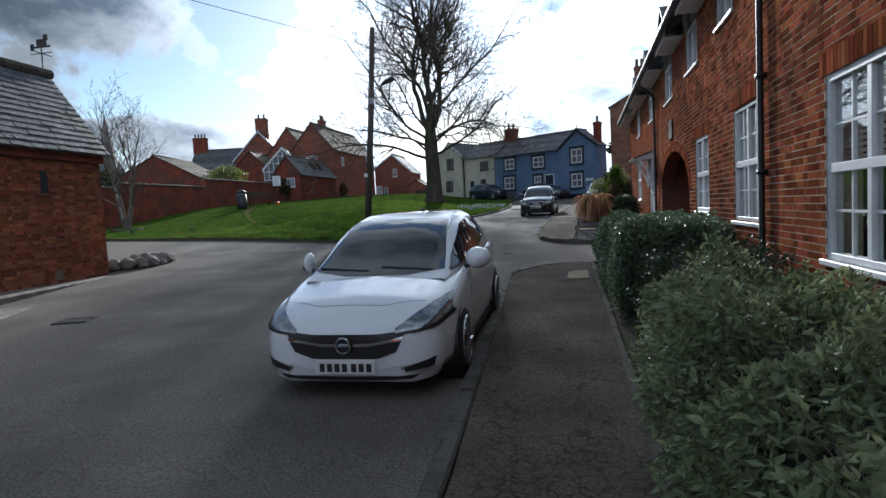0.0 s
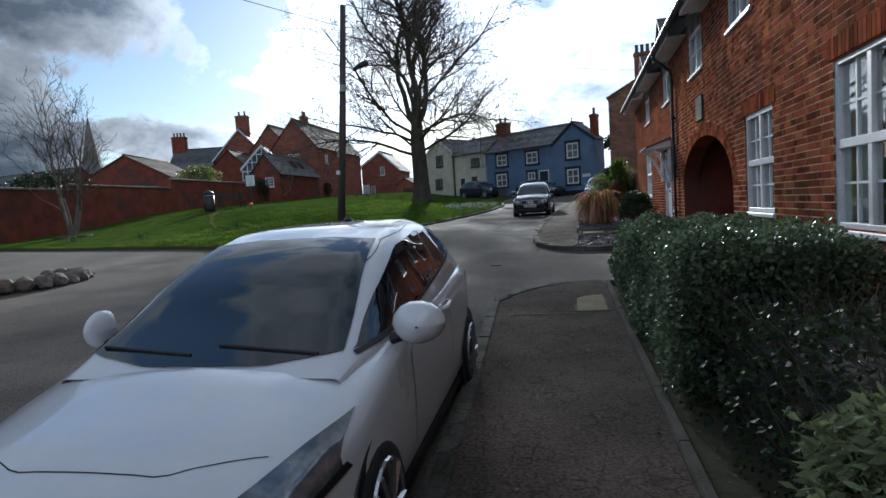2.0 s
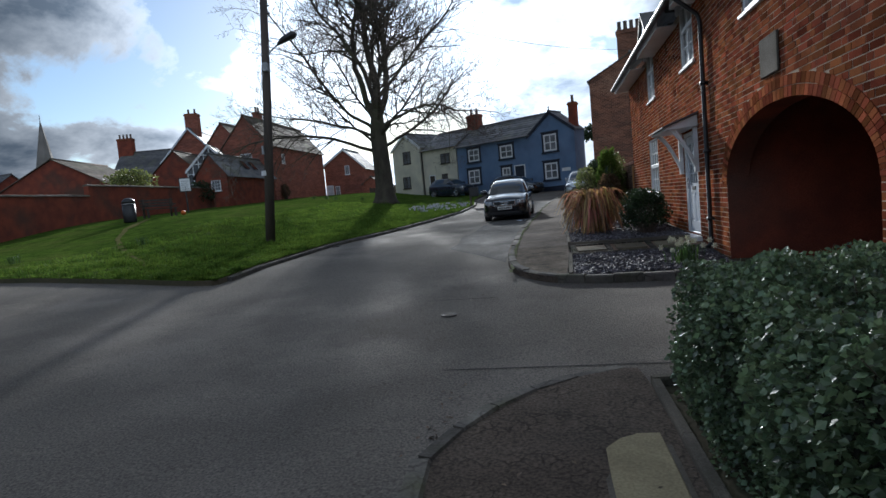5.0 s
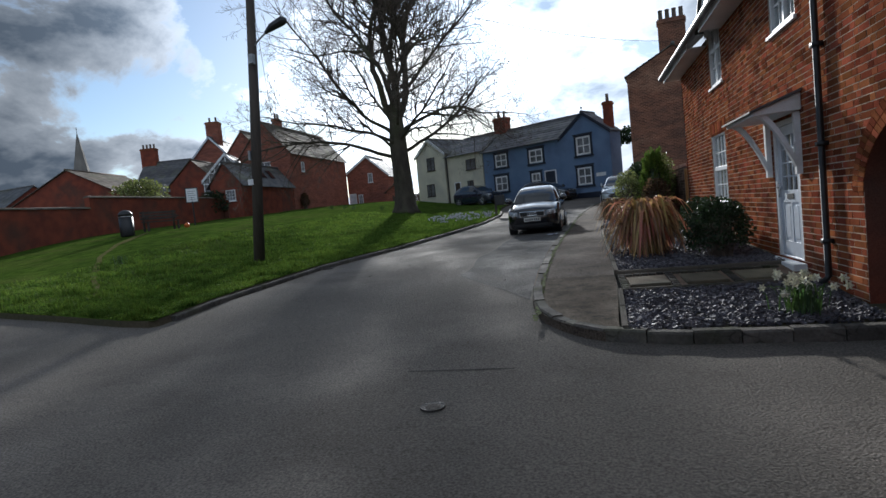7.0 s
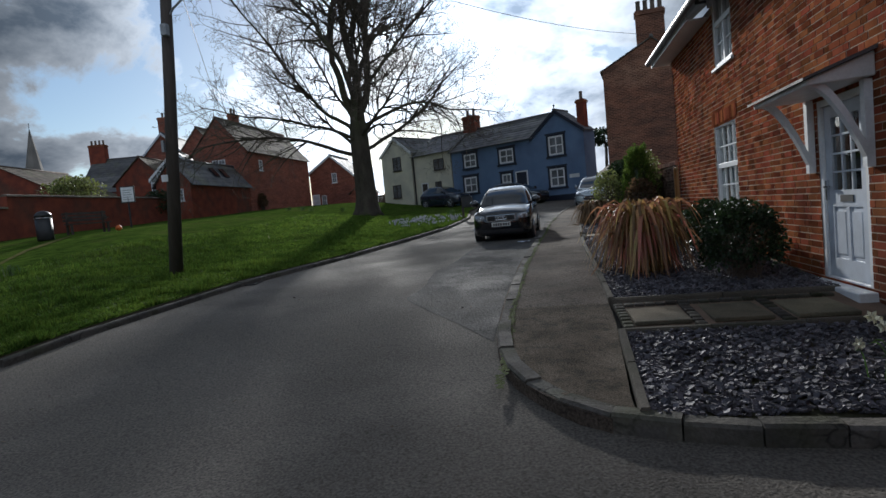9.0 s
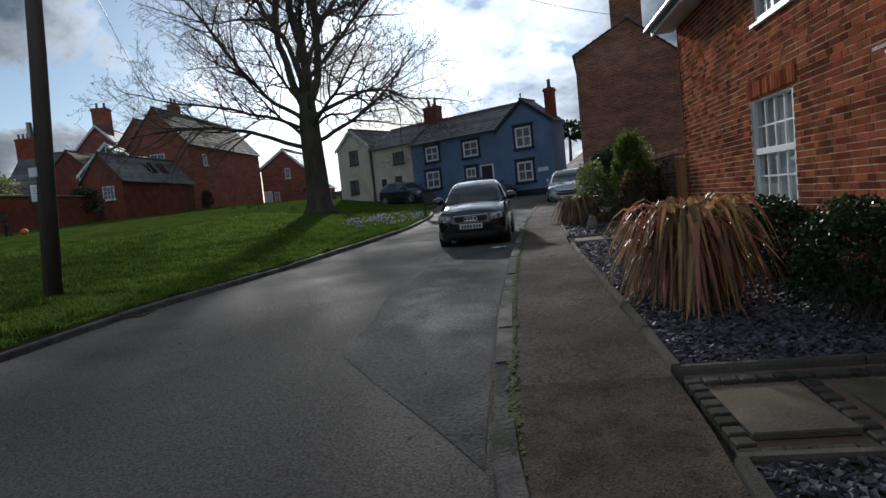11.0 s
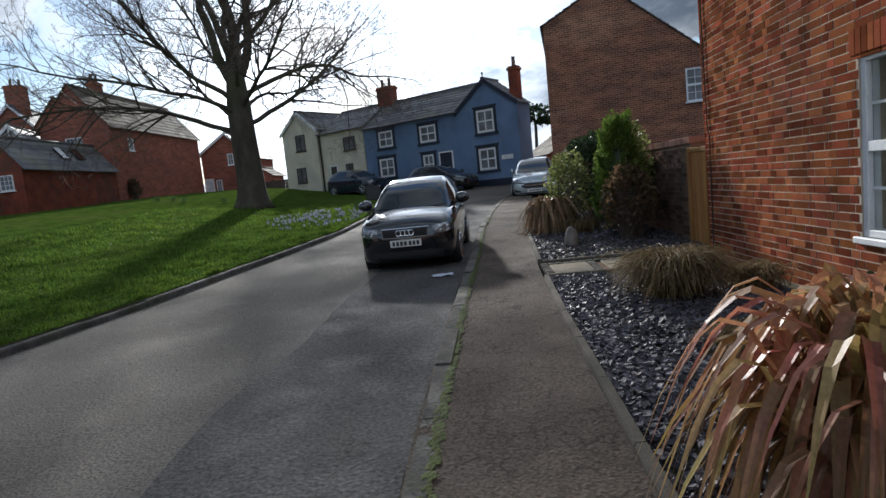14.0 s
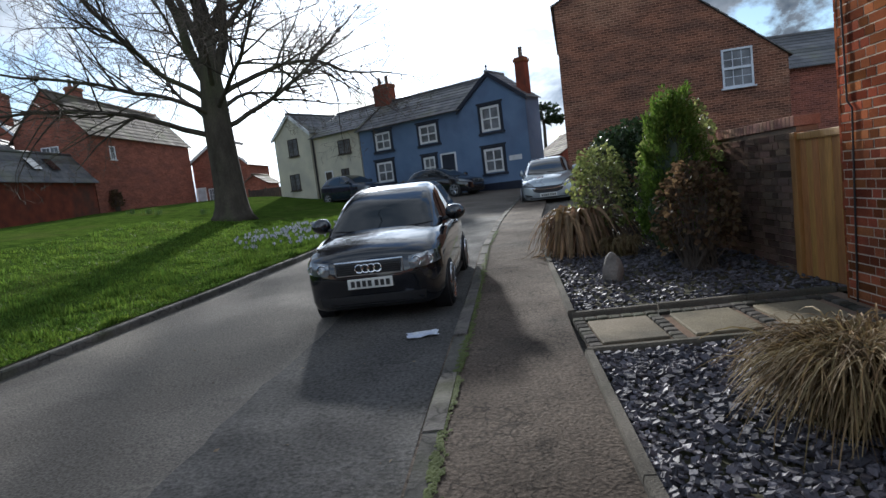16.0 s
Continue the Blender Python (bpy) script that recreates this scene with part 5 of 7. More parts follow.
# far end of the first hedge bed
kerb_run([(0.38, 11.62), (1.6, 11.75), (2.2, 11.8)], 0.6, width=0.06, up=FOOT + 0.05, name="edging_stone", parent=edging, material=CONCRETE)

lid = thing("inspection_cover", pose(0.1, 10.35, foot_z(0.1, 10.35) - 0.003, 1.5), "buff concrete inspection cover set in the footway", "cover")
part("lid", Mesh().box(-0.17, 0.18, -0.48, 0.48, -0.03, 0.012), LID, lid, bevel=0.008)
part("rim", Mesh().box(-0.2, -0.17, -0.51, 0.51, -0.03, 0.006).box(0.18, 0.21, -0.51, 0.51, -0.03, 0.006).box(-0.17, 0.18, -0.51, -0.48, -0.03, 0.006), CONCRETE, lid)
strip = Mesh()
strip.grid([[(x, 9.72 + 0.05 * (x + 0.9) + w + 0.01 * noise.noise((x * 6, w * 50, 0)), foot_z(x, 9.75) + 0.006) for x in np.linspace(-0.86, 0.34, 14)] for w in (0, 0.06)])
solo("footway_joint", strip, CONCRETE, "pale cement joint across the footway", "joint", kind="structure")

cover = thing("gully_cover", pose(-1.56, 14.4, road_z(-1.56, 14.4) + 0.01, 1.5), "broken round water cover sunk in the road", "cover")
part("ring", Mesh().tube([(0, 0, -0.03), (0, 0, 0.004)], 0.10, 18), CAST_IRON, cover)
part("lid", Mesh().tube([(0.01, -0.02, -0.02), (0.01, -0.02, 0.007)], 0.06, 14), ASPHALT, cover)
for x, y, rz, lab in ((-6.05, 22.5, 8, "iron gully grate in the kerb of the green"), (-7.4, 7.3, 20, "iron drain grate in the road")):
    dg = thing("drain_grate", pose(x, y, road_z(x, y) + 0.006, 0, 0, rz), lab, "drain")
    part("frame", Mesh().box(-0.24, -0.2, -0.22, 0.22, -0.03, 0.01).box(0.2, 0.24, -0.22, 0.22, -0.03, 0.01).box(-0.2, 0.2, -0.22, -0.18, -0.03, 0.01).box(-0.2, 0.2, 0.18, 0.22, -0.03, 0.01), CAST_IRON, dg)
    for i in range(7):
        part("bar", Mesh().box(-0.17 + i * 0.052, -0.145 + i * 0.052, -0.18, 0.18, -0.03, 0.006), CAST_IRON, dg)

# paths of slabs and setts through the beds
for (ya, yb, xe) in ((17.71, 18.71, 2.35), (25.67, 26.67, 2.65)):
    path = thing("garden_path", Matrix(), "garden path of buff slabs set in dark paving setts", "path", kind="structure")
    bed = Mesh()
    bed.grid([[(x, y, foot_z(x, y) - 0.012) for x in np.linspace(bed_x(y) + 0.06, WALL_X + 0.45, 6)] for y in np.linspace(ya - 0.02, yb + 0.02, 4)])
    part("mortar_bed", bed, MORTAR_OLD, path)
    sx = [(bed_x(ya) + o, bed_x(ya) + o + 0.5) for o in (0.18, 0.87, 1.56)]
    for a, b in sx:
        ym = (ya + yb) / 2
        o = part("slab", Mesh().box(-0.25, 0.25, -0.31, 0.31, -0.03, 0.012), SLAB, path, bevel=0.008)
        o.matrix_local = pose((a + b) / 2, ym, foot_z((a + b) / 2, ym), 1.5)
    sett_me = Mesh().box(-0.047, 0.047, -0.047, 0.047, -0.04, 0.014).data("sett", SETT, bevel=0.008)
    x = bed_x(ya) + 0.12
    while x < xe - 0.05:
        y = ya + 0.06
        while y < yb - 0.03:
            ym = (ya + yb) / 2
            if not any(a - 0.05 < x < b + 0.05 and abs(y - ym) < 0.35 for a, b in sx):
                o = part("sett", sett_me, None, path)
                o.location = (x, y, foot_z(x, y) + random.uniform(-0.004, 0.004))
                o.rotation_euler.z = random.uniform(-0.06, 0.06)
            y += 0.104
        x += 0.104

# beds of slate chippings
for ya, yb, tag, dens in ((15.95, 17.66, "front bed of grey-purple slate chippings", 1500), (18.76, 25.62, "long bed of grey-purple slate chippings", 1250), (26.72, 33.0, "far bed of grey-purple slate chippings", 500)):
    b = Mesh()
    ys = np.arange(ya, yb + 0.01, (yb - ya) / 14)
    b.grid([[(x, y, foot_z(x, y) - 0.015) for x in np.linspace(max(bed_x(y), nose_north(y) + 0.1) + 0.05, WALL_X + 0.5 + (1.0 if ya > 26 else 0), 7)] for y in ys])
    solo("soil", b, EARTH, "dark soil under slate chippings", "soil", kind="structure", smooth=True)
    rr = np.random.default_rng(int(ya))
    area = (yb - ya) * 2.1
    m = Mesh()
    for i in range(int(area * dens)):
        y = rr.uniform(ya + 0.02, yb - 0.02)
        lo = max(bed_x(y), nose_north(y) + 0.1) + 0.08
        x = lo + (WALL_X + 0.012 * (y - 8.8) - lo + (0.7 if ya > 26 else 0)) * rr.random() ** 1.15
        s = rr.uniform(0.014, 0.042)
        e = Matrix.Translation((x, y, foot_z(x, y) + rr.uniform(-0.005, 0.03))) @ Euler((rr.normal() * 0.35, rr.normal() * 0.35, rr.uniform(0, 6.28))).to_matrix().to_4x4()
        k = rr.uniform(0.5, 1, 4) * s
        top = [(k[0], -k[1] * 0.5, 0.005), (k[1] * 0.4, k[2] * 0.8, 0.006), (-k[2], k[3] * 0.3, 0.004), (-k[3] * 0.5, -k[0] * 0.8, 0.005)]
        m.m = e
        m.add(top + [(x_, y_, -0.006) for x_, y_, z_ in top], [(0, 1, 2, 3), (0, 4, 5, 1), (1, 5, 6, 2), (2, 6, 7, 3), (3, 7, 4, 0)])
    solo("slate_chippings", m, CHIP, tag, "chippings", kind="stuff")


# ---- strap-leaved plants ----
def straps(rng, n, reach, height, width, droop, tube=False, lean=(0, 0)):
    m = Mesh()
    for i in range(n):
        az = rng.uniform(0, 2 * math.pi)
        d = Vector((math.cos(az), math.sin(az), 0))
        side = Vector((-d.y, d.x, 0))
        r, h = reach * rng.uniform(0.35, 1.0), height * rng.uniform(0.65, 1.05)
        w = width * rng.uniform(0.6, 1.2)
        o = Vector((rng.normal() * 0.09, rng.normal() * 0.09, 0))
        dr = droop * rng.uniform(0.6, 1.25)
        twist = rng.normal() * 0.5
        rows = []
        for k in range(9):
            t = k / 8
            q = o + d * (r * (0.75 * t + 0.25 * t * t)) + Vector((lean[0], lean[1], 0)) * t
            q.z = h * (1.9 * t - 0.9 * t * t) - dr * max(0, t - 0.45) ** 1.6 * 3.0
            q.z = max(q.z, 0.02)
            ww = w * (0.55 + 0.9 * t) * (1 - t ** 3) + 0.002
            s2 = (side * math.cos(twist * t) + Vector((0, 0, 1)) * math.sin(twist * t)) * ww
            up = Vector((0, 0, ww * 0.35))
            rows.append([q - s2 + up, q, q + s2 + up])
        m.grid(rows)
    return m


def flax(x, y, reach, height, n, material, label, seed, width=0.028):
    r = np.random.default_rng(seed)
    f = thing("flax_plant", pose(x, y, foot_z(x, y) - 0.01), label, "plant", "flax plants")
    part("leaves", straps(r, n, reach, height, width, 0.85), material, f)
    part("dead_leaves", straps(r, n // 3, reach * 0.9, height * 0.75, width * 0.7, 0.9), FLAX_DULL, f, "dry brown leaves at the foot")
    return f


flax(0.84, 20.5, 0.77, 1.25, 430, FLAX, "arching New Zealand flax with bronze-red strap leaves", 3, 0.027)
flax(1.1, 30.2, 0.8, 0.95, 300, FLAX_DULL, "drooping flax plant with dull brown strap leaves", 5)
for x, y, s, n, sd, lab in ((1.42, 24.3, 0.72, 1500, 7, "mounded tuft of dry brown sedge"), (2.2, 24.3, 0.42, 260, 8, "pale dry tuft of grass by the wall"), (2.05, 21.2, 0.3, 120, 9, "small dry tuft of grass by the wall"), (1.3, 22.6, 0.3, 160, 10, "low withered brown plant in the chippings"), (1.55, 29.6, 0.45, 300, 12, "dry brown sedge in front of the shrubs")):
    r = np.random.default_rng(sd)
    t = thing("grass_tuft", pose(x, y, foot_z(x, y) - 0.01), lab, "plant", "grass tufts")
    part("foliage", straps(r, n * 2, s * 0.8, s * 0.8, 0.0028, s * 0.35), DRY_GRASS, t, kind="stuff")

shrub("shrub", "round dark green clipped shrub by the front door", 1.78, 19.6, foot_z(1.7, 19.6), (0.45, 0.48, 0.46), 5200, DARK_LEAF, 0.04, 21)
shrub("shrub", "dark evergreen shrub against the house wall", 1.9, 21.3, foot_z(1.9, 21.4), (0.42, 0.75, 0.42), 4200, DARK_LEAF, 0.045, 22)
shrub("shrub", "dark green laurel shrub behind the bed", 2.25, 31.4, foot_z(2.2, 31.4), (0.75, 1.2, 0.95), 7000, DARK_LEAF, 0.075, 23)
shrub("shrub", "variegated yellow-green shrub beside the conifer", 2.35, 29.3, foot_z(2.3, 29.3), (0.5, 0.6, 1.05), 2600, VARIEGATED, 0.06, 24)
shrub("shrub", "pale green variegated shrub among the evergreens", 1.5, 30.3, foot_z(1.5, 30.3), (0.45, 0.5, 0.8), 1800, VARIEGATED, 0.06, 28)
shrub("shrub", "brown-leaved shrub with thin autumn foliage", 2.1, 28.2, foot_z(2.1, 28.2), (0.45, 0.45, 0.62), 1500, BROWN_LEAF, 0.065, 25, twigs=160)

# conifer with upright sprays
r = np.random.default_rng(31)
con = thing("conifer", pose(2.18, 29.0, foot_z(2, 29)), "bright golden-green upright conifer", "conifer")
cpts, cout = [], []
for i in range(230):
    t = r.random() ** 0.8
    az = r.uniform(0, 6.28)
    rad = 0.52 * (1 - t) ** 0.75 * (1 if t > 0.12 else 0.75 + 2 * t) + 0.05
    b = Vector((math.cos(az) * rad * 0.7, math.sin(az) * rad * 0.7, 0.15 + t * 1.68))
    n = Vector((math.cos(az) * 0.45, math.sin(az) * 0.45, 1.0)).normalized()
    ln = r.uniform(0.22, 0.42)
    for k in range(60):
        s = r.random()
        p = b + n * ln * s + Vector(r.normal(size=3)) * 0.055 * (1 - s * 0.7)
        cpts.append(p)
        cout.append(n)
part("foliage", leaf_cloud(r, np.array(cpts), 0.05, droop=-0.2, slim=0.2, outward=np.array(cout) * 1.5), CONIFER, con)
part("trunk", Mesh().tube([(0, 0, 0), (0, 0, 1.9)], [0.05, 0.01], 7), BARK, con)
# dark-coloured tube painted in for the shade deep among the sprays
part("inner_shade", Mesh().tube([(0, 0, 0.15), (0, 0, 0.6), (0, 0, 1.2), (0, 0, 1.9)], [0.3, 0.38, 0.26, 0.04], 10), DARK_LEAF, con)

# standing stone in the far bed
def rock(x, y, s, seed, label):
    bm = bmesh.new()
    bmesh.ops.create_icosphere(bm, subdivisions=3, radius=1)
    for v in bm.verts:
        v.co *= 1 + 0.3 * noise.noise(v.co * 1.1 + Vector((seed, 0, 0))) + 0.08 * noise.noise(v.co * 4)
        v.co = Vector((v.co.x * s[0], v.co.y * s[1], v.co.z * s[2] + s[2] * 0.8))
    me = bpy.data.meshes.new("rock")
    bm.to_mesh(me)
    me.materials.append(STONE)
    ob = tagged(new("rock", me), label, "rock")
    ob.location = (x, y, foot_z(x, y) - 0.02)


rock(1.08, 28.0, (0.11, 0.1, 0.2), 2, "upright pale grey stone among slate chippings")
rock(2.25, 23.2, (0.12, 0.16, 0.1), 5, "dark stone by the foot of the house wall")

# garden gate and wall
gate = thing("garden_gate", Matrix(), "tall new orange timber boarded gate", "gate")
gz0, gz1 = foot_z(2.4, 26.4) + 0.04, 2.43
bmesh_board = Mesh().box(-0.012, 0.012, 0, 0.098, gz0, gz1 - 0.02).data("board", GATE_WOOD, bevel=0.003)
for i in range(7):
    o = part("board", bmesh_board, None, gate)
    o.location = (2.80 + 0.004 * (i % 2), 26.62 + i * 0.1, random.uniform(-0.004, 0.004))
part("top_rail", Mesh().box(2.77, 2.84, 26.6, 27.33, gz1 - 0.02, gz1 + 0.05), GATE_WOOD, gate, bevel=0.005)
for y in (26.585, 27.33):
    part("post", Mesh().box(2.75, 2.85, y - 0.025 if y < 27 else y, y + 0.01 if y < 27 else y + 0.09, gz0 - 0.05, gz1 + 0.06), GATE_WOOD, gate, bevel=0.006)
gw = thing("garden_wall", Matrix(), "weathered brick garden wall with a brick coping", "wall", kind="structure")
wl0 = foot_z(2.6, 28)
part("mortar", Mesh().box(2.842, 3.05, 27.46, 32.0, wl0 - 0.3, 2.545), MORTAR_OLD, gw)
gwb = Mesh()


def put_gw(a, b, z, z2):
    x = 2.83 + random.uniform(-0.003, 0.003)
    gwb.add([(x, a, z), (x, b, z), (x, b, z2), (x, a, z2), (x + 0.03, a, z), (x + 0.03, b, z), (x + 0.03, b, z2), (x + 0.03, a, z2)], [(0, 3, 2, 1), (0, 1, 5, 4), (3, 7, 6, 2), (0, 4, 7, 3), (1, 2, 6, 5)])


lay_bricks(27.46, 32.0, wl0 - 0.1, 2.555, lambda z: [], put_gw)
for i in range(int((2.62 - wl0) / 0.075)):       # end of the wall at the gate
    for x in (2.835, 2.95):
        gwb.box(x, x + 0.1, 27.445, 27.46, wl0 - 0.1 + i * 0.075, wl0 - 0.1 + i * 0.075 + 0.064)
part("brickwork", gwb, BRICK_GREY, gw, kind="stuff")
cop = Mesh().box(0, 0.26, 0, 0.066, 0, 0.105).data("coping_brick", COPING, bevel=0.006)
for i in range(59):
    o = part("coping_brick", cop, None, gw)
    o.location = (2.815, 27.45 + i * 0.0765, 2.55)


# ---- trees ----
def bough(m, rng, p, d, length, r, level, tips, bend=0.12, up=0.12, twig=None, most=4):
    """One branch and all that grows from it; twigs of the last levels go into the mesh twig."""
    n = max(3, int(length / (0.55 if level < 2 else 0.35)))
    step = length / n
    pts, rad = [p.copy()], [r]
    d = d.normalized()
    for i in range(n):
        d = (d + Vector(rng.normal(size=3)) * bend + Vector((0, 0, up * (0.4 + i / n)))).normalized()
        p = p + d * step
        pts.append(p.copy())
        rad.append(max(r * (1 - 0.8 * (i + 1) / n), 0.006))
        t = (i + 1) / n
        if level < most and t > 0.22:
            k = (2, 2, 2, 1)[level] if rng.random() < (0.97, 0.8, 0.64, 0.5)[level] else 0
            for _ in range(k):
                a = Vector(rng.normal(size=3))
                a = (a - a.dot(d) * d).normalized()
                f = rng.uniform(0.55, 1.0)
                c = (d * f + a * rng.uniform(0.6, 1.0) + Vector((0, 0, 0.1))).normalized()
                bough(m, rng, p, c, length * rng.uniform(0.34, 0.58) * (1.08 - 0.55 * t), max(rad[-1] * rng.uniform(0.42, 0.66), 0.006), level + 1, tips, bend * 1.15, up, twig, most)
    sides = (9, 6, 4, 3, 3)[level]
    (m if level < 2 or twig is None else twig).tube(pts, rad, sides, cap=False)
    tips.append(p)


rng = np.random.default_rng(5)
TX, TY = -10.45, 44.9
tree = thing("tree", pose(TX, TY, green_z(TX, TY) - 0.05), "large bare lime tree with spreading limbs on the green", "tree")
trunk, crown, twigs, tips = Mesh(), Mesh(), Mesh(), []
hs = [0, 0.25, 0.6, 1.2, 2.2, 3.4, 4.6, 6.0, 7.5]
trunk.tube([(0.05 * math.sin(h), 0.04 * math.cos(h * 1.3), h) for h in hs], [1.0, 0.8, 0.68, 0.61, 0.57, 0.55, 0.53, 0.4, 0.28], 16)
part("trunk", trunk, BARK, tree, "grey-green mossy bark", smooth=True)
# height on the trunk, bearing, steepness, length, thickness, upward bend
limbs = [(3.5, 195, 0.34, 9.4, 0.2, .006), (3.8, 12, 0.3, 9.0, 0.19, .006), (4.0, 140, 0.36, 8.4, 0.17, .008), (4.3, 255, 0.36, 8.4, 0.17, .008), (4.5, -40, 0.36, 8.6, 0.17, .008), (4.6, 75, 0.4, 8.2, 0.17, .008),
         (4.9, 205, 0.62, 9.6, 0.2, .012), (5.1, 25, 0.62, 9.6, 0.2, .012), (5.4, 300, 0.7, 9.0, 0.18, .012), (5.5, 110, 0.7, 9.0, 0.18, .012),
         (5.8, 192, 1.35, 12.2, 0.36, .02), (6.0, 14, 2.5, 12.4, 0.36, .025), (6.6, 80, 12.0, 12.6, 0.42, .03), (6.3, 270, 1.6, 11.0, 0.27, .02), (6.6, 95, 1.7, 11.0, 0.27, .02), (7.1, -5, 1.0, 9.6, 0.2, .015), (7.3, 175, 2.6, 10.5, 0.22, .02)]
for h, az, rise_, ln, r, up in limbs:
    a = radians(az + rng.uniform(-9, 9))
    crown = Mesh()
    bough(crown, rng, Vector((0, 0, h)) + Vector((math.cos(a), math.sin(a), 0)) * 0.25, Vector((math.cos(a), math.sin(a), rise_)), ln * 1.04, r * 0.6, 0, tips, 0.11, up, twigs, 4)
    part("limb", crown, BARK, tree, smooth=True)
part("crown", twigs, TWIG, tree, "bare fine twigs", kind="stuff")

sx, sy = -21.2, 24.4
sap = thing("tree", pose(sx, sy, green_z(sx, sy)), "slender bare multi-stemmed tree in a small round bed", "tree")
st, tw2, tips = Mesh(), Mesh(), []
for i in range(6):
    a = i * 1.05
    bough(st, rng, Vector((0.08 * math.cos(a), 0.08 * math.sin(a), 0)), Vector((0.28 * math.cos(a), 0.28 * math.sin(a), 1)), rng.uniform(4.8, 6.2), 0.07, 1, tips, 0.06, 0.08, tw2, 4)
part("stem", st, BIRCH, sap, kind="stuff")
part("crown", tw2, TWIG, sap, "bare fine twigs", kind="stuff")
part("soil_ring", Mesh().tube([(0, 0, -0.1), (0, 0, 0.06)], [0.8, 0.7], 14), EARTH, sap)
pn = thing("pine_tree", pose(8.6, 95, 3.0), "dark pine far behind the cottages", "tree")
r2 = np.random.default_rng(2)
part("trunk", Mesh().tube([(0, 0, 0), (0.2, 0, 5.5), (0, 0, 8)], [0.25, 0.2, 0.1], 7), BARK, pn)
pp = np.concatenate([clump(r2, 500, c, rr)[0] for c, rr in (((0, 0, 7.4), (2.2, 2, 1.0)), ((1.4, 0, 6.2), (1.4, 1.4, 0.6)), ((-1.3, 0, 6.6), (1.2, 1.2, 0.6)))])
part("foliage", leaf_cloud(r2, pp, 0.4), DARK_LEAF, pn)
# garden shrubs behind the boundary wall
shrub("shrub", "pale winter shrub behind the boundary wall", -26.5, 41.5, 3.0, (1.6, 1.6, 1.5), 2500, VARIEGATED, 0.16, 41, twigs=300)
shrub("shrub", "dark evergreen bush behind the boundary wall", -31.0, 33.0, 2.2, (2.2, 2.5, 1.6), 2500, DARK_LEAF, 0.2, 42)
shrub("shrub", "ivy bush over the outhouse wall", -24.0, 45.3, 3.2, (0.9, 0.9, 0.9), 1500, DARK_LEAF, 0.12, 43)
shrub("shrub", "small bush growing at the foot of the brick house", LEFT + 0.3, 56.5, green_z(-22.7, 56.5), (0.4, 0.4, 0.7), 700, BROWN_LEAF, 0.1, 44)

# ---- pole, wires, street furniture ----
px, py = -8.75, 24.3
pole = thing("utility_pole", pose(px, py, green_z(px, py) - 0.2), "tall leaning timber utility pole with a street light", "utility pole")
top = Vector((0.75, 0.0, 8.6))
part("pole", Mesh().tube([(0, 0, 0), top * 0.5 + Vector((0.03, 0, 0)), top], [0.15, 0.13, 0.105], 14), POLE_WOOD, pole, smooth=True)
at = lambda z: top * (z / 8.6)
part("lamp_arm", Mesh().tube([at(5.75), at(5.75) + Vector((0.25, -0.05, 0.22)), at(5.75) + Vector((0.6, -0.1, 0.42))], 0.025, 8), GALV, pole)
part("lamp_head", Mesh().tube([at(5.75) + Vector((0.5, -0.1, 0.36)), at(5.75) + Vector((0.7, -0.1, 0.48)), at(5.75) + Vector((1.05, -0.14, 0.58)), at(5.75) + Vector((1.15, -0.15, 0.58))], [0.04, 0.1, 0.12, 0.05], 10), BLACK_PLASTIC, pole, "dark lantern head")
part("switch_box", Mesh().box(0.52, 0.66, -0.28, -0.14, 5.35, 5.6), GALV, pole, bevel=0.01)
part("sign_plate", Mesh().box(0.05, 0.2, -0.17, -0.15, 2.25, 2.4), WHITE, pole, "small white number plate")
part("sign_plate", Mesh().box(0.16, 0.22, -0.2, -0.14, 2.9, 3.15), GALV, pole)
for i in range(6):
    part("insulator", Mesh().tube([at(7.1 + i * 0.22) + Vector((0.1, 0, 0)), at(7.1 + i * 0.22) + Vector((0.2, 0, 0))], 0.025, 6), BLACK_PLASTIC, pole)
pt = Vector((px, py, green_z(px, py) - 0.2))
for i, (a, b, sag) in enumerate(((pt + at(8.2), Vector((4.8, 42.2, 9.6)), 0.6), (pt + at(7.6), Vector((-25.5, 58, 9.2)), 0.5), (pt + at(8.4), Vector((-14, 66, 8.5)), 0.6), (pt + at(7.8), Vector((-30, -30, 9.0)), 0.6))):
    w = Mesh().tube([a.lerp(b, t) - Vector((0, 0, sag * 4 * t * (1 - t))) for t in np.linspace(0, 1, 17)], 0.011, 4)
    solo("overhead_wire", w, BLACK_PLASTIC, "thin black overhead wire from the timber pole", "wire", group="overhead wires")

bx_, by_ = -19.5, 32.0
bn = thing("litter_bin", pose(bx_, by_, green_z(bx_, by_)), "black round-topped litter bin on the green", "bin")
part("body", Mesh().tube([(0, 0, 0), (0, 0, 0.05), (0, 0, 0.9)], [0.27, 0.29, 0.29], 18), BLACK_PLASTIC, bn, smooth=True)
part("hood", Mesh().tube([(0, 0, 0.9), (0, 0, 1.02), (0, 0, 1.12), (0, 0, 1.16)], [0.30, 0.28, 0.18, 0.05], 18), BLACK_PLASTIC, bn, smooth=True)
part("band", Mesh().tube([(0, 0, 0.86), (0, 0, 0.89)], 0.305, 18), ALLOY, bn)
bh = thing("bench", pose(-19.3, 34.0, green_z(-19.3, 34.0), 0, 0, 62), "dark timber bench on the green", "bench")
for i in range(3):
    part("seat_slat", Mesh().box(-0.85, 0.85, -0.2 + i * 0.15, -0.08 + i * 0.15, 0.42, 0.46), BENCH_WOOD, bh, bevel=0.004)
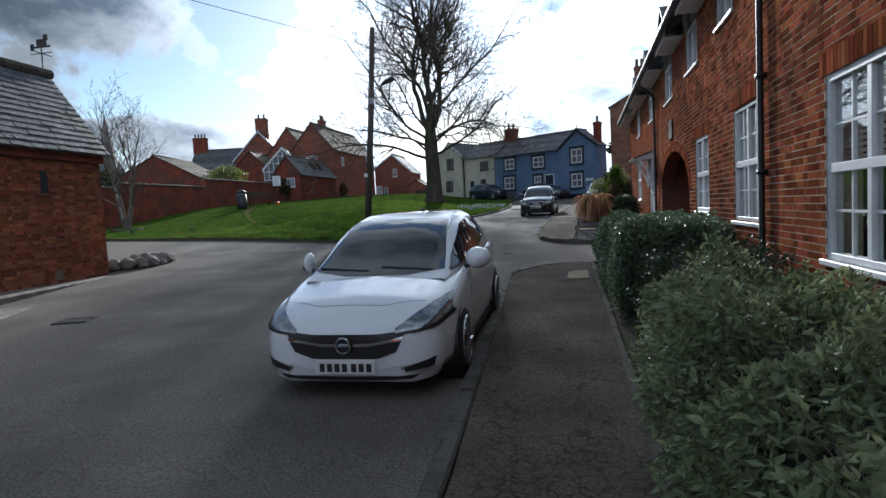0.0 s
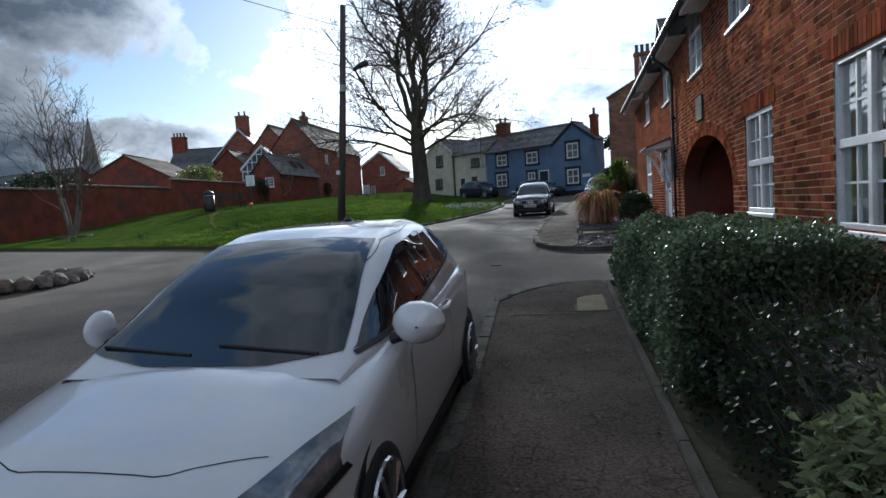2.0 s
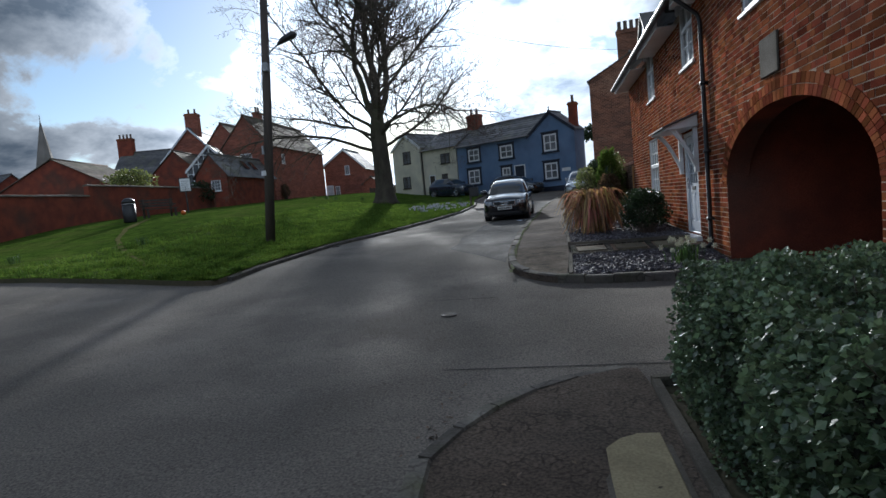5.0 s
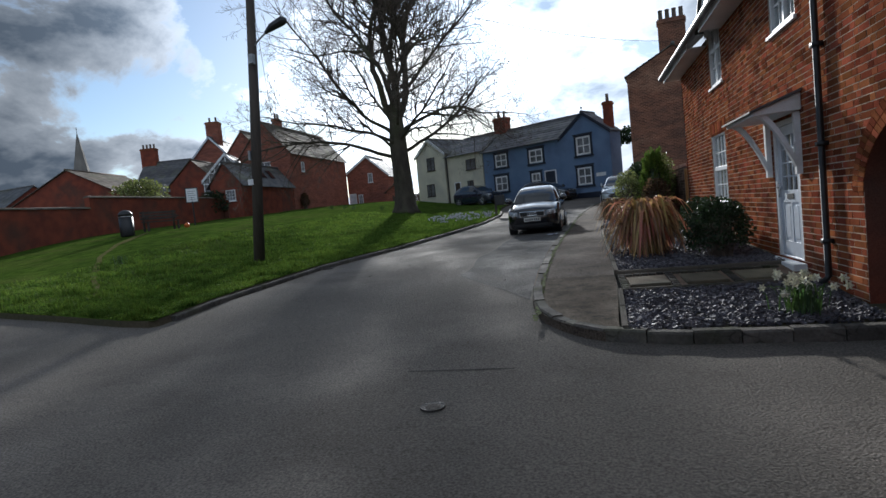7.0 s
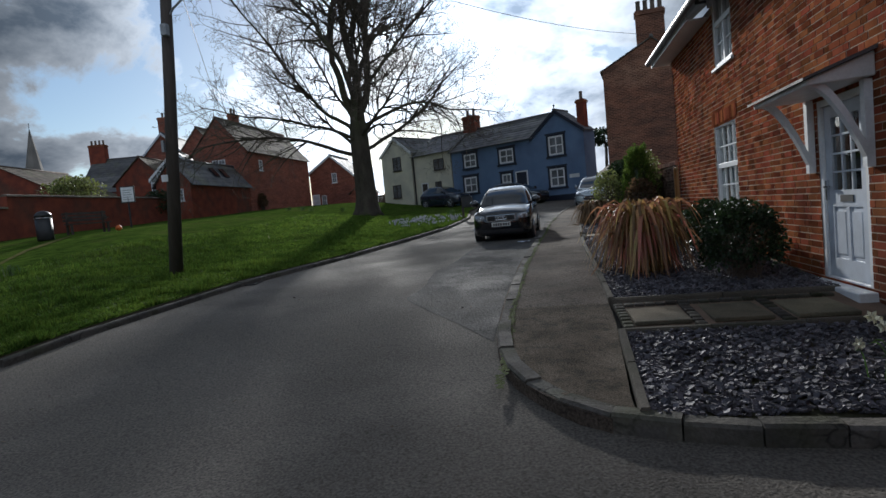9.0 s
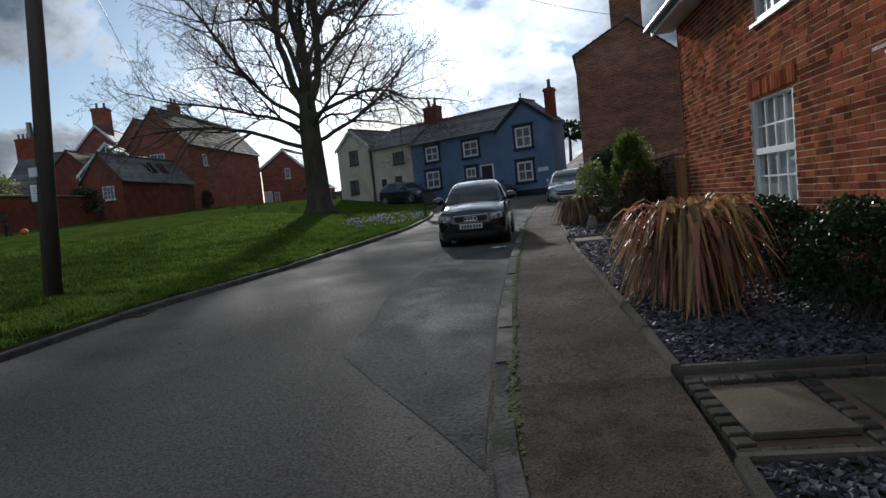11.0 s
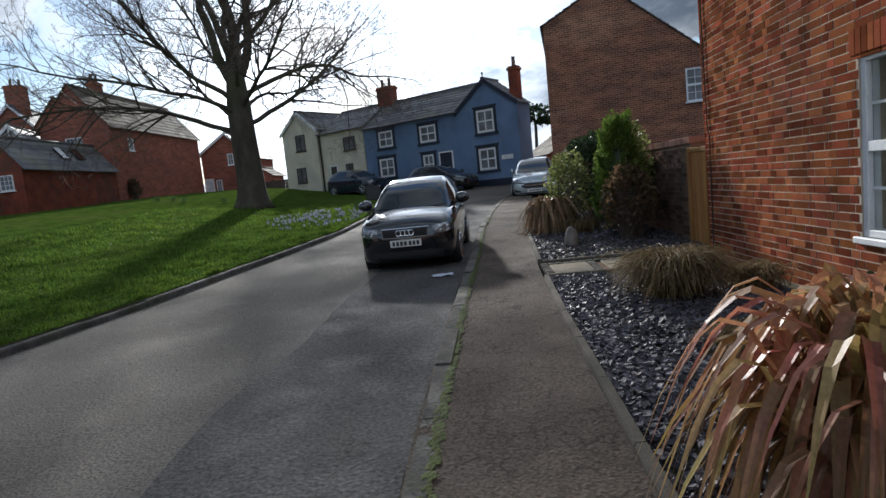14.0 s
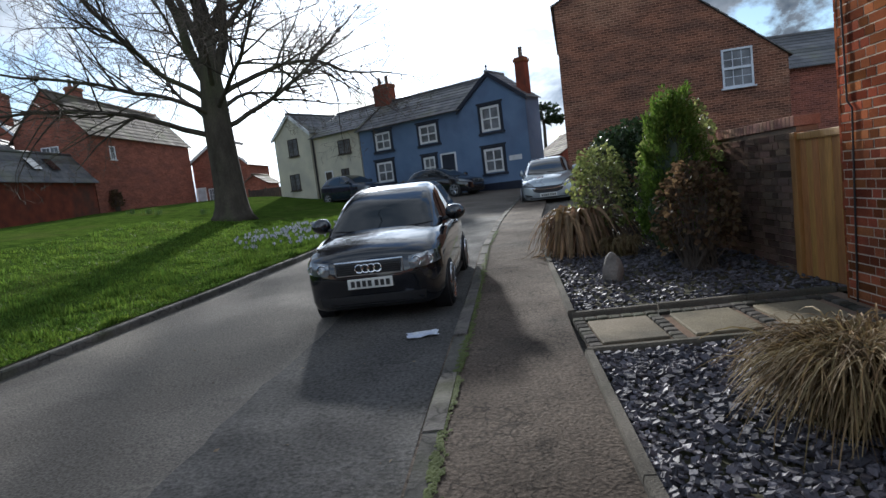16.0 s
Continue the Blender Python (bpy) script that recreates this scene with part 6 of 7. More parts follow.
for i in range(3):
    part("back_slat", Mesh().box(-0.85, 0.85, 0.26 + i * 0.02, 0.29 + i * 0.02, 0.55 + i * 0.14, 0.65 + i * 0.14), BENCH_WOOD, bh, bevel=0.004)
for x in (-0.7, 0.7):
    part("leg", Mesh().box(x - 0.04, x + 0.04, -0.22, -0.14, 0, 0.42), BENCH_WOOD, bh)
    part("leg", Mesh().box(x - 0.04, x + 0.04, 0.22, 0.3, 0, 0.95), BENCH_WOOD, bh)
    part("armrest", Mesh().box(x - 0.04, x + 0.04, -0.24, 0.3, 0.62, 0.67), BENCH_WOOD, bh)
ball = solo("orange_float", Mesh().tube([(0, 0, 0), (0, 0, 0.06), (0, 0, 0.16), (0, 0, 0.24)], [0.05, 0.13, 0.13, 0.04], 12), ORANGE, "small bright orange flower pot beside the bench", "flower pot", pose(-18.7, 35.0, green_z(-18.7, 35.0)), smooth=True)
sg = thing("notice_board", pose(-20.1, 37.6, green_z(-20.1, 37.6), 0, 0, 25), "white notice on a dark post at the green", "notice board")
part("post", Mesh().tube([(0, 0, 0), (0, 0, 1.5)], 0.04, 8), BLACK_PLASTIC, sg)
part("board", Mesh().box(-0.32, 0.32, -0.03, 0.03, 1.2, 2.0), BLACK_PLASTIC, sg, bevel=0.01)
part("notice", Mesh().box(-0.27, 0.27, -0.036, -0.031, 1.25, 1.95), WHITE, sg, "white sheet with unreadable lines")
for i in range(5):
    part("line", Mesh().box(-0.2, 0.2 - 0.06 * (i % 2), -0.039, -0.037, 1.35 + i * 0.11, 1.38 + i * 0.11), GALV, sg)
gr = thing("bollard", pose(-4.0, 38.6, green_z(-4.4, 38.6)), "dark litter bin on a post at the corner of the green", "bin")
part("post", Mesh().box(-0.05, 0.05, -0.05, 0.05, 0, 0.95), BENCH_WOOD, gr)
part("box", Mesh().box(0.0, 0.45, -0.2, 0.2, 0.45, 0.95), BLACK_PLASTIC, gr, bevel=0.03)
pap = Mesh()
pap.grid([[(x * 0.3 + 0.015 * math.sin(7 * y), y * 0.2, 0.012 + 0.02 * noise.noise((x * 3, y * 4, 2))) for x in np.linspace(-0.5, 0.5, 9)] for y in np.linspace(-0.5, 0.5, 7)])
solo("paper", pap, PAPER, "crumpled leaflet lying in the gutter", "litter", pose(-0.98, 26.9, road_z(-1, 26.9) + 0.01, 0, 0, 12))

# ---- cars ----
def spline(x, xs, ys):
    """smooth curve through the given stations"""
    xs, ys = np.asarray(xs, float), np.asarray(ys, float)
    i = int(np.clip(np.searchsorted(xs, x) - 1, 0, len(xs) - 2))
    h = xs[i + 1] - xs[i]
    t = np.clip((x - xs[i]) / h, 0, 1)
    s = np.diff(ys) / np.diff(xs)
    def slope(k):
        if k == 0: return s[0]
        if k == len(xs) - 1: return s[-1]
        return 0 if s[k - 1] * s[k] <= 0 else 2 * s[k - 1] * s[k] / (s[k - 1] + s[k])
    m0, m1 = slope(i), slope(i + 1)
    return float((2 * t**3 - 3 * t**2 + 1) * ys[i] + (t**3 - 2 * t**2 + t) * h * m0 + (-2 * t**3 + 3 * t**2) * ys[i + 1] + (t**3 - t**2) * h * m1)


def car(label, m, spec, paint, plate=True, cat="car"):
    """Local: front at y = 0, the length along +y, x to the side, z from the road."""
    c = thing("car", m, label, cat, "parked cars")
    S, L = spec, spec["length"]
    st = S["stations"]          # s, bottom, top of the side, half width, crown
    col = list(zip(*st))
    rows = []
    for s in np.linspace(0, L, 64):
        zb, zs, hw, cr = (spline(s, col[0], col[k]) for k in (1, 2, 3, 4))
        half = [(0.0, zb), (hw * 0.8, zb), (hw * 0.95, zb + 0.04), (hw * 0.985, zb + 0.12)]
        for t in (0.25, 0.4, 0.55, 0.7, 0.82, 0.91):
            bulge = 1 - 0.03 * (abs(t - 0.55) / 0.45) ** 2
            half.append((hw * bulge, zb + (zs - zb) * t))
        half += [(hw * 0.955, zs - (zs - zb) * 0.03), (hw * 0.90, zs + cr * 0.12), (hw * 0.75, zs + cr * 0.5), (hw * 0.5, zs + cr * 0.8), (hw * 0.25, zs + cr * 0.95), (0.0, zs + cr)]
        rows.append([(x, s, z) for x, z in half] + [(-x, s, z) for x, z in half[-2:0:-1]])
    b = Mesh()
    n = len(rows[0])
    b.v = [p for r in rows for p in r]
    b.f = [(i * n + k, i * n + (k + 1) % n, (i + 1) * n + (k + 1) % n, (i + 1) * n + k) for i in range(len(rows) - 1) for k in range(n)] + [tuple(range(n)), tuple(range(len(b.v) - 1, len(b.v) - n - 1, -1))]
    cb = S["cabin"]             # s, roof height, half width at the roof, half width at the belt, belt height
    cc = list(zip(*cb))
    rows2 = []
    for s in np.linspace(cb[0][0], cb[-1][0], 48):
        zr, hr, hb, zb = (spline(s, cc[0], cc[k]) for k in (1, 2, 3, 4))
        zr = max(zr, zb + 0.002)
        d = zr - zb
        half = [(hb, zb - 0.05)]
        for t in (0.1, 0.3, 0.5, 0.7, 0.85):
            half.append((hb + (hr - hb) * (t ** 1.25), zb + d * t))
        half += [(hr * 0.965, zb + d * 0.93), (hr * 0.87, zb + d * 0.972), (hr * 0.6, zb + d * 0.99), (hr * 0.3, zb + d), (0.0, zb + d * 1.002)]
        rows2.append([(x, s, z) for x, z in half] + [(-x, s, z) for x, z in half[-2::-1]])
    u = Mesh()
    u.grid(rows2)
    body = part("body", b, paint, c, smooth=True)
    cabin = part("cabin", u, paint, c, smooth=True)
    tree_b, tree_u = (BVHTree.FromPolygons(q.v, q.f) for q in (b, u))

    def patch(name, tree_, low, high, axis, side, material, off=0.006, nu=16, nv=7, parent=c, label=""):
        """A sheet laid on the body: low and high are lines of points in the two other axes, looked at along an axis from a side."""
        def line(pts, t):
            q = np.linspace(0, 1, len(pts))
            return np.interp(t, q, [p[0] for p in pts]), np.interp(t, q, [p[1] for p in pts])
        g = []
        for t in np.linspace(0, 1, nu):
            (a0, b0), (a1, b1) = line(low, t), line(high, t)
            row = []
            for v in np.linspace(0, 1, nv):
                a, bb = a0 + (a1 - a0) * v, b0 + (b1 - b0) * v
                o = Vector((a, side * 6, bb)) if axis == "y" else Vector((side * 6, a, bb)) if axis == "x" else Vector((a, bb, 6))
                d = Vector((0, -side, 0)) if axis == "y" else Vector((-side, 0, 0)) if axis == "x" else Vector((0, 0, -1))
                hit, nr, _, _ = tree_.ray_cast(o, d)
                if hit is None:
                    hit, nr, _, _ = tree_.find_nearest(o + d * 5.2)
                if nr.dot(d) > 0:
                    nr = -nr
                row.append(tuple(hit + nr * off))
            g.append(row)
        q = Mesh()
        q.grid(g)
        return part(name, q, material, parent, label, smooth=True)

    for nm, args in S["front"].items():
        patch(nm.rstrip("23"), tree_b, *args)
    for nm, args in S["glass"].items():
        patch(nm.rstrip("23"), tree_u, *args)
        if args[2] == "x":
            patch(nm.rstrip("23"), tree_u, args[0], args[1], "x", -args[3], *args[4:])
    # the plain bars stand for the letters
    if plate:
        y = S["plate_y"]
        pz = S["plate_z"]
        p = part("number_plate", Mesh().box(-0.26, 0.26, y - 0.012, y + 0.02, pz, pz + 0.112), PLATE, c, "white number plate", bevel=0.003)
        for i, x in enumerate((-0.2, -0.135, -0.07, -0.005, 0.075, 0.14, 0.205)):
            part("bar", Mesh().box(x - 0.022, x + 0.022, y - 0.015, y - 0.0125, pz + 0.022, pz + 0.09), PLATE_INK, p)
    R, W = S["wheel"], S["half"]
    for s in S["axles"]:
        for sd in (-1, 1):
            w = new("wheel")
            w.parent, w.matrix_local = c, Matrix.Translation((sd * (W - 0.1), s, R)) @ pose(0, 0, 0, 0, 90 * sd, 0)
            part("arch", Mesh().tube([(0, 0, -0.1), (0, 0, 0.088)], R + 0.055, 28), BLACK_PLASTIC, w, smooth=False)
            part("tyre", Mesh().tube([(0, 0, -0.09), (0, 0, 0.085), (0, 0, 0.108), (0, 0, 0.112)], [R, R, R - 0.02, R - 0.075], 28), RUBBER, w, smooth=True)
            part("hub", Mesh().tube([(0, 0, 0.06), (0, 0, 0.114)], R - 0.075, 24), BLACK_PLASTIC, w)
            for k in range(5):
                a = k * 2 * math.pi / 5
                ca, sa = math.cos(a), math.sin(a)
                sp_ = Mesh()
                for t in (-0.2, 0.2):
                    ct, s_t = math.cos(a + t), math.sin(a + t)
                    sp_.tube([(ca * 0.03, sa * 0.03, 0.124), (ct * (R - 0.085), s_t * (R - 0.085), 0.118)], 0.018, 5)
                part("spoke", sp_, ALLOY, w)
            part("rim", Mesh().tube([(math.cos(t) * (R - 0.082), math.sin(t) * (R - 0.082), 0.114) for t in np.linspace(0, 2 * math.pi, 25)], 0.012, 5, cap=False), ALLOY, w)
    for sd in (-1, 1):
        s, z = S["mirror"]
        folded = sd < 0 and S.get("folded", False)
        out, wide = (-0.01, 0.05) if folded else (0.10, 0.135)
        mm = Mesh()
        mm.tube([(sd * (W - 0.06), s, z), (sd * (W + 0.05), s - 0.01, z + 0.04)], 0.03, 8)
        mi = part("wing_mirror", mm, BLACK_PLASTIC, c)
        sh = Mesh()
        sh.grid([[(sd * (W + out) + wide * math.cos(a) * math.sin(b2) * (1 - 0.12 * sd * math.cos(a)), s + 0.01 - 0.12 * math.cos(b2), z + 0.08 + (0.105 - 0.02 * sd * math.cos(a)) * math.sin(a) * math.sin(b2)) for a in np.linspace(0, 2 * math.pi, 17)] for b2 in np.linspace(0.05, math.pi * 0.66, 9)])
        part("mirror_shell", sh, paint, mi, smooth=True)
        if not folded:
            part("mirror_glass", Mesh().box(sd * (W + 0.10) - 0.08, sd * (W + 0.10) + 0.08, s + 0.035, s + 0.045, z + 0.02, z + 0.14), CHROME, mi)
        hy, hz = S["handle"]
        part("door_handle", Mesh().tube([(sd * (W - 0.012), hy, hz), (sd * (W + 0.022), hy + 0.04, hz + 0.003), (sd * (W + 0.022), hy + 0.18, hz + 0.012), (sd * (W - 0.012), hy + 0.22, hz + 0.016)], [0.012, 0.018, 0.018, 0.012], 7), paint, c, smooth=True)
        part("sill_trim", Mesh().box(sd * (W - 0.05) - 0.02, sd * (W - 0.05) + 0.02, S["axles"][0] + 0.4, S["axles"][1] - 0.4, 0.17, 0.22), BLACK_PLASTIC, c)
    ws = S["wiper"]
    for x0, x1 in ((-0.1, -0.62), (0.55, 0.02)):
        part("wiper", Mesh().tube([(x0, ws[0], ws[1]), (x1, ws[0] + 0.06, ws[1] + 0.03)], 0.009, 5), BLACK_PLASTIC, c)
    part("aerial_base", Mesh().tube([(0, S["roof_y"], S["roof_z"] - 0.01), (0, S["roof_y"] + 0.02, S["roof_z"] + 0.03)], [0.05, 0.02], 10), BLACK_PLASTIC, c)
    return c


def mirror_x(p):
    return [(-x, z) for x, z in p]


hl_lo, hl_hi = [(0.43, 0.555), (0.6, 0.575), (0.74, 0.60), (0.83, 0.66)], [(0.43, 0.60), (0.58, 0.70), (0.70, 0.765), (0.80, 0.80)]
GLASS_A = dict(
    windscreen=([(-0.66, 0.955), (-0.3, 0.915), (0.3, 0.915), (0.66, 0.955)], [(-0.53, 1.39), (-0.25, 1.41), (0.25, 1.41), (0.53, 1.39)], "y", -1, CAR_GLASS, 0.008, 20, 12),
    side_window=([(1.06, 0.952), (1.5, 0.99), (2.1, 1.05), (2.64, 1.105)], [(1.1, 0.962), (1.5, 1.14), (2.05, 1.335), (2.64, 1.39)], "x", 1, CAR_GLASS, 0.007, 20, 8),
    side_window2=([(2.69, 1.11), (3.05, 1.15), (3.46, 1.19)], [(2.69, 1.39), (3.05, 1.36), (3.42, 1.21)], "x", 1, CAR_GLASS, 0.007, 14, 8),
    window_trim=([(1.05, 0.93), (1.9, 1.012), (2.7, 1.09), (3.47, 1.17)], [(1.05, 0.946), (1.9, 1.028), (2.7, 1.108), (3.47, 1.188)], "x", 1, BLACK_PLASTIC, 0.009, 28, 2),
    door_gap=([(1.25, 1.09), (1.6, 1.245), (2.05, 1.385), (2.67, 1.43)], [(1.25, 1.0925), (1.6, 1.2475), (2.05, 1.3875), (2.67, 1.4325)], "x", 1, BLACK_PLASTIC, 0.003, 24, 2),
    rear_window=([(-0.55, 1.05), (0.55, 1.05)], [(-0.5, 1.34), (0.5, 1.34)], "y", 1, CAR_GLASS, 0.007, 12, 8))
CORSA = dict(folded=True, length=4.02, half=0.87, wheel=0.305, axles=(0.83, 3.34), plate_y=-0.01, plate_z=0.235, mirror=(1.3, 0.94), handle=(2.28, 0.88), wiper=(1.0, 0.955), roof_y=3.0, roof_z=1.475,
             stations=[(0, 0.19, 0.52, 0.48, 0.04), (0.06, 0.15, 0.60, 0.66, 0.05), (0.16, 0.14, 0.66, 0.76, 0.07), (0.35, 0.18, 0.72, 0.81, 0.10), (0.7, 0.18, 0.79, 0.862, 0.10), (1.1, 0.18, 0.885, 0.87, 0.045), (1.5, 0.18, 0.95, 0.87, 0.03), (2.4, 0.18, 0.98, 0.87, 0.03), (3.2, 0.18, 1.01, 0.865, 0.03), (3.65, 0.22, 1.0, 0.83, 0.03), (3.9, 0.3, 0.93, 0.74, 0.03), (4.02, 0.4, 0.82, 0.6, 0.02)],
             cabin=[(0.86, 0.885, 0.66, 0.70, 0.875), (1.0, 0.945, 0.66, 0.73, 0.9), (1.25, 1.06, 0.63, 0.78, 0.94), (1.6, 1.25, 0.60, 0.82, 0.95), (2.0, 1.405, 0.58, 0.83, 0.96), (2.4, 1.47, 0.57, 0.83, 0.97), (2.9, 1.475, 0.56, 0.82, 0.99), (3.3, 1.425, 0.54, 0.80, 1.0), (3.6, 1.31, 0.52, 0.76, 1.0), (3.85, 1.08, 0.5, 0.68, 0.97), (3.93, 0.98, 0.5, 0.62, 0.93)],
             front=dict(grille=([(-0.44, 0.42), (-0.28, 0.36), (0.28, 0.36), (0.44, 0.42)], [(-0.52, 0.585), (-0.28, 0.56), (0.28, 0.56), (0.52, 0.585)], "y", -1, BLACK_PLASTIC, 0.007, 20, 6),
                        grille_bar=([(-0.49, 0.515), (-0.2, 0.465), (0.2, 0.465), (0.49, 0.515)], [(-0.5, 0.54), (-0.2, 0.49), (0.2, 0.49), (0.5, 0.54)], "y", -1, CHROME, 0.016, 20, 3),
                        headlight=(hl_lo, hl_hi, "y", -1, LAMP_GLASS, 0.008, 14, 7), headlight2=(mirror_x(hl_lo), mirror_x(hl_hi), "y", -1, LAMP_GLASS, 0.008, 14, 7),
                        lamp_bezel=([(0.43, 0.548), (0.6, 0.566), (0.74, 0.59), (0.84, 0.65)], [(0.43, 0.565), (0.6, 0.59), (0.74, 0.62), (0.83, 0.68)], "y", -1, BLACK_PLASTIC, 0.012, 14, 3),
                        lamp_bezel2=([(-0.43, 0.548), (-0.6, 0.566), (-0.74, 0.59), (-0.84, 0.65)], [(-0.43, 0.565), (-0.6, 0.59), (-0.74, 0.62), (-0.83, 0.68)], "y", -1, BLACK_PLASTIC, 0.012, 14, 3),
                        fog_light=([(0.5, 0.25), (0.72, 0.28)], [(0.5, 0.29), (0.74, 0.36)], "y", -1, BLACK_PLASTIC, 0.008, 8, 4), fog_light2=([(-0.5, 0.25), (-0.72, 0.28)], [(-0.5, 0.29), (-0.74, 0.36)], "y", -1, BLACK_PLASTIC, 0.008, 8, 4),
                        lower_grille=([(-0.55, 0.19), (0, 0.185), (0.55, 0.19)], [(-0.62, 0.225), (0, 0.215), (0.62, 0.225)], "y", -1, BLACK_PLASTIC, 0.007, 16, 3),
                        bonnet_seam=([(-0.62, 0.36), (-0.3, 0.22), (0.3, 0.22), (0.62, 0.36)], [(-0.62, 0.366), (-0.3, 0.225), (0.3, 0.225), (0.62, 0.366)], "z", 1, BLACK_PLASTIC, 0.002, 24, 2),
                        tail_light=([(0.5, 0.86), (0.72, 0.82)], [(0.5, 0.95), (0.72, 0.98)], "y", 1, RED_LENS, 0.008, 8, 5), tail_light2=([(-0.5, 0.86), (-0.72, 0.82)], [(-0.5, 0.95), (-0.72, 0.98)], "y", 1, RED_LENS, 0.008, 8, 5),
                        side_light=([(3.55, 0.9), (3.86, 0.86)], [(3.6, 0.99), (3.86, 0.98)], "x", 1, RED_LENS, 0.006, 6, 4),
                        door_seam=([(1.45, 0.25), (1.452, 0.9)], [(1.46, 0.25), (1.462, 0.9)], "x", 1, BLACK_PLASTIC, 0.002, 8, 2),
                        door_seam2=([(2.56, 0.3), (2.572, 0.95)], [(2.57, 0.3), (2.582, 0.95)], "x", 1, BLACK_PLASTIC, 0.002, 8, 2)),
             glass=GLASS_A)
white_car = car("white three-door hatchback parked at the kerb", Matrix.Translation((-1.80, 4.3, road_z(-1.9, 4.3))) @ pose(0, 0, 0, 1.45, 0, 0.6) @ Matrix.Scale(0.975, 4), CORSA, CAR_WHITE)
badge = part("badge", Mesh().tube([(0.062 * math.cos(t), -0.032, 0.475 + 0.062 * math.sin(t)) for t in np.linspace(0, 2 * math.pi, 21)], 0.011, 6, cap=False).box(-0.05, 0.05, -0.036, -0.028, 0.467, 0.483), CHROME, white_car, "round chrome badge ring")

GLASS_B = dict(
    windscreen=([(-0.66, 1.03), (-0.3, 1.01), (0.3, 1.01), (0.66, 1.03)], [(-0.52, 1.46), (-0.25, 1.475), (0.25, 1.475), (0.52, 1.46)], "y", -1, CAR_GLASS, 0.008, 20, 12),
    side_window=([(1.3, 1.02), (1.7, 1.02), (2.05, 1.02)], [(1.35, 1.1), (1.75, 1.4), (2.05, 1.45)], "x", 1, CAR_GLASS, 0.007, 14, 8),
    side_window2=([(2.12, 1.02), (2.6, 1.03), (3.05, 1.05)], [(2.12, 1.45), (2.6, 1.44), (3.05, 1.38)], "x", 1, CAR_GLASS, 0.007, 14, 8))
lamp_lo, lamp_hi = [(0.47, 0.62), (0.62, 0.62), (0.79, 0.65)], [(0.46, 0.745), (0.62, 0.765), (0.76, 0.78)]
HATCH = dict(length=3.83, half=0.835, wheel=0.295, axles=(0.75, 3.15), plate_y=-0.02, plate_z=0.44, mirror=(1.32, 1.02), handle=(2.0, 0.9), wiper=(0.95, 0.99), roof_y=2.9, roof_z=1.54,
             stations=[(0, 0.26, 0.70, 0.56, 0.02), (0.05, 0.20, 0.76, 0.68, 0.05), (0.18, 0.18, 0.80, 0.77, 0.08), (0.4, 0.18, 0.85, 0.815, 0.10), (0.8, 0.18, 0.93, 0.835, 0.09), (1.2, 0.18, 0.98, 0.835, 0.05), (2.2, 0.18, 1.0, 0.835, 0.03), (3.2, 0.2, 1.03, 0.82, 0.03), (3.6, 0.24, 1.02, 0.78, 0.02), (3.83, 0.35, 0.95, 0.66, 0.02)],
             cabin=[(0.85, 0.98, 0.66, 0.68, 0.97), (1.1, 1.13, 0.62, 0.76, 0.99), (1.45, 1.34, 0.59, 0.795, 1.0), (1.8, 1.48, 0.57, 0.80, 1.0), (2.2, 1.54, 0.56, 0.80, 1.01), (2.8, 1.535, 0.55, 0.79, 1.02), (3.3, 1.43, 0.53, 0.76, 1.03), (3.6, 1.25, 0.52, 0.72, 1.02), (3.75, 1.05, 0.52, 0.66, 1.0)],
             front=dict(grille=([(-0.36, 0.60), (0.36, 0.60)], [(-0.38, 0.735), (0.38, 0.735)], "y", -1, BLACK_PLASTIC, 0.008, 14, 5),
                        grille_frame=([(-0.39, 0.588), (0.39, 0.588)], [(-0.38, 0.602), (0.38, 0.602)], "y", -1, CHROME, 0.014, 14, 2), grille_frame2=([(-0.395, 0.733), (0.395, 0.733)], [(-0.395, 0.747), (0.395, 0.747)], "y", -1, CHROME, 0.014, 14, 2),
                        headlight=(lamp_lo, lamp_hi, "y", -1, LAMP_GLASS, 0.008, 12, 6), headlight2=(mirror_x(lamp_lo), mirror_x(lamp_hi), "y", -1, LAMP_GLASS, 0.008, 12, 6),
                        lower_grille=([(-0.6, 0.25), (0.6, 0.25)], [(-0.62, 0.36), (0.62, 0.36)], "y", -1, BLACK_PLASTIC, 0.007, 14, 3),
                        bumper_seam=([(-0.74, 0.565), (0.74, 0.565)], [(-0.74, 0.575), (0.74, 0.575)], "y", -1, BLACK_PLASTIC, 0.003, 20, 2)),
             glass=GLASS_B)
dark_car = car("black compact hatchback parked at the kerb", Matrix.Translation((-1.54, 27.55, road_z(-1.54, 27.55) - 0.015)) @ pose(0, 0, 0, 1.45, 0, -3.0) @ Matrix.Scale(0.94, 4), HATCH, CAR_BLACK)
for i in range(4):
    part("badge_ring", Mesh().tube([(-0.105 + i * 0.07 + 0.045 * math.cos(t), -0.03, 0.667 + 0.045 * math.sin(t)) for t in np.linspace(0, 2 * math.pi, 17)], 0.008, 5, cap=False), CHROME, dark_car)
for x in (-0.39, 0.385):
    part("grille_frame", Mesh().box(x, x + 0.012, -0.024, 0.02, 0.592, 0.745), CHROME, dark_car)
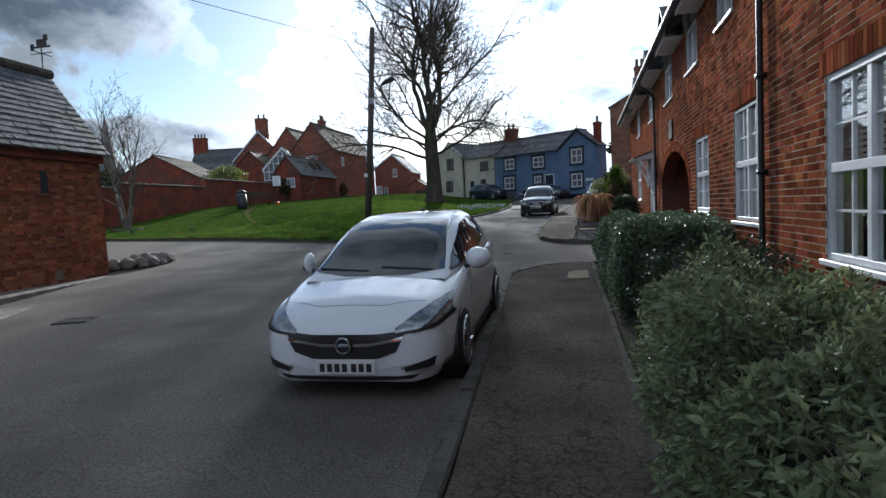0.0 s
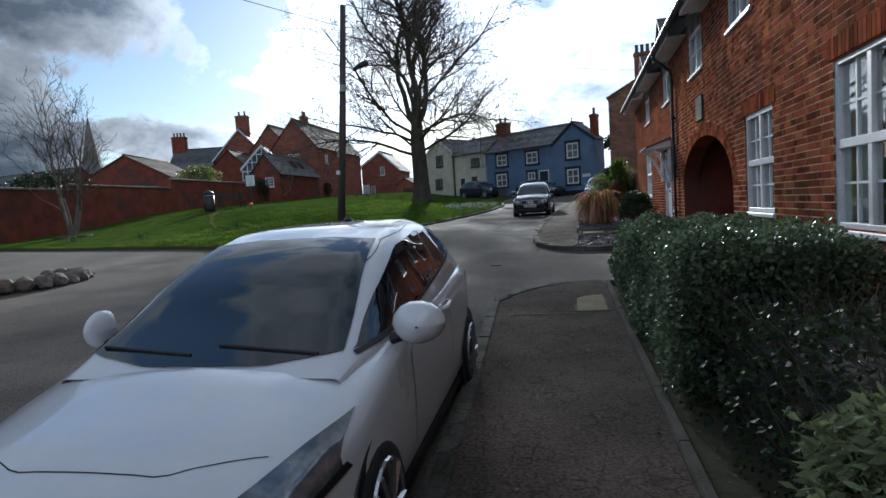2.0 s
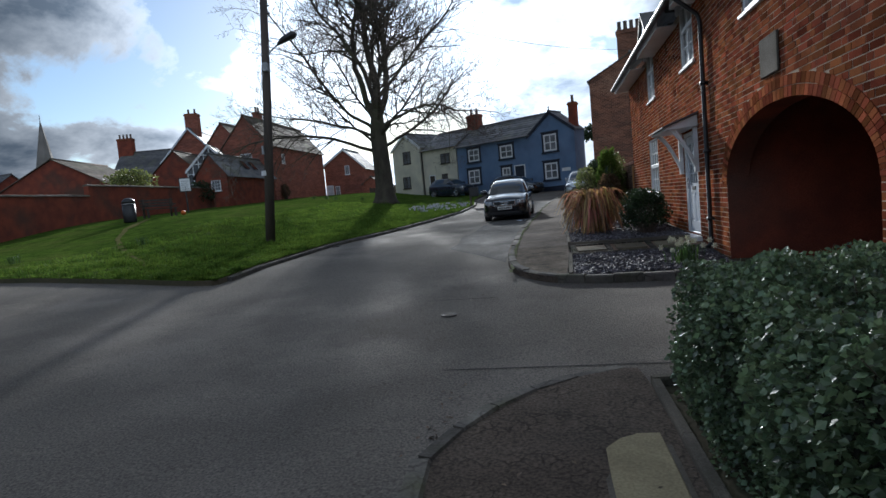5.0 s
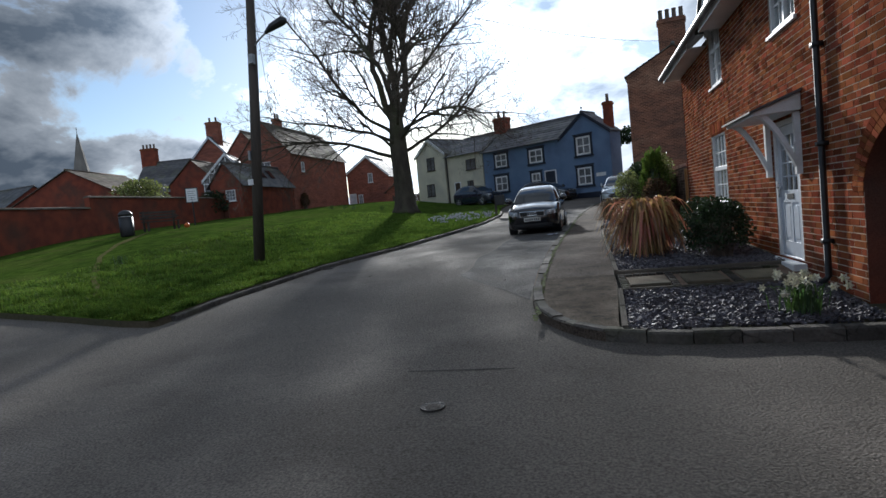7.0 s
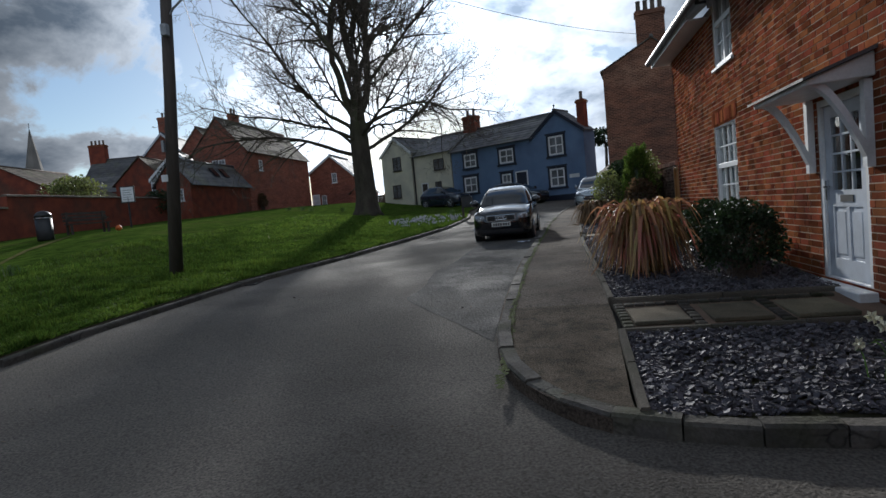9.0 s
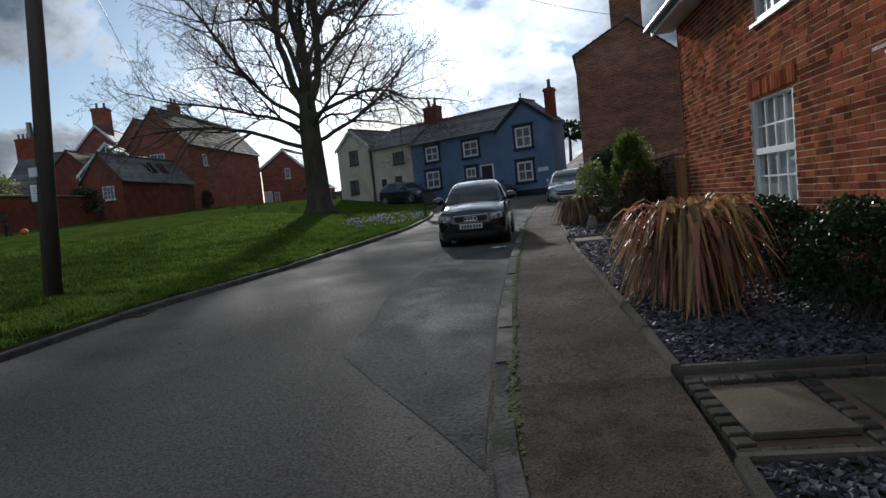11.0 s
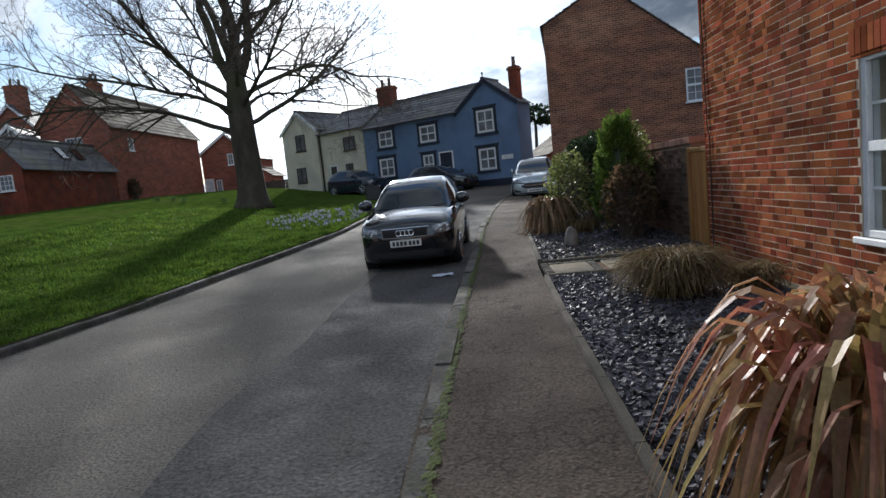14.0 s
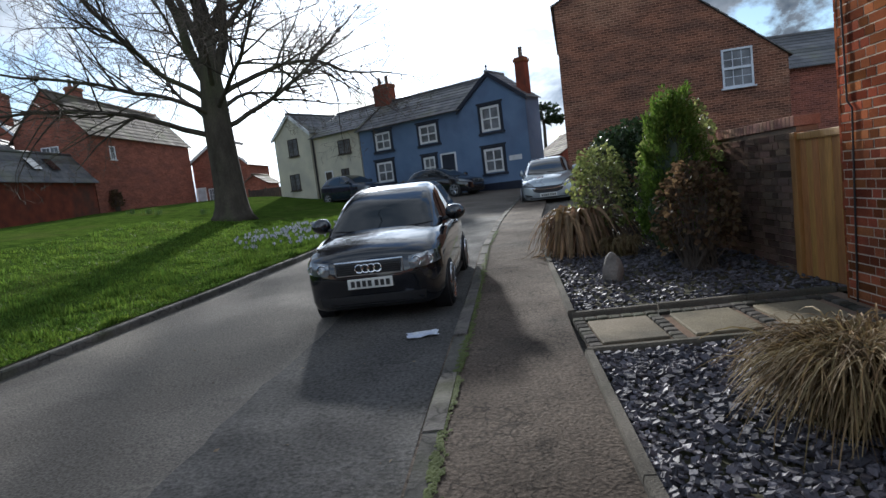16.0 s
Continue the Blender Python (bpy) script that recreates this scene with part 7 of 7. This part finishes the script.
for sd in (-1, 1):
    for x, y, r in ((0.55, 0.02, 0.052), (0.68, 0.075, 0.05)):
        lamp = part("lamp_ring", Mesh().tube([(sd * (x + r * math.cos(t)), y - 0.012, 0.69 + r * math.sin(t)) for t in np.linspace(0, 2 * math.pi, 19)], 0.007, 5, cap=False), CHROME, dark_car)
        part("lamp_bulb", Mesh().tube([(sd * x, y - 0.005, 0.69), (sd * x, y - 0.016, 0.69)], [r * 0.75, r * 0.4], 14), ALLOY, lamp)
for i in range(5):
    part("grille_slat", Mesh().box(-0.36, 0.36, -0.022, -0.014, 0.615 + i * 0.024, 0.625 + i * 0.024), BLACK_PLASTIC, dark_car)
x, y = along(bx, by, 0.3, -1.9)
car("dark estate car parked before the blue cottage", Matrix.Translation((x + 1.3, y - 0.8, road_z(x, y))) @ pose(0, 0, 0, 0, 0, 90 + ang), CORSA, CAR_BLACK, plate=False)
x, y = along(bx, by, -6.4, -1.7)
car("navy hatchback parked before the cream cottage", Matrix.Translation((x + 1.3, y - 0.8, road_z(x, y) + 0.1)) @ pose(0, 0, 0, 0, 0, 90 + ang), HATCH, CAR_NAVY, plate=False)
car("pale silver hatchback parked beyond the flower beds", Matrix.Translation((1.9, 40.0, road_z(1.9, 40.0))) @ pose(0, 0, 0, 1.5, 0, -8), CORSA, CAR_SILVER)

# ---- grass, flowers and litter ----
rg_ = np.random.default_rng(77)
N = 130000
gy = 17.6 + 26 * rg_.random(N) ** 1.6
gx = np.array([green_x(y) for y in gy]) - 0.03 - 9.0 * rg_.random(N) ** 1.5
ok = np.array([y > green_y(x) + 0.05 for x, y in zip(gx, gy)])
gx, gy = gx[ok], gy[ok]
gz_ = np.array([green_z(x, y) for x, y in zip(gx, gy)])
tuft = np.array([0.4 + 2.0 * max(0, noise.noise((x * 1.9, y * 1.9, 3))) for x, y in zip(gx, gy)])
az = rg_.uniform(0, 6.28, len(gx))
h = 0.095 * tuft * rg_.uniform(0.5, 1.3, len(gx))
w = 0.015 * rg_.uniform(0.6, 1.4, len(gx))
lean = rg_.normal(size=(len(gx), 2)) * 0.035
blades = Mesh()
P0 = np.stack([gx - np.cos(az) * w, gy - np.sin(az) * w, gz_ - 0.01], 1)
P1 = np.stack([gx + np.cos(az) * w, gy + np.sin(az) * w, gz_ - 0.01], 1)
P2 = np.stack([gx + lean[:, 0], gy + lean[:, 1], gz_ + h], 1)
blades.v = list(map(tuple, np.stack([P0, P1, P2], 1).reshape(-1, 3)))
blades.f = [(3 * i, 3 * i + 1, 3 * i + 2) for i in range(len(gx))]
solo("grass", blades, GRASS_BLADE, "tufted green grass blades of the lawn", "grass", kind="stuff")

cro, crl = Mesh(), Mesh()
for i in range(260):
    a, rr_ = rg_.uniform(0, 6.28), math.sqrt(rg_.random())
    x, y = -5.6 + 1.7 * rr_ * math.cos(a) - 0.2 * math.sin(a), 38.2 + 3.2 * rr_ * math.sin(a)
    if noise.noise((x * 1.2, y * 1.2, 9)) < -0.18:
        continue
    z = green_z(x, y)
    s = rg_.uniform(0.025, 0.045)
    for k in range(4):
        b = k * 1.57 + a
        cro.add([(x, y, z + 0.05), (x + s * math.cos(b - 0.5), y + s * math.sin(b - 0.5), z + 0.1), (x + s * 0.8 * math.cos(b), y + s * 0.8 * math.sin(b), z + 0.15), (x + s * math.cos(b + 0.5), y + s * math.sin(b + 0.5), z + 0.1)], [(0, 1, 2, 3)])
    crl.add([(x - 0.01, y, z), (x + 0.01, y, z), (x + 0.05 * math.cos(a), y + 0.05 * math.sin(a), z + 0.12)], [(0, 1, 2)])
solo("crocuses", cro, CROCUS, "drift of pale mauve crocuses on the green", "flowers", kind="stuff")
solo("crocus_leaves", crl, STEM, "thin green leaves among the crocuses", "flowers", kind="stuff")


def daffodils(x, y, n, spread, z, label, flowers=True, seed=1):
    r = np.random.default_rng(seed)
    d = thing("daffodils", pose(x, y, z), label, "flowers", "daffodil clumps")
    part("leaves", straps(r, n * 4, 0.16, 0.34, 0.008, 0.06), STEM, d)
    if not flowers:
        return
    fl = Mesh()
    for k in range(6):
        b = k * 1.047
        e1, e2 = Vector((math.cos(b - 0.45), 0.25, math.sin(b - 0.45))) * 0.03, Vector((math.cos(b + 0.45), 0.25, math.sin(b + 0.45))) * 0.03
        fl.add([(0, 0, 0), e1, Vector((math.cos(b), 0.1, math.sin(b))) * 0.05, e2], [(0, 1, 2, 3)])
    fl.tube([(0, 0, 0), (-0.01, -0.03, 0)], [0.012, 0.018], 8, cap=False)
    shape = fl.data("bloom", PETAL)
    for i in range(n):
        bloom = part("bloom", shape, None, d)
        bloom.location = (r.normal() * spread, r.normal() * spread, r.uniform(0.24, 0.4))
        bloom.rotation_euler = (r.normal() * 0.3, 0, r.normal() * 0.5)


daffodils(1.75, 16.35, 22, 0.2, foot_z(1.75, 16.35), "clump of white daffodils beside the archway", seed=3)
for i, (x, y) in enumerate(((-13.4, 24.6), (-16.0, 22.2), (-14.5, 46.5), (-15.5, 47.5), (-16.8, 48.2), (-12.6, 46.8), (-5.0, 41.5), (-18.5, 21.6))):
    daffodils(x, y, 10, 0.15, green_z(x, y), "clump of green daffodil leaves on the lawn", flowers=False, seed=10 + i)

lit = Mesh()
for i in range(420):
    k = rg_.random()
    if k < 0.45:
        y = rg_.uniform(3, 12)
        x = kerb_x(y) - abs(rg_.normal()) * 0.12
        z = road_z(x, y)
    elif k < 0.6:
        y = rg_.uniform(2, 11)
        x = rg_.uniform(kerb_x(y) + 0.15, 0.35)
        z = foot_z(x, y) + 0.006
    elif k < 0.8:
        y = rg_.uniform(16, 30)
        x = rg_.uniform(-5.5, kerb_x(y))
        z = road_z(x, y)
    else:
        y = rg_.uniform(3, 11.5)
        x = rg_.uniform(0.45, 0.7)
        z = foot_z(x, y)
    lit.m = Matrix.Translation((x, y, z + 0.006)) @ Euler((rg_.normal() * 0.3, rg_.normal() * 0.3, rg_.uniform(0, 6.28))).to_matrix().to_4x4()
    s = rg_.uniform(0.01, 0.03)
    lit.add([(-s, 0, 0), (0, -s * 0.5, 0.004), (s, 0, 0), (0, s * 0.5, 0.004)], [(0, 1, 2, 3)])
solo("fallen_leaves", lit, DEAD_LEAF, "scattered dead leaves and grit in the gutter", "litter", kind="stuff")

track = Mesh()
pts = [(-9.5, 19.6), (-12.5, 22.6), (-15.5, 26.0), (-17.8, 29.5), (-19.0, 32.6)]
rows = []
for t in np.linspace(0, 1, 40):
    x, y = np.interp(t * 4, range(5), [p[0] for p in pts]), np.interp(t * 4, range(5), [p[1] for p in pts])
    rows.append([(x + o + 0.1 * noise.noise((x, y, o)), y - o * 0.6, green_z(x + o, y - o * 0.6) + 0.022) for o in (-0.22, -0.08, 0.08, 0.22)])
track.grid(rows)
solo("worn_track", track, mat("worn_turf", (0.14, 0.125, 0.055), (0.09, 0.10, 0.035), 2.5, 0.95, 0.8, 40, spec=0.0), "worn trodden track across the green", "track", kind="structure", smooth=True)
